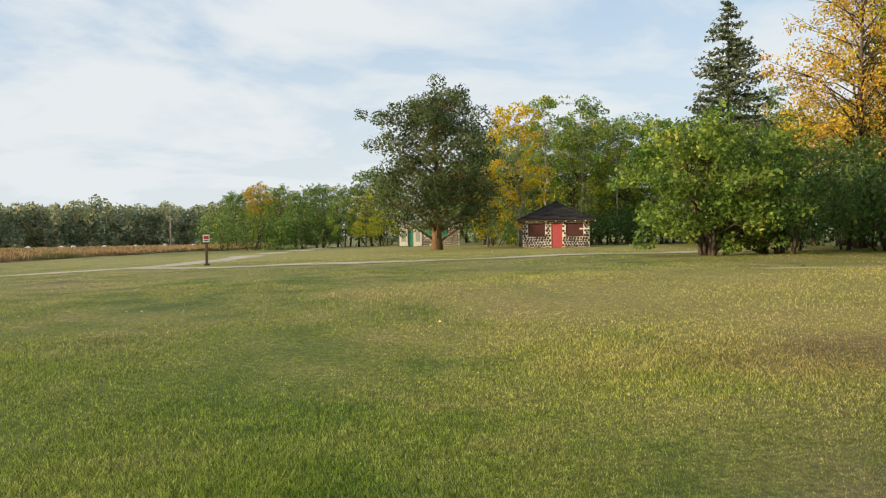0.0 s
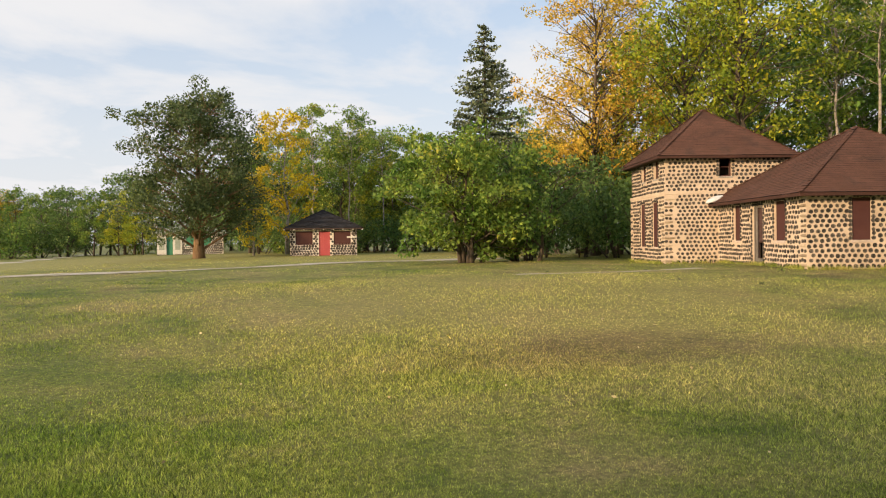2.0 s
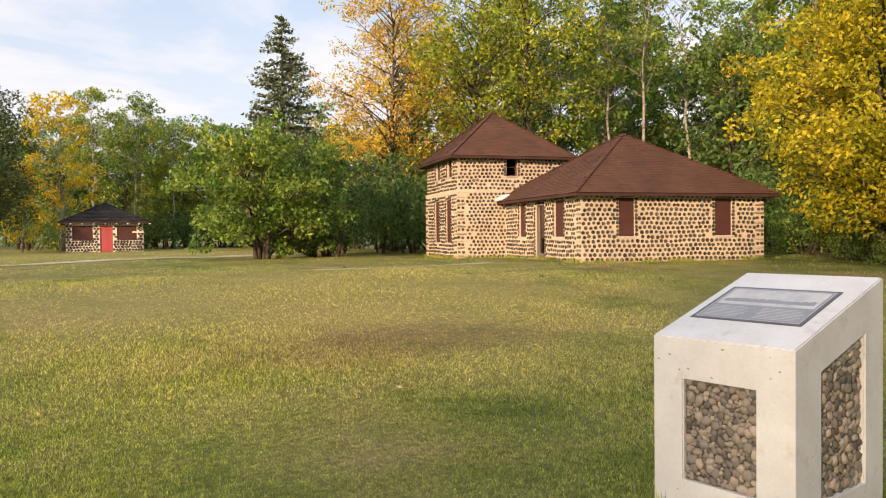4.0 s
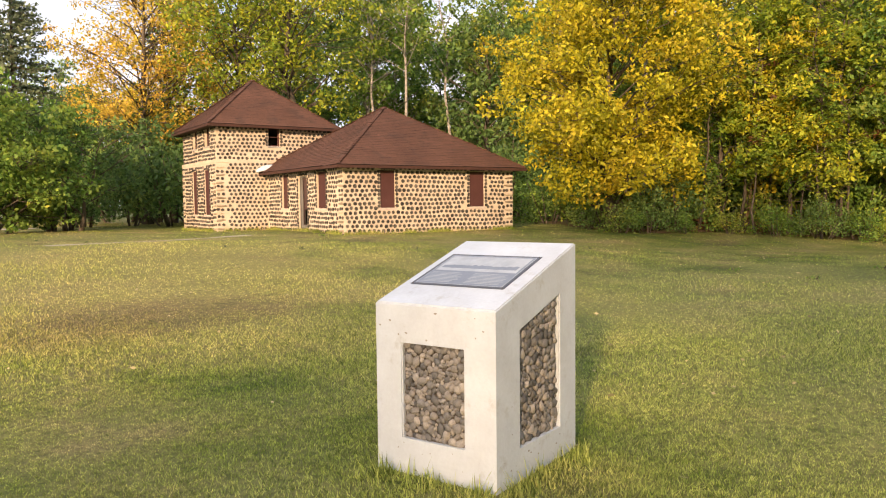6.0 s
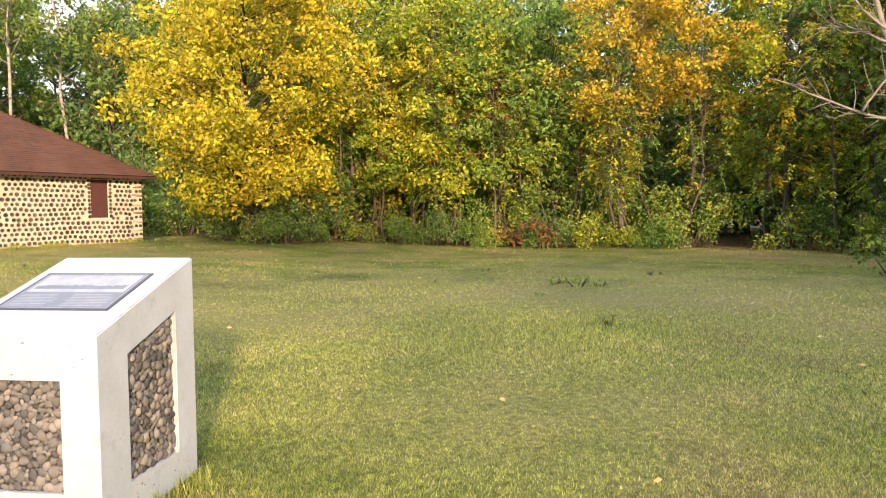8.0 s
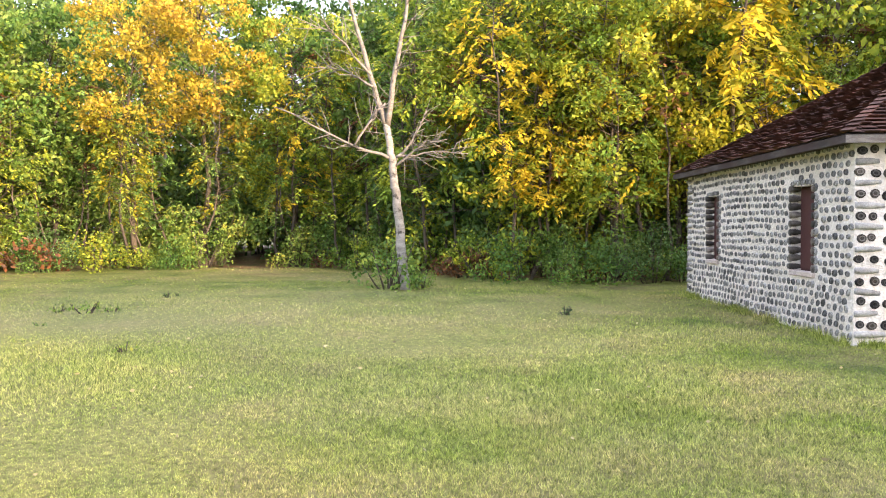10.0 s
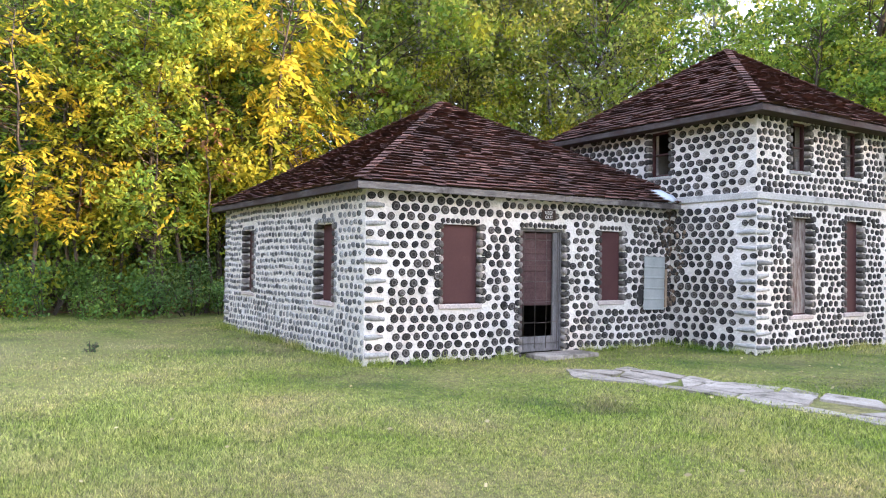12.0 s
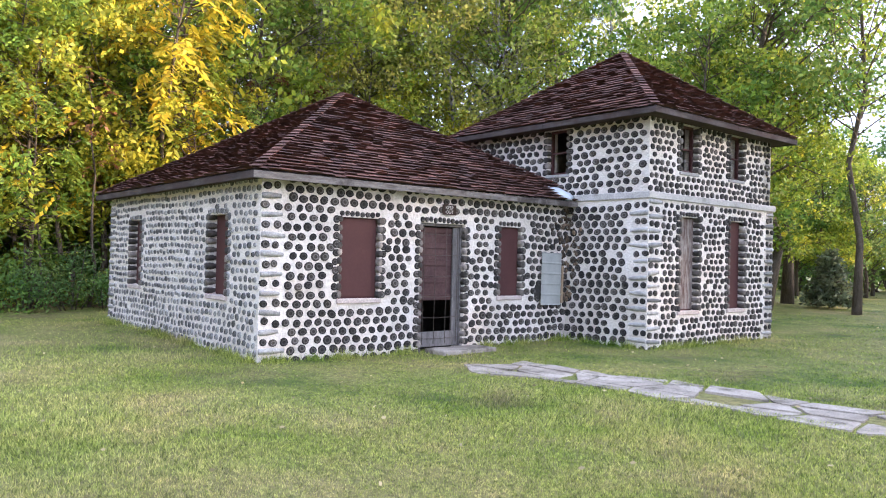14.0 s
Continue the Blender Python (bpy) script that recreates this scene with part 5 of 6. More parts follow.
def make_tree(name, label, leaf, bark, H, crown_lo, spread, trunk_r, seed, leaf_size=0.20, per=150, clumps=42, shape="round", lean=0.0, stems=1, airy=0.0):
    """A broadleaf tree: tapered trunk, limbs that carry clumps of leaves, an uneven crown."""
    rng = np.random.default_rng(seed)
    tree = thing(name, label, "tree")
    bm = bmesh.new()
    cents, rads = [], []
    for st in range(stems):
        off = np.array([rng.uniform(-0.6, 0.6), rng.uniform(-0.6, 0.6), 0]) * (stems > 1)
        out = off * rng.uniform(1.2, 2.6)
        pts, rr = [], []
        n = 7
        top = H * (0.92 if stems == 1 else rng.uniform(0.72, 0.95))
        for i in range(n):
            f = i / (n - 1)
            wob = rng.normal(0, 0.012 * H, 2) * (f > 0)
            pts.append(np.array([off[0] + out[0] * f + wob[0] + lean * f * H, off[1] + out[1] * f + wob[1], f * top - 0.15 * (i == 0)]))
            rr.append(trunk_r * (1.35 if i == 0 else 1.0 - 0.88 * f) / (1 if stems == 1 else 1.6))
        tube(bm, pts, rr, 8)
        k = clumps // stems
        for j in range(k):
            f = crown_lo + (1 - crown_lo) * (j + rng.uniform(0, 1)) / k
            t = min(f * H / top, 0.999) * (n - 1)
            i0 = int(t)
            base = pts[i0] + (pts[min(i0 + 1, n - 1)] - pts[i0]) * (t - i0)
            g = (f - crown_lo) / (1 - crown_lo)
            if shape == "round":
                reach = spread * (math.sqrt(max(0.0, 1 - (2 * g - 0.85) ** 2 / 1.45)) * 0.95 + 0.05)
            elif shape == "tall":
                reach = spread * (0.55 + 0.45 * math.sin(math.pi * min(1, g * 0.9 + 0.1)))
            else:
                reach = spread * (1 - 0.7 * g)
            a = j * 2.4 + rng.uniform(-0.7, 0.7)
            dist = reach * rng.uniform(0.15, 1.0) ** 0.55
            c = base + np.array([math.cos(a) * dist, math.sin(a) * dist, rng.normal(0.05, 0.03) * H + 0.22 * dist])
            c[2] = min(c[2], H * rng.uniform(0.93, 1.02))
            low = base + np.array([0, 0, -0.18 * dist])
            mid = (low + c) / 2 + np.array([0, 0, 0.08 * dist]) + rng.normal(0, 0.06 * dist + 0.01, 3)
            r0 = max(0.018, trunk_r * 0.30 * (1 - 0.6 * f))
            tube(bm, [low, mid, c], [r0, r0 * 0.6, r0 * 0.22], 5)
            cents.append(c)
            rads.append(spread * rng.uniform(0.16, 0.31) * (1.12 - 0.4 * g))
            for _ in range(2):
                e = c + np.clip(rng.normal(0, 0.26 * spread, 3), -0.42 * spread, 0.42 * spread) * np.array([1, 1, 0.5])
                tube(bm, [mid, (mid + e) / 2 + rng.normal(0, 0.05, 3), e], [r0 * 0.45, r0 * 0.3, 0.008], 4)
                if rng.uniform() > airy:
                    cents.append(e)
                    rads.append(spread * rng.uniform(0.09, 0.19))
    part("trunk", bm, bark, tree)
    p = clump_points(rng, cents, rads, per)
    p = p[p[:, 2] > 0.15]
    part("crown", mesh_from("crown", *leaf_quads(rng, p, leaf_size)), leaf, tree)
    return tree


def make_spruce(name, label, H, spread, seed, lo=0.06, per=26):
    rng = np.random.default_rng(seed)
    tree = thing(name, label, "tree")
    bm = bmesh.new()
    tube(bm, [(0, 0, -0.2), (0.05, 0, H * 0.5), (0, 0, H)], [H * 0.016, H * 0.010, 0.02], 8)
    vs, fs, at0 = [], [], 0
    z = H * lo
    while z < H * 0.985:
        g = (z - H * lo) / (H * (1 - lo))
        reach = spread * (1 - g) ** 0.80 + 0.14
        n = 11 if g < 0.8 else 8
        for k in range(n):
            a = rng.uniform(0, 6.28)
            r = reach * rng.uniform(0.70, 1.10)
            tip = np.array([math.cos(a) * r, math.sin(a) * r, z - 0.14 * r + 0.45 * max(0, r - 0.6 * reach)])
            root = np.array([0, 0, z])
            tube(bm, [root, (root + tip) / 2 - (0, 0, 0.06 * r), tip], [0.035, 0.02, 0.008], 4)
            m = max(8, int(per * r))
            t = rng.uniform(0.12, 1.0, m)
            c = root + (tip - root) * t[:, None]
            c[:, 2] -= 0.06 * r * np.sin(np.pi * t)
            w = 0.12 + 0.16 * (1 - t) * r / spread * 2
            c += rng.normal(0, 1, (m, 3)) * np.stack([w, w, 0.07 + 0 * w], -1)
            v, f = leaf_quads(rng, c, 0.30, 0.3, 0.35)
            vs.append(v)
            fs.append(f + at0)
            at0 += len(v)
        z += H * 0.026 * rng.uniform(0.8, 1.2)
    part("trunk", bm, BARK, tree)
    part("crown", mesh_from("crown", np.concatenate(vs), np.concatenate(fs)), NEEDLE, tree)
    return tree


def make_bush(name, label, leaf, wide, tall, seed, leaf_size=0.13, per=230, clumps=16, stems=7):
    rng = np.random.default_rng(seed)
    bush = thing(name, label, "bush")
    bm = bmesh.new()
    cents, rads = [], []
    for k in range(clumps):
        a, d = rng.uniform(0, 6.28), wide * 0.5 * math.sqrt(rng.uniform(0, 1))
        z = tall * rng.uniform(0.15, 0.85) * (1 - 0.35 * (2 * d / wide) ** 2)
        c = np.array([math.cos(a) * d, math.sin(a) * d, z])
        cents.append(c)
        rads.append(tall * rng.uniform(0.16, 0.30))
        if k < stems:
            tube(bm, [(c[0] * 0.2, c[1] * 0.2, -0.1), (c[0] * 0.5, c[1] * 0.5, z * 0.5), tuple(c + [0, 0, 0.2 * tall])], [0.03, 0.022, 0.008], 5)
    part("stem", bm, BARK, bush)
    p = clump_points(rng, cents, rads, per, 0.9)
    p = p[p[:, 2] > 0.02]
    part("crown", mesh_from("crown", *leaf_quads(rng, p, leaf_size)), leaf, bush)
    return bush


first = []          # prototypes are moved to their own place; their copies stand elsewhere


def plant(proto, x, y, turn=0.0, size=1.0, used=set()):
    """Put the tree itself at its first place, copies at the others."""
    m = ground_pose(x, y, turn, size, 0.05)
    if proto.name in used:
        return copy_thing(proto, m)
    used.add(proto.name)
    proto.matrix_basis = m
    return proto


# single trees that stand out
oak = make_tree("oak_tree", "old spreading oak with dark green crown and thick trunk", LEAF_OAK, BARK_WARM, 12.2, 0.10, 5.0, 0.42, 29, 0.22, 135, 84, "round", lean=0.01, airy=0.1)
plant(oak, *at(-0.8, 59), 0.4, 0.93)
spruce = make_spruce("spruce_tree", "tall dark spruce with drooping layered boughs", 18.0, 6.4, 22, 0.06, 14)
plant(spruce, *at(20.1, 60))
big_orange = make_tree("poplar_tree", "tall airy poplar turning orange and yellow", LEAF_ORANGE, BARK, 15.2, 0.28, 4.2, 0.26, 23, 0.18, 105, 64, "round", airy=0.3)
plant(big_orange, *at(28.0, 46), 1.0)
plant(big_orange, *at(29.6, 49), 2.6, 0.93)
clump = make_tree("lilac_clump", "broad many-stemmed green shrub clump on the lawn", LEAF_GREEN, BARK, 5.2, 0.04, 3.2, 0.16, 24, 0.20, 200, 70, "round", stems=6)
plant(clump, *at(18.6, 34.5), 0.3)
clump2 = make_tree("lilac_clump", "dense dark green shrub clump with bare twigs", LEAF_DARK, BARK, 5.0, 0.06, 2.4, 0.15, 25, 0.19, 190, 54, "round", stems=5, airy=0.25)
plant(clump2, *at(22.6, 36), 1.3)
yellow_big = make_tree("ash_tree", "full leafy ash turning bright yellow", LEAF_YELLOW, BARK, 9.6, 0.10, 4.2, 0.22, 26, 0.18, 210, 80, "round")
plant(yellow_big, *at(61.5, 30.5), 0.2)
yellow_far = make_tree("birch_tree", "slender birch with golden yellow leaves", LEAF_BIRCH, BARK_PALE, 12.0, 0.10, 2.7, 0.15, 27, 0.24, 110, 50, "tall")
plant(yellow_far, *at(5.4, 66), 0.0)
plant(yellow_far, *at(3.0, 64), 2.0, 0.55)

# kinds that repeat through the woods
KINDS = {
    "green": make_tree("maple_tree", "woodland tree with mid-green leaves", LEAF_GREEN, BARK, 14.0, 0.16, 3.9, 0.20, 31, 0.30, 60, 54, "tall"),
    "green2": make_tree("poplar_tree", "tall poplar with light green leaves and pale trunk", LEAF_GREEN, BARK_PALE, 17.0, 0.34, 3.2, 0.17, 32, 0.26, 90, 50, "tall", airy=0.2),
    "dark": make_tree("elm_tree", "dense dark green woodland tree", LEAF_DARK, BARK, 14.0, 0.10, 4.2, 0.22, 33, 0.38, 36, 52, "round"),
    "lime": make_tree("ash_tree", "young ash turning from green to yellow", LEAF_LIME, BARK, 10.0, 0.16, 3.2, 0.13, 34, 0.18, 190, 46, "tall", airy=0.2),
    "yellow": make_tree("ash_tree", "young ash with bright yellow leaves", LEAF_YELLOW, BARK, 8.6, 0.20, 2.7, 0.11, 35, 0.175, 230, 40, "tall", airy=0.25),
    "orange": make_tree("ash_tree", "slim ash turning amber gold, thin lower stem", LEAF_GOLD, BARK, 10.5, 0.42, 2.8, 0.12, 38, 0.17, 200, 38, "tall", airy=0.2),
    "thin": make_tree("aspen_tree", "thin bare-stemmed aspen with sparse top leaves", LEAF_GREEN, BARK_PALE, 16.0, 0.50, 2.4, 0.12, 36, 0.24, 80, 34, "tall", airy=0.4),
    "pale": make_tree("aspen_tree", "tall thin-crowned aspen, green leaves coloured brighter to offset the shade", LEAF_LIT_GREEN, BARK_PALE, 16.0, 0.30, 3.2, 0.14, 39, 0.21, 70, 46, "tall", airy=0.35),
    "limb": make_tree("elm_tree", "tall thin-crowned tree with dark spreading limbs", LEAF_LIME, BARK, 16.0, 0.30, 4.4, 0.24, 37, 0.20, 80, 60, "round", airy=0.35),
}
BUSHES = {
    "green": make_bush("bush", "leafy green undergrowth bush", LEAF_GREEN, 3.2, 2.2, 41),
    "dark": make_bush("bush", "dark green undergrowth bush", LEAF_DARK, 3.4, 2.8, 42),
    "rust": make_bush("bush", "low bush with rusty red and brown leaves", LEAF_RUST, 2.2, 0.9, 43, 0.11, 420),
    "lime": make_bush("bush", "bush with yellowing leaves", LEAF_LIME, 2.6, 1.9, 44),
}
def make_sapling(name, label, leaf, H, seed, tufts=46, lo=0.3, reach=0.9):
    """A slim young ash: a thin crooked stem, ascending twigs and hanging tufts of long leaflets with gaps between them."""
    rng = np.random.default_rng(seed)
    tree = thing(name, label, "tree")
    bm = bmesh.new()
    stem = [np.array([0.0, 0.0, -0.15])]
    for i in range(1, 8):
        stem.append(np.array([*(stem[-1][:2] + rng.normal(0, 0.022 * H, 2)), H * i / 7]))
    tube(bm, stem, [0.052 - 0.006 * i for i in range(8)], 6)
    pts, axes = [], []
    for j in range(tufts):
        f = lo + (1 - lo) * (j + rng.uniform(0, 1)) / tufts
        i0 = min(int(f * 7), 6)
        base = stem[i0] + (stem[i0 + 1] - stem[i0]) * (f * 7 - i0)
        a = rng.uniform(0, 6.28)
        d = reach * (1.15 - 0.6 * f) * rng.uniform(0.3, 1.25)
        tip = base + np.array([math.cos(a) * d, math.sin(a) * d, rng.uniform(0.1, 0.6) * d])
        tube(bm, [base, (base + tip) / 2 + rng.normal(0, 0.04, 3), tip], [0.014, 0.010, 0.005], 4)
        for _ in range(rng.integers(2, 5)):
            c = tip + rng.normal(0, 0.16, 3)
            out = np.array([math.cos(a), math.sin(a), -0.5]) + rng.normal(0, 0.5, 3)
            out /= np.linalg.norm(out)
            for k in range(9):                     # leaflets in pairs along a drooping stalk
                t = k / 8
                pts.append(c + out * 0.34 * t + np.array([0, 0, -0.10 * t * t]))
                side = np.cross(out, [0, 0, 1.0])
                side /= np.linalg.norm(side) + 1e-6
                axes.append(side * (1 if k % 2 else -1) * 0.8 + out * 0.6 + rng.normal(0, 0.22, 3) - np.array([0, 0, 0.25]))
    part("trunk", bm, BARK, tree)
    pts, axes = np.array(pts), np.array(axes)
    axes /= np.linalg.norm(axes, axis=1)[:, None]
    b = np.cross(axes, rng.normal(size=axes.shape) * 0.5 + [0, 0, 1])
    b /= np.linalg.norm(b, axis=1)[:, None]
    s = rng.uniform(0.13, 0.21, len(pts))[:, None]
    v = np.stack([pts, pts + axes * s * 0.45 + b * s * 0.20, pts + axes * s, pts + axes * s * 0.45 - b * s * 0.20], 1).reshape(-1, 3)
    part("crown", mesh_from("crown", v, np.arange(len(v)).reshape(-1, 4)), leaf, tree)
    return tree


SAPLINGS = {
    "yellow": make_sapling("ash_sapling", "slim ash sapling with hanging yellow leaf tufts", LEAF_BIRCH, 6.5, 81, 44, 0.25, 1.1),
    "gold": make_sapling("ash_sapling", "thin ash sapling with sparse golden lower leaves", LEAF_YELLOW, 5.0, 82, 30, 0.35, 0.9),
    "lime": make_sapling("ash_sapling", "young ash with light yellow-green hanging leaves", LEAF_LIME, 7.5, 83, 64, 0.2, 1.3),
    "green": make_sapling("ash_sapling", "young ash with fresh green hanging leaves", LEAF_GREEN, 8.0, 84, 70, 0.2, 1.3),
    "bare": make_sapling("sapling", "nearly bare thin grey sapling stem", LEAF_RUST, 6.0, 85, 9, 0.5, 0.8),
}
EDGE_B = [40, 56, 62, 70, 98, 108, 116, 126, 140, 155, 170, 190]
EDGE_D = [42, 36, 29, 33, 31.5, 26.5, 23, 22.5, 24.5, 27, 32, 44]


def edge_at(b):
    """Distance of the woods' edge at a bearing."""
    return float(np.interp(b, EDGE_B, EDGE_D))


def woods():
    rng = np.random.default_rng(77)
    # the front of the woods, tree by tree: kind, bearing, metres behind the edge, size
    for kind, b, back, size in (("lime", 69, 2, 1.05), ("yellow", 73.5, 2.0, 1.0), ("lime", 76.5, 2.0, 1.05), ("green", 72, 6, 0.9), ("green", 80, 2, 0.8), ("green", 84, 4, 0.85), ("orange", 89, 1.0, 1.0),
                                ("orange", 93.5, 1.5, 1.05), ("lime", 100, 3, 1.0), ("green", 104, 5, 0.9), ("yellow", 112, 5, 0.95), ("green", 109, 8, 0.95), ("lime", 117, 3, 0.95),
                                ("green", 121, 5, 0.8), ("lime", 123.5, 1.5, 0.9), ("yellow", 128, 2.0, 1.08), ("lime", 126, 3.5, 0.95), ("yellow", 132.5, 2.6, 0.95), ("lime", 138, 4, 1.3), ("pale", 139.5, 6, 0.95), ("pale", 146, 7, 0.95), ("pale", 142, 5, 0.9),
                                ("lime", 146, 5, 0.95), ("yellow", 151, 6, 0.9), ("pale", 149, 6, 0.9), ("limb", 156, 6, 0.95), ("lime", 172, 3, 0.8), ("limb", 176, 0, 0.95), ("dark", 169, 6, 0.8)):
        x, y = at(b, edge_at(b) + back)
        plant(KINDS[kind], x, y, rng.uniform(0, 6.28), size * rng.uniform(0.95, 1.05))

    # saplings that stand before the trees, with dark woods between them
    srng = np.random.default_rng(99)
    b = 66.0
    while b < 141:
        kind = (["green", "bare", "green", "lime", "bare", "gold"] if b < 103 else ["yellow", "lime", "green", "bare", "lime", "bare"])[srng.integers(6)]
        if not 95.2 < b < 98.8:
            plant(SAPLINGS[kind], *at(b, edge_at(b) + srng.uniform(-0.2, 2.6)), srng.uniform(0, 6.28), srng.uniform(0.75, 1.3))
        b += srng.uniform(0.8, 2.0)
    for b, back, kind, size in ((131, 0.6, "yellow", 1.35), (130, 1.2, "yellow", 1.2), (132.4, 1.0, "gold", 1.5), (124.5, 0.4, "lime", 1.2), (134.5, 0.0, "lime", 0.9), (99.5, 0.5, "yellow", 0.95), (88.5, 0.2, "gold", 1.0), (116.5, 0.6, "yellow", 1.0), (119, 0.5, "yellow", 0.9)):
        plant(SAPLINGS[kind], *at(b, edge_at(b) + back), srng.uniform(0, 6.28), size)
    b = 136.0
    while b < 166:
        plant(KINDS["thin"] if srng.uniform() < 0.6 else SAPLINGS["lime"], *at(b, edge_at(b) + srng.uniform(3, 9)), srng.uniform(0, 6.28), srng.uniform(0.85, 1.2))
        b += srng.uniform(1.6, 3.0)

    def row(b0, b1, step, d0, d1, kinds, s0=0.85, s1=1.2, follow=False):
        b = b0
        while b < b1:
            d = rng.uniform(d0, d1) + (edge_at(b) if follow else 0)
            x, y = at(b + rng.uniform(-0.4, 0.4) * step, d)
            k = kinds[rng.integers(len(kinds))]
            plant(KINDS[k], x, y, rng.uniform(0, 6.28), rng.uniform(s0, s1))
            b += step * rng.uniform(0.75, 1.25)

    # behind the far house
    row(34, 60, 4.4, 43, 49, ["green", "green2", "dark", "thin", "limb"], 0.95, 1.15)
    row(33, 64, 4.6, 53, 60, ["green", "green2", "dark", "green2"], 1.0, 1.25)
    # deeper into the woods
    row(62, 134, 5.0, 6, 10, ["green", "lime", "limb", "green2", "thin", "dark"], 0.9, 1.15, True)
    row(135, 162, 3.6, 5, 9, ["pale", "thin", "pale", "lime"], 0.9, 1.1, True)
    row(60, 134, 4.6, 13, 18, ["dark", "green", "green2", "limb"], 1.1, 1.35, True)
    row(134, 166, 4.0, 12, 18, ["pale", "thin", "pale", "limb", "thin"], 1.0, 1.2, True)
    row(56, 134, 4.4, 24, 30, ["dark", "dark", "green"], 1.25, 1.55, True)
    row(36, 62, 3.2, 62, 70, ["dark", "green", "dark"], 1.25, 1.5)
    row(143, 172, 6.0, 38, 46, ["lime", "thin", "limb", "green2", "thin"], 1.05, 1.25)
    for kind, b, d, size in (("lime", 170.5, 27, 0.95), ("lime", 173.5, 31, 0.9), ("green", 172, 34, 1.0), ("limb", 174.5, 30, 1.0), ("lime", 176.5, 46, 0.8), ("lime", 178, 46, 0.8), ("lime", 181, 50, 0.7), ("dark", 178, 50, 0.62), ("dark", 180.6, 47, 0.6), ("green", 175, 45, 0.65), ("dark", 176.8, 55, 0.75), ("dark", 179.4, 57, 0.75)):
        plant(KINDS[kind], *at(b, d), rng.uniform(0, 6.28), size)
    row(171, 196, 5.0, 62, 75, ["dark", "green", "green2"], 0.9, 1.15)
    # far side of the lawn behind the pavilion
    row(2.6, 7.0, 2.2, 78, 82, ["green"], 0.78, 0.88)
    row(7.6, 24, 1.5, 72, 80, ["green2", "green", "green", "lime"], 0.80, 0.95)
    row(3, 27, 2.5, 84, 95, ["dark", "green"], 1.02, 1.16)
    # the row that runs off along the field
    row(-5, 4, 2.4, 104, 112, ["dark", "green"], 0.8, 1.0)
    b, d = -4.4, 97.0
    while b > -16:
        x, y = at(b, d)
        k = ["lime", "green", "dark", "limb", "green"][rng.integers(5)]
        plant(KINDS[k], x, y, rng.uniform(0, 6.28), rng.uniform(0.62, 0.80))
        x, y = at(b - 0.5, d + 9)
        plant(KINDS["dark"], x, y, rng.uniform(0, 6.28), rng.uniform(0.66, 0.84))
        b -= 1.55
        d += 4.2
    plant(KINDS["orange"], *at(-13.6, 122), 0.5, 0.95)
    plant(KINDS["orange"], *at(-12.9, 124), 2.5, 0.85)
    # a belt of trees behind the camera that shades the near house, the plinth and their lawn
    c = -1.0
    while c < 38:
        for far, lo, hi in ((29, 0.98, 1.12), (36, 1.05, 1.2))[: 2 if c > 6 else 1]:
            tall = 0.62 if c > 26 else 1.0
            x, y = -0.898 * far + 0.439 * c + rng.uniform(-1, 1), -0.439 * far - 0.898 * c + rng.uniform(-1, 1)
            kinds = ["dark", "green", "dark"] if c > 6 else ["limb", "green2", "limb"]
            plant(KINDS[kinds[rng.integers(3)]], x, y, rng.uniform(0, 6.28), rng.uniform(lo, hi) * tall)
        c += 4.2

    def edge(b0, b1, step, d0, d1, kinds, s0, s1, follow=False):
        b = b0
        while b < b1:
            x, y = at(b, rng.uniform(d0, d1) + (edge_at(b) if follow else 0))
            if not 94.5 < b < 99.5 or d0 > 9 or not follow:
                plant(BUSHES[kinds[rng.integers(len(kinds))]], x, y, rng.uniform(0, 6.28), rng.uniform(s0, s1))
            b += step * rng.uniform(0.7, 1.3)

    edge(57, 168, 2.3, 0.6, 3.0, ["green", "dark", "green", "lime", "green", "rust"], 0.7, 1.25, True)
    edge(60, 130, 2.4, -0.8, 0.4, ["rust", "green", "dark", "lime", "green"], 0.4, 0.85, True)
    edge(56, 168, 2.8, 5, 8, ["dark", "dark", "green"], 1.2, 1.9, True)
    edge(56, 170, 3.2, 12, 17, ["dark", "green"], 1.8, 2.5, True)
    edge(54, 134, 3.0, 22, 32, ["dark", "dark"], 2.6, 3.6, True)
    edge(134, 172, 3.0, 22, 32, ["dark", "green"], 1.6, 2.3, True)
    edge(24, 56, 2.6, 40, 43, ["dark", "green", "dark"], 1.1, 1.8)
    edge(24, 58, 2.6, 48, 56, ["dark", "dark"], 2.0, 3.0)
    edge(3.5, 24, 1.9, 70, 74, ["dark", "green", "dark"], 1.2, 1.9)
    edge(3.5, 26, 1.9, 80, 86, ["dark", "dark"], 2.2, 3.0)
    edge(-16, 4, 1.7, 108, 118, ["dark", "dark", "green"], 1.4, 2.2)
    edge(172, 196, 2.2, 56, 62, ["dark", "green"], 1.8, 2.8)


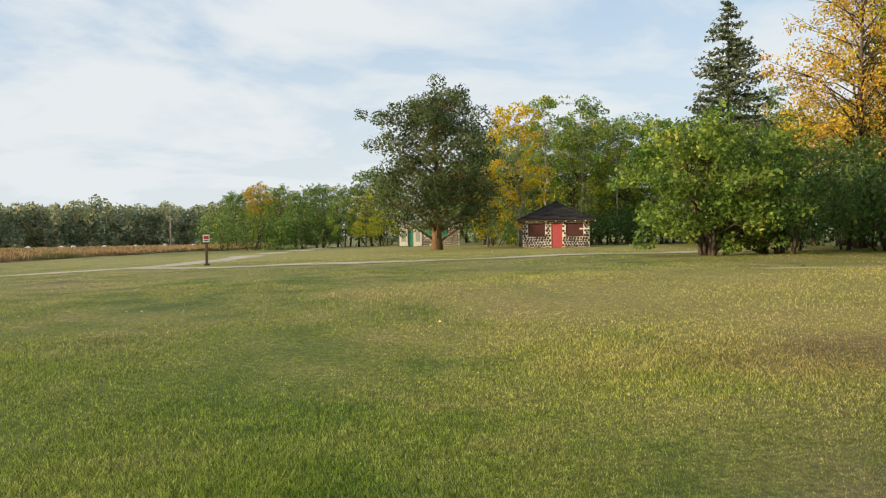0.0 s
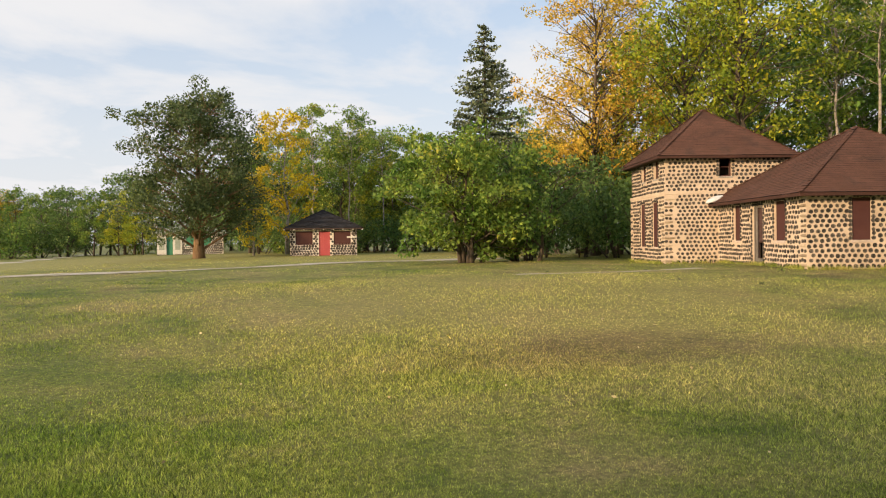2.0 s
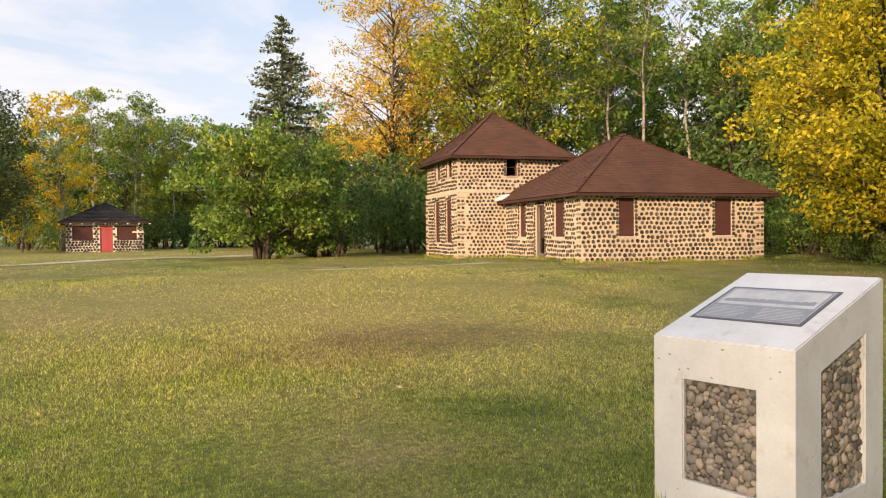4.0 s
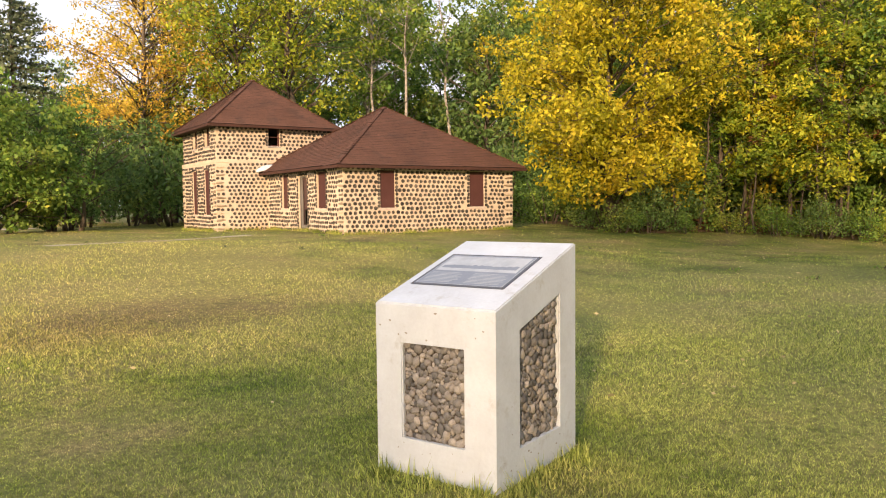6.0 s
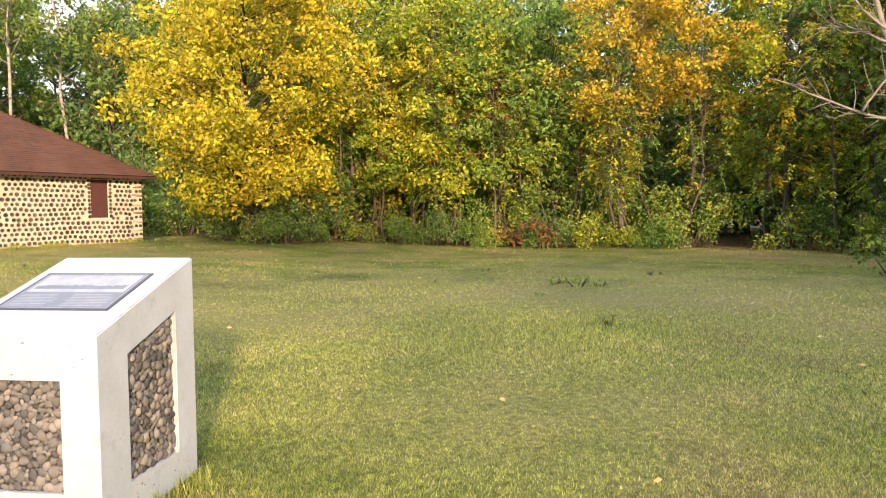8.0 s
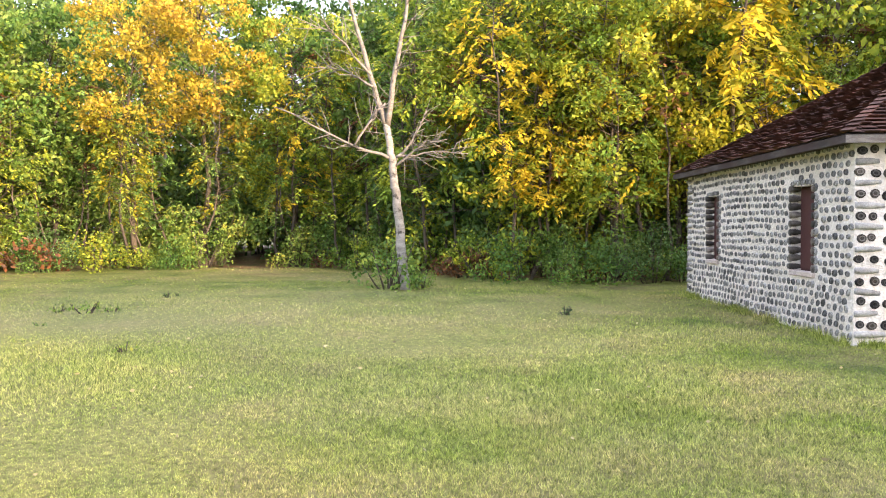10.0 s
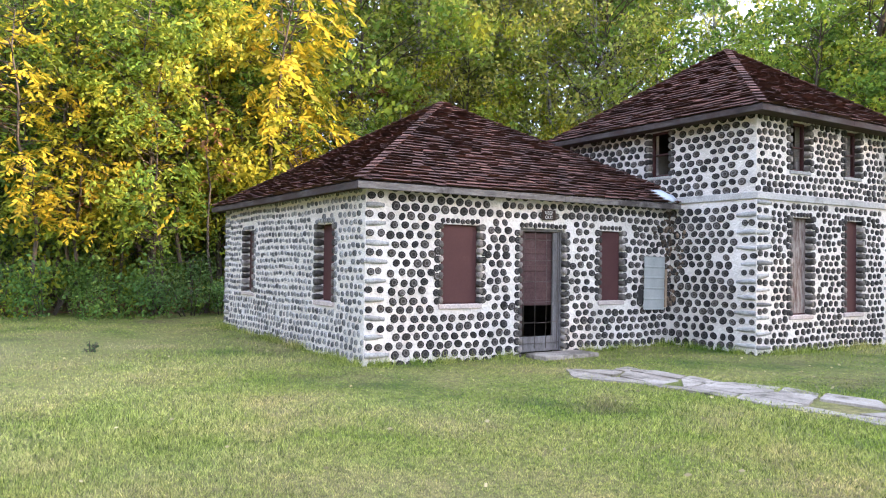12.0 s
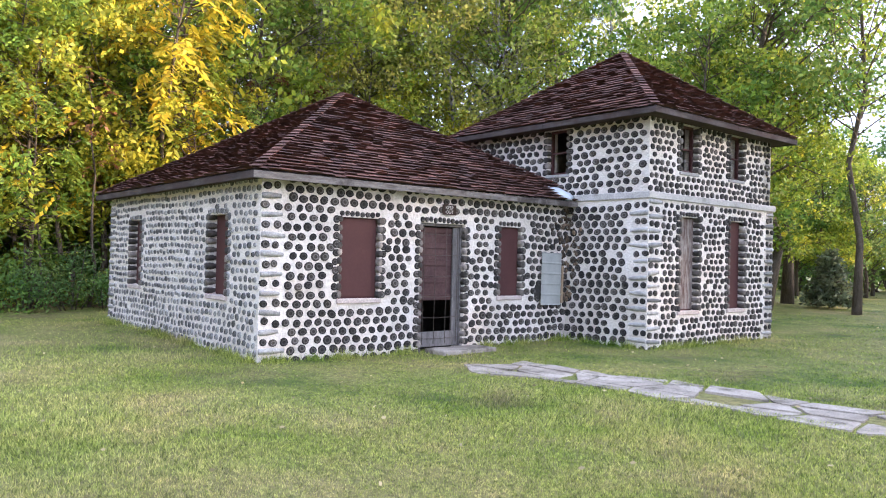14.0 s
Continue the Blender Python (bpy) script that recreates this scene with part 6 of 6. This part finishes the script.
def far_woods():
    """The distant wood beyond the field: one mass of leaf clumps with an uneven top."""
    rng = np.random.default_rng(9)
    cents, rads = [], []
    for b in np.arange(-60, -8, 0.32):
        for lay in range(3):
            d = 195 + 9 * lay + rng.uniform(-4, 4)
            x, y = at(b + rng.uniform(-0.2, 0.2), d)
            top = (7.6 + 1.6 * noise.noise(Vector((b * 0.35, lay, 0))) + 1.0 * noise.noise(Vector((b * 1.3, lay, 5)))) * 1.25
            z = 0.6
            while z < top:
                cents.append(np.array([x + rng.normal(0, 0.9), y + rng.normal(0, 0.9), z]))
                rads.append(rng.uniform(1.0, 1.9))
                z += rng.uniform(1.0, 1.8)
    p = clump_points(rng, cents, rads, 15, 0.9)
    tagged(part("far_woods", mesh_from("far_woods", *leaf_quads(rng, p, 0.85)), LEAF_FAR_HAZE), "distant mixed wood beyond the field, haze tinted into its leaves", "woods", kind="stuff")


woods()
far_woods()


# ---- single trees with a shape of their own ----
def dead_birch():
    tree = thing("dead_birch", "bare grey-white dead birch with forked bleached limbs", "tree", ground_pose(*at(108.1, 19.0)))
    r = Vector((math.cos(radians(-108)), math.sin(radians(-108)), 0))      # to the side
    f = Vector((math.sin(radians(108)), math.cos(radians(108)), 0))

    def p(a, z, k=0.0):
        return r * a + f * k + Vector((0, 0, z))

    rng = np.random.default_rng(4)

    def limb(name, pts, r0, r1, sides=7):
        bm = bmesh.new()
        fine = []
        for a, b in zip(pts, pts[1:]):
            for k in range(4):
                fine.append(a.lerp(b, k / 4) + Vector(rng.normal(0, 0.02, 3)) * (1 if len(fine) else 0))
        fine.append(pts[-1])
        n = len(fine) - 1
        tube(bm, fine, [r0 + (r1 - r0) * k / n for k in range(n + 1)], sides)
        part(name, bm, BARK_PALE if name == "trunk" else BARK_GREY, tree)
        for k in range(2, n) if name != "trunk" else ():
            a = fine[k]
            for _ in range(3):
                d = (fine[k] - fine[k - 1]).normalized() + Vector(rng.normal(0, 0.7, 3))
                e = a + d.normalized() * rng.uniform(0.3, 0.9)
                bm = bmesh.new()
                tube(bm, [a, (a + e) / 2 + Vector(rng.normal(0, 0.05, 3)), e], [0.012, 0.008, 0.004], 4)
                part("twig", bm, BARK_GREY, tree)

    limb("trunk", [p(0, -0.15), p(-0.10, 1.2), p(-0.22, 2.4), p(-0.30, 3.2), p(-0.44, 4.1)], 0.135, 0.085, 10)
    limb("limb", [p(-0.44, 4.05), p(-0.85, 5.4, 0.2), p(-1.28, 7.1, 0.3), p(-1.9, 9.3, 0.5)], 0.085, 0.02)
    limb("limb", [p(-0.42, 4.05), p(-0.20, 5.4, -0.2), p(0.10, 7.0, -0.2), p(0.16, 9.6, -0.1)], 0.08, 0.02)
    limb("limb", [p(-0.32, 3.25), p(-1.35, 3.6, -0.3), p(-3.05, 4.4, -0.8)], 0.045, 0.012)
    limb("limb", [p(-1.2, 3.55, -0.3), p(-0.8, 4.2, -0.3), p(-0.45, 4.6, -0.2)], 0.03, 0.012)
    limb("limb", [p(-0.25, 3.15), p(0.2, 3.7, 0.2), p(0.58, 4.5, 0.3)], 0.04, 0.012)
    limb("limb", [p(-0.25, 3.05), p(0.3, 3.5, -0.2), p(1.05, 3.7, -0.3)], 0.035, 0.010)
    limb("limb", [p(-0.2, 3.3), p(0.7, 3.45, 0.1), p(1.6, 3.4, 0.2)], 0.025, 0.008)
    limb("limb", [p(-0.7, 5.0), p(-1.5, 5.5, 0.3), p(-2.1, 5.6, 0.5)], 0.03, 0.008)
    limb("limb", [p(-0.8, 5.3), p(-1.6, 6.2, -0.3), p(-2.4, 6.5, -0.5)], 0.03, 0.008)


dead_birch()


def snag(b, d, tall, lean):
    """A broken dead trunk with a few stubs, standing in the woods' edge."""
    tree = thing("dead_tree", "leaning dead reddish-brown tree with broken stubs", "tree", ground_pose(*at(b, d)))
    rng = np.random.default_rng(int(b))
    r = Vector((math.cos(radians(-b)), math.sin(radians(-b)), 0))
    bm = bmesh.new()
    pts = [r * (lean * (k / 8) ** 1.2) + Vector((rng.normal(0, 0.04), rng.normal(0, 0.04), tall * k / 8 - 0.1)) for k in range(9)]
    tube(bm, pts, [0.15 - 0.011 * k + rng.normal(0, 0.008) for k in range(9)], 8)
    part("trunk", bm, BARK_WARM, tree)
    for k in (3, 4, 4, 5, 5, 6, 6, 7, 7, 7):
        bm = bmesh.new()
        e = pts[k] + Vector(rng.normal(0, 0.7, 3)) + r * 0.4
        tube(bm, [pts[k], (pts[k] + e) / 2 + Vector(rng.normal(0, 0.06, 3)), e], [0.05, 0.03, 0.012], 5)
        part("stub", bm, BARK_WARM, tree)


plant(BUSHES["rust"], *at(82.9, 32.2), 0.4, 1.5)
plant(BUSHES["rust"], *at(112.5, 23.8), 0.4, 1.1)
snag(70.6, 35.5, 11.0, 1.5)

tall_trunk = make_tree("elm_tree", "tall elm with long bare trunk at the clearing", LEAF_GREEN, BARK, 17.0, 0.38, 4.8, 0.13, 51, 0.20, 85, 52, "round", airy=0.35)
plant(tall_trunk, *at(180.2, 30), 0.7)
young_spruce = make_spruce("spruce_tree", "young dark spruce by the clearing", 3.6, 1.5, 52, 0.10, 9)
plant(young_spruce, *at(178.6, 33.5), 0.0, 0.66)
for b_, d_, s_ in ((46.5, 44, 1.0), (44.0, 45, 0.95), (10.0, 70, 0.68), (12.5, 71, 0.66)):
    plant(KINDS["thin"], *at(b_, d_), b_, s_)


# ---- the small buildings across the lawn ----
def cottage_walls(house, rng, w, d, h, openings, radius, spacing, mat):
    """Four mortar walls with log ends on the front and the two sides; front on -y."""
    frames = ((Matrix.Translation((-w / 2, -d / 2, 0)), w, openings), (Matrix.Translation((w / 2, -d / 2, 0)) @ Matrix.Rotation(math.pi / 2, 4, "Z"), d, []),
              (Matrix.Translation((w / 2, d / 2, 0)) @ Matrix.Rotation(math.pi, 4, "Z"), w, []), (Matrix.Translation((-w / 2, d / 2, 0)) @ Matrix.Rotation(-math.pi / 2, 4, "Z"), d, []))
    for m, length, holes in frames:
        log_wall(house, rng, m, length, -0.1, h, holes, None, step=(spacing, spacing * 0.9), size=(radius, radius), corner=(False, False), jambs=False)
    return frames[0][0]


def pavilion():
    x, y = at(8.0, 61)
    rng = np.random.default_rng(61)
    w, d, h = 5.0, 4.6, 2.05
    hut = thing("log_end_hut", "small log-end hut with red door and black hipped roof", "hut", ground_pose(x, y, radians(-8.0)))
    door = (2.15, 2.98, -1.1, 1.85)
    wins = [(0.40, 1.70, 0.85, 1.85), (3.25, 4.55, 0.85, 1.85)]
    fm = cottage_walls(hut, rng, w, d, h, [wins[0], door, wins[1]], 0.098, 0.205, MORTAR)
    dr = part("door", box_mesh(door[0] + 0.06, door[1] - 0.06, 0.06, 0.10, 0.0, 1.80, 0.004), RED_DOOR, hut, "red painted plank door")
    dr.matrix_local = fm
    for a, b in ((door[0], door[0] + 0.058), (door[1] - 0.058, door[1])):
        part("door_frame", box_mesh(a, b, 0.03, 0.12, 0.0, 1.85, 0.004), RED_DOOR, dr)
    for k in range(1, 4):
        xx = door[0] + 0.06 + k * 0.178
        part("plank_joint", box_mesh(xx, xx + 0.012, 0.052, 0.062, 0.04, 1.76), SIGN_RED, dr)
    for h_ in wins:
        sh = part("shutter", box_mesh(h_[0] + 0.02, h_[1] - 0.02, 0.05, 0.08, h_[2] + 0.02, h_[3] - 0.02, 0.004), BOARD_BROWN, hut, "dark brown board over the window")
        sh.matrix_local = fm
        part("sill", box_mesh(h_[0] - 0.05, h_[1] + 0.05, -0.03, 0.05, h_[2] - 0.05, h_[2] + 0.01, 0.008), BOARD_BROWN, sh)
    o = 0.45
    c = [(-w / 2 - o, -d / 2 - o, h + 0.02), (w / 2 + o, -d / 2 - o, h + 0.02), (w / 2 + o, d / 2 + o, h + 0.02), (-w / 2 - o, d / 2 + o, h + 0.02)]
    roof(hut, rng, c, (0, 0, 3.52), SHINGLE_BLACK, SOFFIT, None, 0.22, 0.35, 0.10)
    for k in range(9):
        xx = -w / 2 - 0.4 + k * (w + 0.8) / 8
        part("rafter_end", box_mesh(xx - 0.04, xx + 0.04, -d / 2 - o - 0.03, -d / 2 - 0.02, h - 0.13, h - 0.05), SIGN_WHITE, hut)
    board = part("direction_board", box_mesh(4.25, 5.0, -0.05, -0.03, 1.32, 1.44, 0.003), SIGN_WHITE, hut, "narrow white arrow board on the wall")
    board.matrix_local = fm


def green_cottage():
    x, y = at(-1.3, 86)
    rng = np.random.default_rng(62)
    w, d, h = 6.5, 5.0, 2.30
    hut = thing("log_end_cottage", "pale cottage with green shutters and pale green roof", "cottage", ground_pose(x, y, radians(3.0)))
    wins = [(2.8, 3.6, 0.9, 2.0), (4.5, 5.3, 0.9, 2.0)]
    door = (0.9, 1.5, -1.1, 2.0)
    fm = cottage_walls(hut, rng, w, d, h, [door] + wins, 0.095, 0.21, MORTAR)
    for h_ in wins:
        part("shutter", box_mesh(h_[0] + 0.02, h_[1] - 0.02, 0.03, 0.06, h_[2] + 0.02, h_[3] - 0.02, 0.004), GREEN_PAINT, hut, "green painted window shutter").matrix_local = fm
    for a, b in ((-0.02, 0.86), (1.54, 2.4)):
        lf = part("door_leaf", box_mesh(a, b, -0.06, -0.02, 0.05, 2.15, 0.01), SIGN_WHITE, hut, "white plank door leaf with pale green field")
        lf.matrix_local = fm
        part("door_field", box_mesh(a + 0.18, b - 0.18, -0.072, -0.06, 0.5, 1.9, 0.003), SHINGLE_GREEN, lf)
    part("door", box_mesh(door[0] + 0.02, door[1] - 0.02, 0.08, 0.12, 0.0, 1.98, 0.004), GREEN_PAINT, hut).matrix_local = fm
    o = 0.45
    c = [(-w / 2 - o, -d / 2 - o, h + 0.02), (w / 2 + o, -d / 2 - o, h + 0.02), (w / 2 + o, d / 2 + o, h + 0.02), (-w / 2 - o, d / 2 + o, h + 0.02)]
    roof(hut, rng, c, (0, 0, 3.35), SHINGLE_GREEN, SHINGLE_GREEN, None, 0.25, 0.5, 0.14)


pavilion()
green_cottage()


def sign_post():
    x, y = at(-17.5, 41.0)
    post = thing("sign_post", "dark wooden post with small white and red sign", "sign post", ground_pose(x, y, radians(17)))
    part("post", box_mesh(-0.07, 0.07, -0.06, 0.06, -0.2, 1.50, 0.012), BARK, post)
    part("sign_plate", box_mesh(-0.17, 0.15, -0.085, -0.062, 1.18, 1.56, 0.004), SIGN_WHITE, post, "white sign with a red field")
    part("sign_field", box_mesh(-0.13, 0.11, -0.092, -0.086, 1.34, 1.50), SIGN_RED, post)
    part("mark_bar", box_mesh(-0.12, 0.10, -0.092, -0.086, 1.24, 1.28), BARK, post)
    part("foot", box_mesh(-0.13, 0.15, -0.12, 0.12, -0.1, 0.10, 0.03), BARK, post)


sign_post()


def far_marks():
    """A pole and small white markers along the far edge of the field."""
    x, y = at(-19.7, 186)
    pole = thing("utility_pole", "slender pale pole at the far edge of the field", "pole", ground_pose(x, y))
    bm = bmesh.new()
    tube(bm, [(0, 0, -0.3), (0.02, 0, 3.5), (0, 0, 7.2)], [0.20, 0.17, 0.13], 8)
    part("shaft", bm, BARK_PALE, pole)
    part("cross_arm", box_mesh(-0.7, 0.7, -0.06, 0.06, 6.6, 6.75, 0.01), GREY_WOOD, pole)
    bm = bmesh.new()
    bmesh.ops.create_icosphere(bm, subdivisions=2, radius=1.0)
    for v in bm.verts:
        v.co = Vector((v.co.x * 0.55, v.co.y * 0.35, max(v.co.z, -0.3) * 0.5 + 0.1)) * (1 + 0.12 * noise.noise(v.co * 2))
    me = bpy.data.meshes.new("marker_stone")
    bm.to_mesh(me)
    bm.free()
    for b in (-28.6, -26.6, -25.9, -24.0, -22.0, -20.1, -18.2):
        m = part("marker_stone", me, SIGN_WHITE)
        tagged(m, "small white-painted stone at the field edge", "stone", "white stones along the field")
        m.matrix_world = ground_pose(*at(b, 180), 0.5, 1.2)


far_marks()


# ---- tracks, field, woodland floor ----
def ribbon(name, label, category, pts, width, mat, lift=0.012, ragged=0.18, kind="structure"):
    """A strip of ground laid along a line of places."""
    rng = np.random.default_rng(len(pts) * 7 + int(width * 10))
    fine = []
    for (ax, ay), (bx, by) in zip(pts, pts[1:]):
        n = max(2, int(math.hypot(bx - ax, by - ay) / 0.7))
        fine += [(ax + (bx - ax) * k / n, ay + (by - ay) * k / n) for k in range(n)]
    fine.append(pts[-1])
    fine = np.array(fine)
    for _ in range(6):
        fine[1:-1] = (fine[:-2] + fine[1:-1] * 2 + fine[2:]) / 4
    d = np.gradient(fine, axis=0)
    d /= np.linalg.norm(d, axis=1)[:, None]
    s = np.stack([-d[:, 1], d[:, 0]], -1)
    n = len(fine)
    cols = []
    for q in (-0.5, -0.17, 0.17, 0.5):
        w = width * q * (1 + ragged * rng.normal(0, 1, n) * (abs(q) == 0.5))
        p = fine + s * w[:, None]
        cols.append(np.c_[p, height(p[:, 0], p[:, 1]) + lift])
    v = np.concatenate(cols)
    f = []
    for c in range(3):
        k = np.arange(n - 1)
        f.append(np.stack([c * n + k, c * n + k + 1, (c + 1) * n + k + 1, (c + 1) * n + k], -1))
    tagged(part(name, mesh_from(name, v, np.concatenate(f)), mat), label, category, kind=kind)


ribbon("gravel_track", "pale gravel track across the lawn", "track", [at(-48, 45), at(-30.1, 39.7), at(-24.3, 40.5), at(-17.4, 49.5), at(-13.3, 73), at(-9.2, 104), at(-7.5, 140)], 2.6, GRAVEL)
ribbon("gravel_track", "narrow pale gravel track towards the hut", "track", [at(-22.5, 41.2), at(-14, 35.5), at(-4.2, 32.5), at(8.4, 36), at(17.9, 41), at(25, 44)], 1.7, GRAVEL, 0.02)
ribbon("gravel_path", "faint pale path before the far house", "path", [(8.0, 20.4), (11.0, 20.9), (15.0, 21.6)], 0.45, GRAVEL, 0.012, 0.3)
ribbon("woodland_path", "leaf-strewn path into the woods", "path", [at(97.3, 29.6), at(97.4, 33), at(97.0, 48)], 2.2, LITTER, 0.016)


def sector(name, label, category, inner, outer, mat, lift):
    """Ground cover between two lines given as (bearing, distance)."""
    b = np.array([p[0] for p in inner], float)
    bb = np.arange(b[0], b[-1] + 0.01, 1.0)
    d0 = np.interp(bb, b, [p[1] for p in inner]) + 0.5 * np.sin(bb * 2.1) + 0.4 * np.sin(bb * 5.3)
    d1 = np.interp(bb, [p[0] for p in outer], [p[1] for p in outer])
    m = 14
    v, f = [], []
    for k in range(m):
        d = d0 + (d1 - d0) * (k / (m - 1)) ** 1.5
        x, y = np.sin(np.radians(bb)) * d, np.cos(np.radians(bb)) * d
        v.append(np.c_[x, y, height(x, y) + lift])
    n = len(bb)
    i = np.arange(n - 1)
    for k in range(m - 1):
        f.append(np.stack([k * n + i, k * n + i + 1, (k + 1) * n + i + 1, (k + 1) * n + i], -1))
    tagged(part(name, mesh_from(name, np.concatenate(v), np.concatenate(f)), mat), label, category, kind="structure")


sector("meadow", "dry tan meadow beyond the lawn", "meadow", [(-60, 66), (-30.2, 68), (-22.4, 90), (-14, 125)], [(-60, 330), (-14, 200)], MEADOW, 0.05)
sector("woodland_floor", "brown leaf litter and low growth under the trees", "woodland floor", [(b, d + 0.3) for b, d in zip(EDGE_B[1:-2], EDGE_D[1:-2])], [(40, 75), (190, 75)], LITTER, 0.03)


def meadow_grass():
    rng = np.random.default_rng(15)
    n = 60000
    b = rng.uniform(-40, -13, n)
    near = np.interp(b, [-40, -30.2, -22.4, -14], [67, 69, 91, 126])
    d = near + (190 - near) * rng.uniform(0, 1, n) ** 1.6
    x, y = np.sin(np.radians(b)) * d, np.cos(np.radians(b)) * d
    v, f = blades(rng, x, y, 0.55, 0.16, 0.5)
    tagged(part("meadow_grass", mesh_from("meadow_grass", v, f), MEADOW), "tall dry tan meadow grass", "grass", kind="stuff")


meadow_grass()


# ---- small growth and fallen leaves on the lawn ----
weed = make_bush("weed", "small dark leafy weed standing in the lawn", LEAF_OAK, 0.5, 0.42, 71, 0.085, 420, 9, 5)
tagged(weed, category="weed", group="weeds in the lawn")
weed_pale = make_bush("weed", "small light green seedling in the lawn", LEAF_GREEN, 0.6, 0.36, 72, 0.085, 330, 8, 5)
tagged(weed_pale, category="weed", group="weeds in the lawn")
rng_w = np.random.default_rng(73)
for b_, d_, s_ in ((120.1, 13.9, 1.0), (119.6, 13.0, 0.4), (112, 16, 0.5), (106, 16.5, 0.45), (114, 18, 0.4), (91.1, 18.6, 1.3), (91.8, 18.9, 0.9), (29, 22, 0.7), (33, 19.5, 0.8), (36, 20.5, 0.7), (38.5, 19, 0.9),
                   (42, 21, 0.8), (44, 18.5, 0.6), (47, 20, 0.8), (24, 24, 0.8), (21, 26, 0.7), (31, 25, 0.8), (35, 23.5, 0.6), (52, 19, 0.7), (56, 20, 0.9), (60, 22, 0.8)):
    plant(weed, *at(b_, d_), rng_w.uniform(0, 6.28), s_ * 0.62)
for b_, d_, s_ in ((85.9, 15.9, 1.6), (84.2, 16.4, 1.2), (87.5, 16.0, 1.0), (88.3, 10.5, 1.1), (82, 12, 0.6), (79, 20, 1.0), (83, 14, 0.7), (70, 18, 0.9), (75, 17, 0.8), (95, 17, 0.6), (40, 24.5, 0.9)):
    plant(weed_pale, *at(b_, d_), rng_w.uniform(0, 6.28), s_ * 0.6)
stump_growth = make_bush("bush", "scrubby growth round the dead birch", LEAF_GREEN, 1.5, 1.9, 74, 0.13, 170, 12, 9)
plant(stump_growth, *at(106.9, 19.2), 0.0)
plant(stump_growth, *at(109.3, 19.6), 2.0, 0.55)


def fallen_leaves():
    rng = np.random.default_rng(16)
    x, y = fan(rng, 900, 2.5, 24, 60, 195)
    x2, y2 = fan(rng, 180, 2.5, 20, -30, 60)
    x, y = np.r_[x, x2], np.r_[y, y2]
    c = np.stack([x, y, height(x, y) + 0.045], -1)
    v, f = leaf_quads(rng, c, 0.055, 0.85)
    tagged(part("fallen_leaves", mesh_from("fallen_leaves", v, f), LEAF_FALLEN), "scattered fallen dry tan leaves", "leaves", kind="stuff")


fallen_leaves()
build_grass()
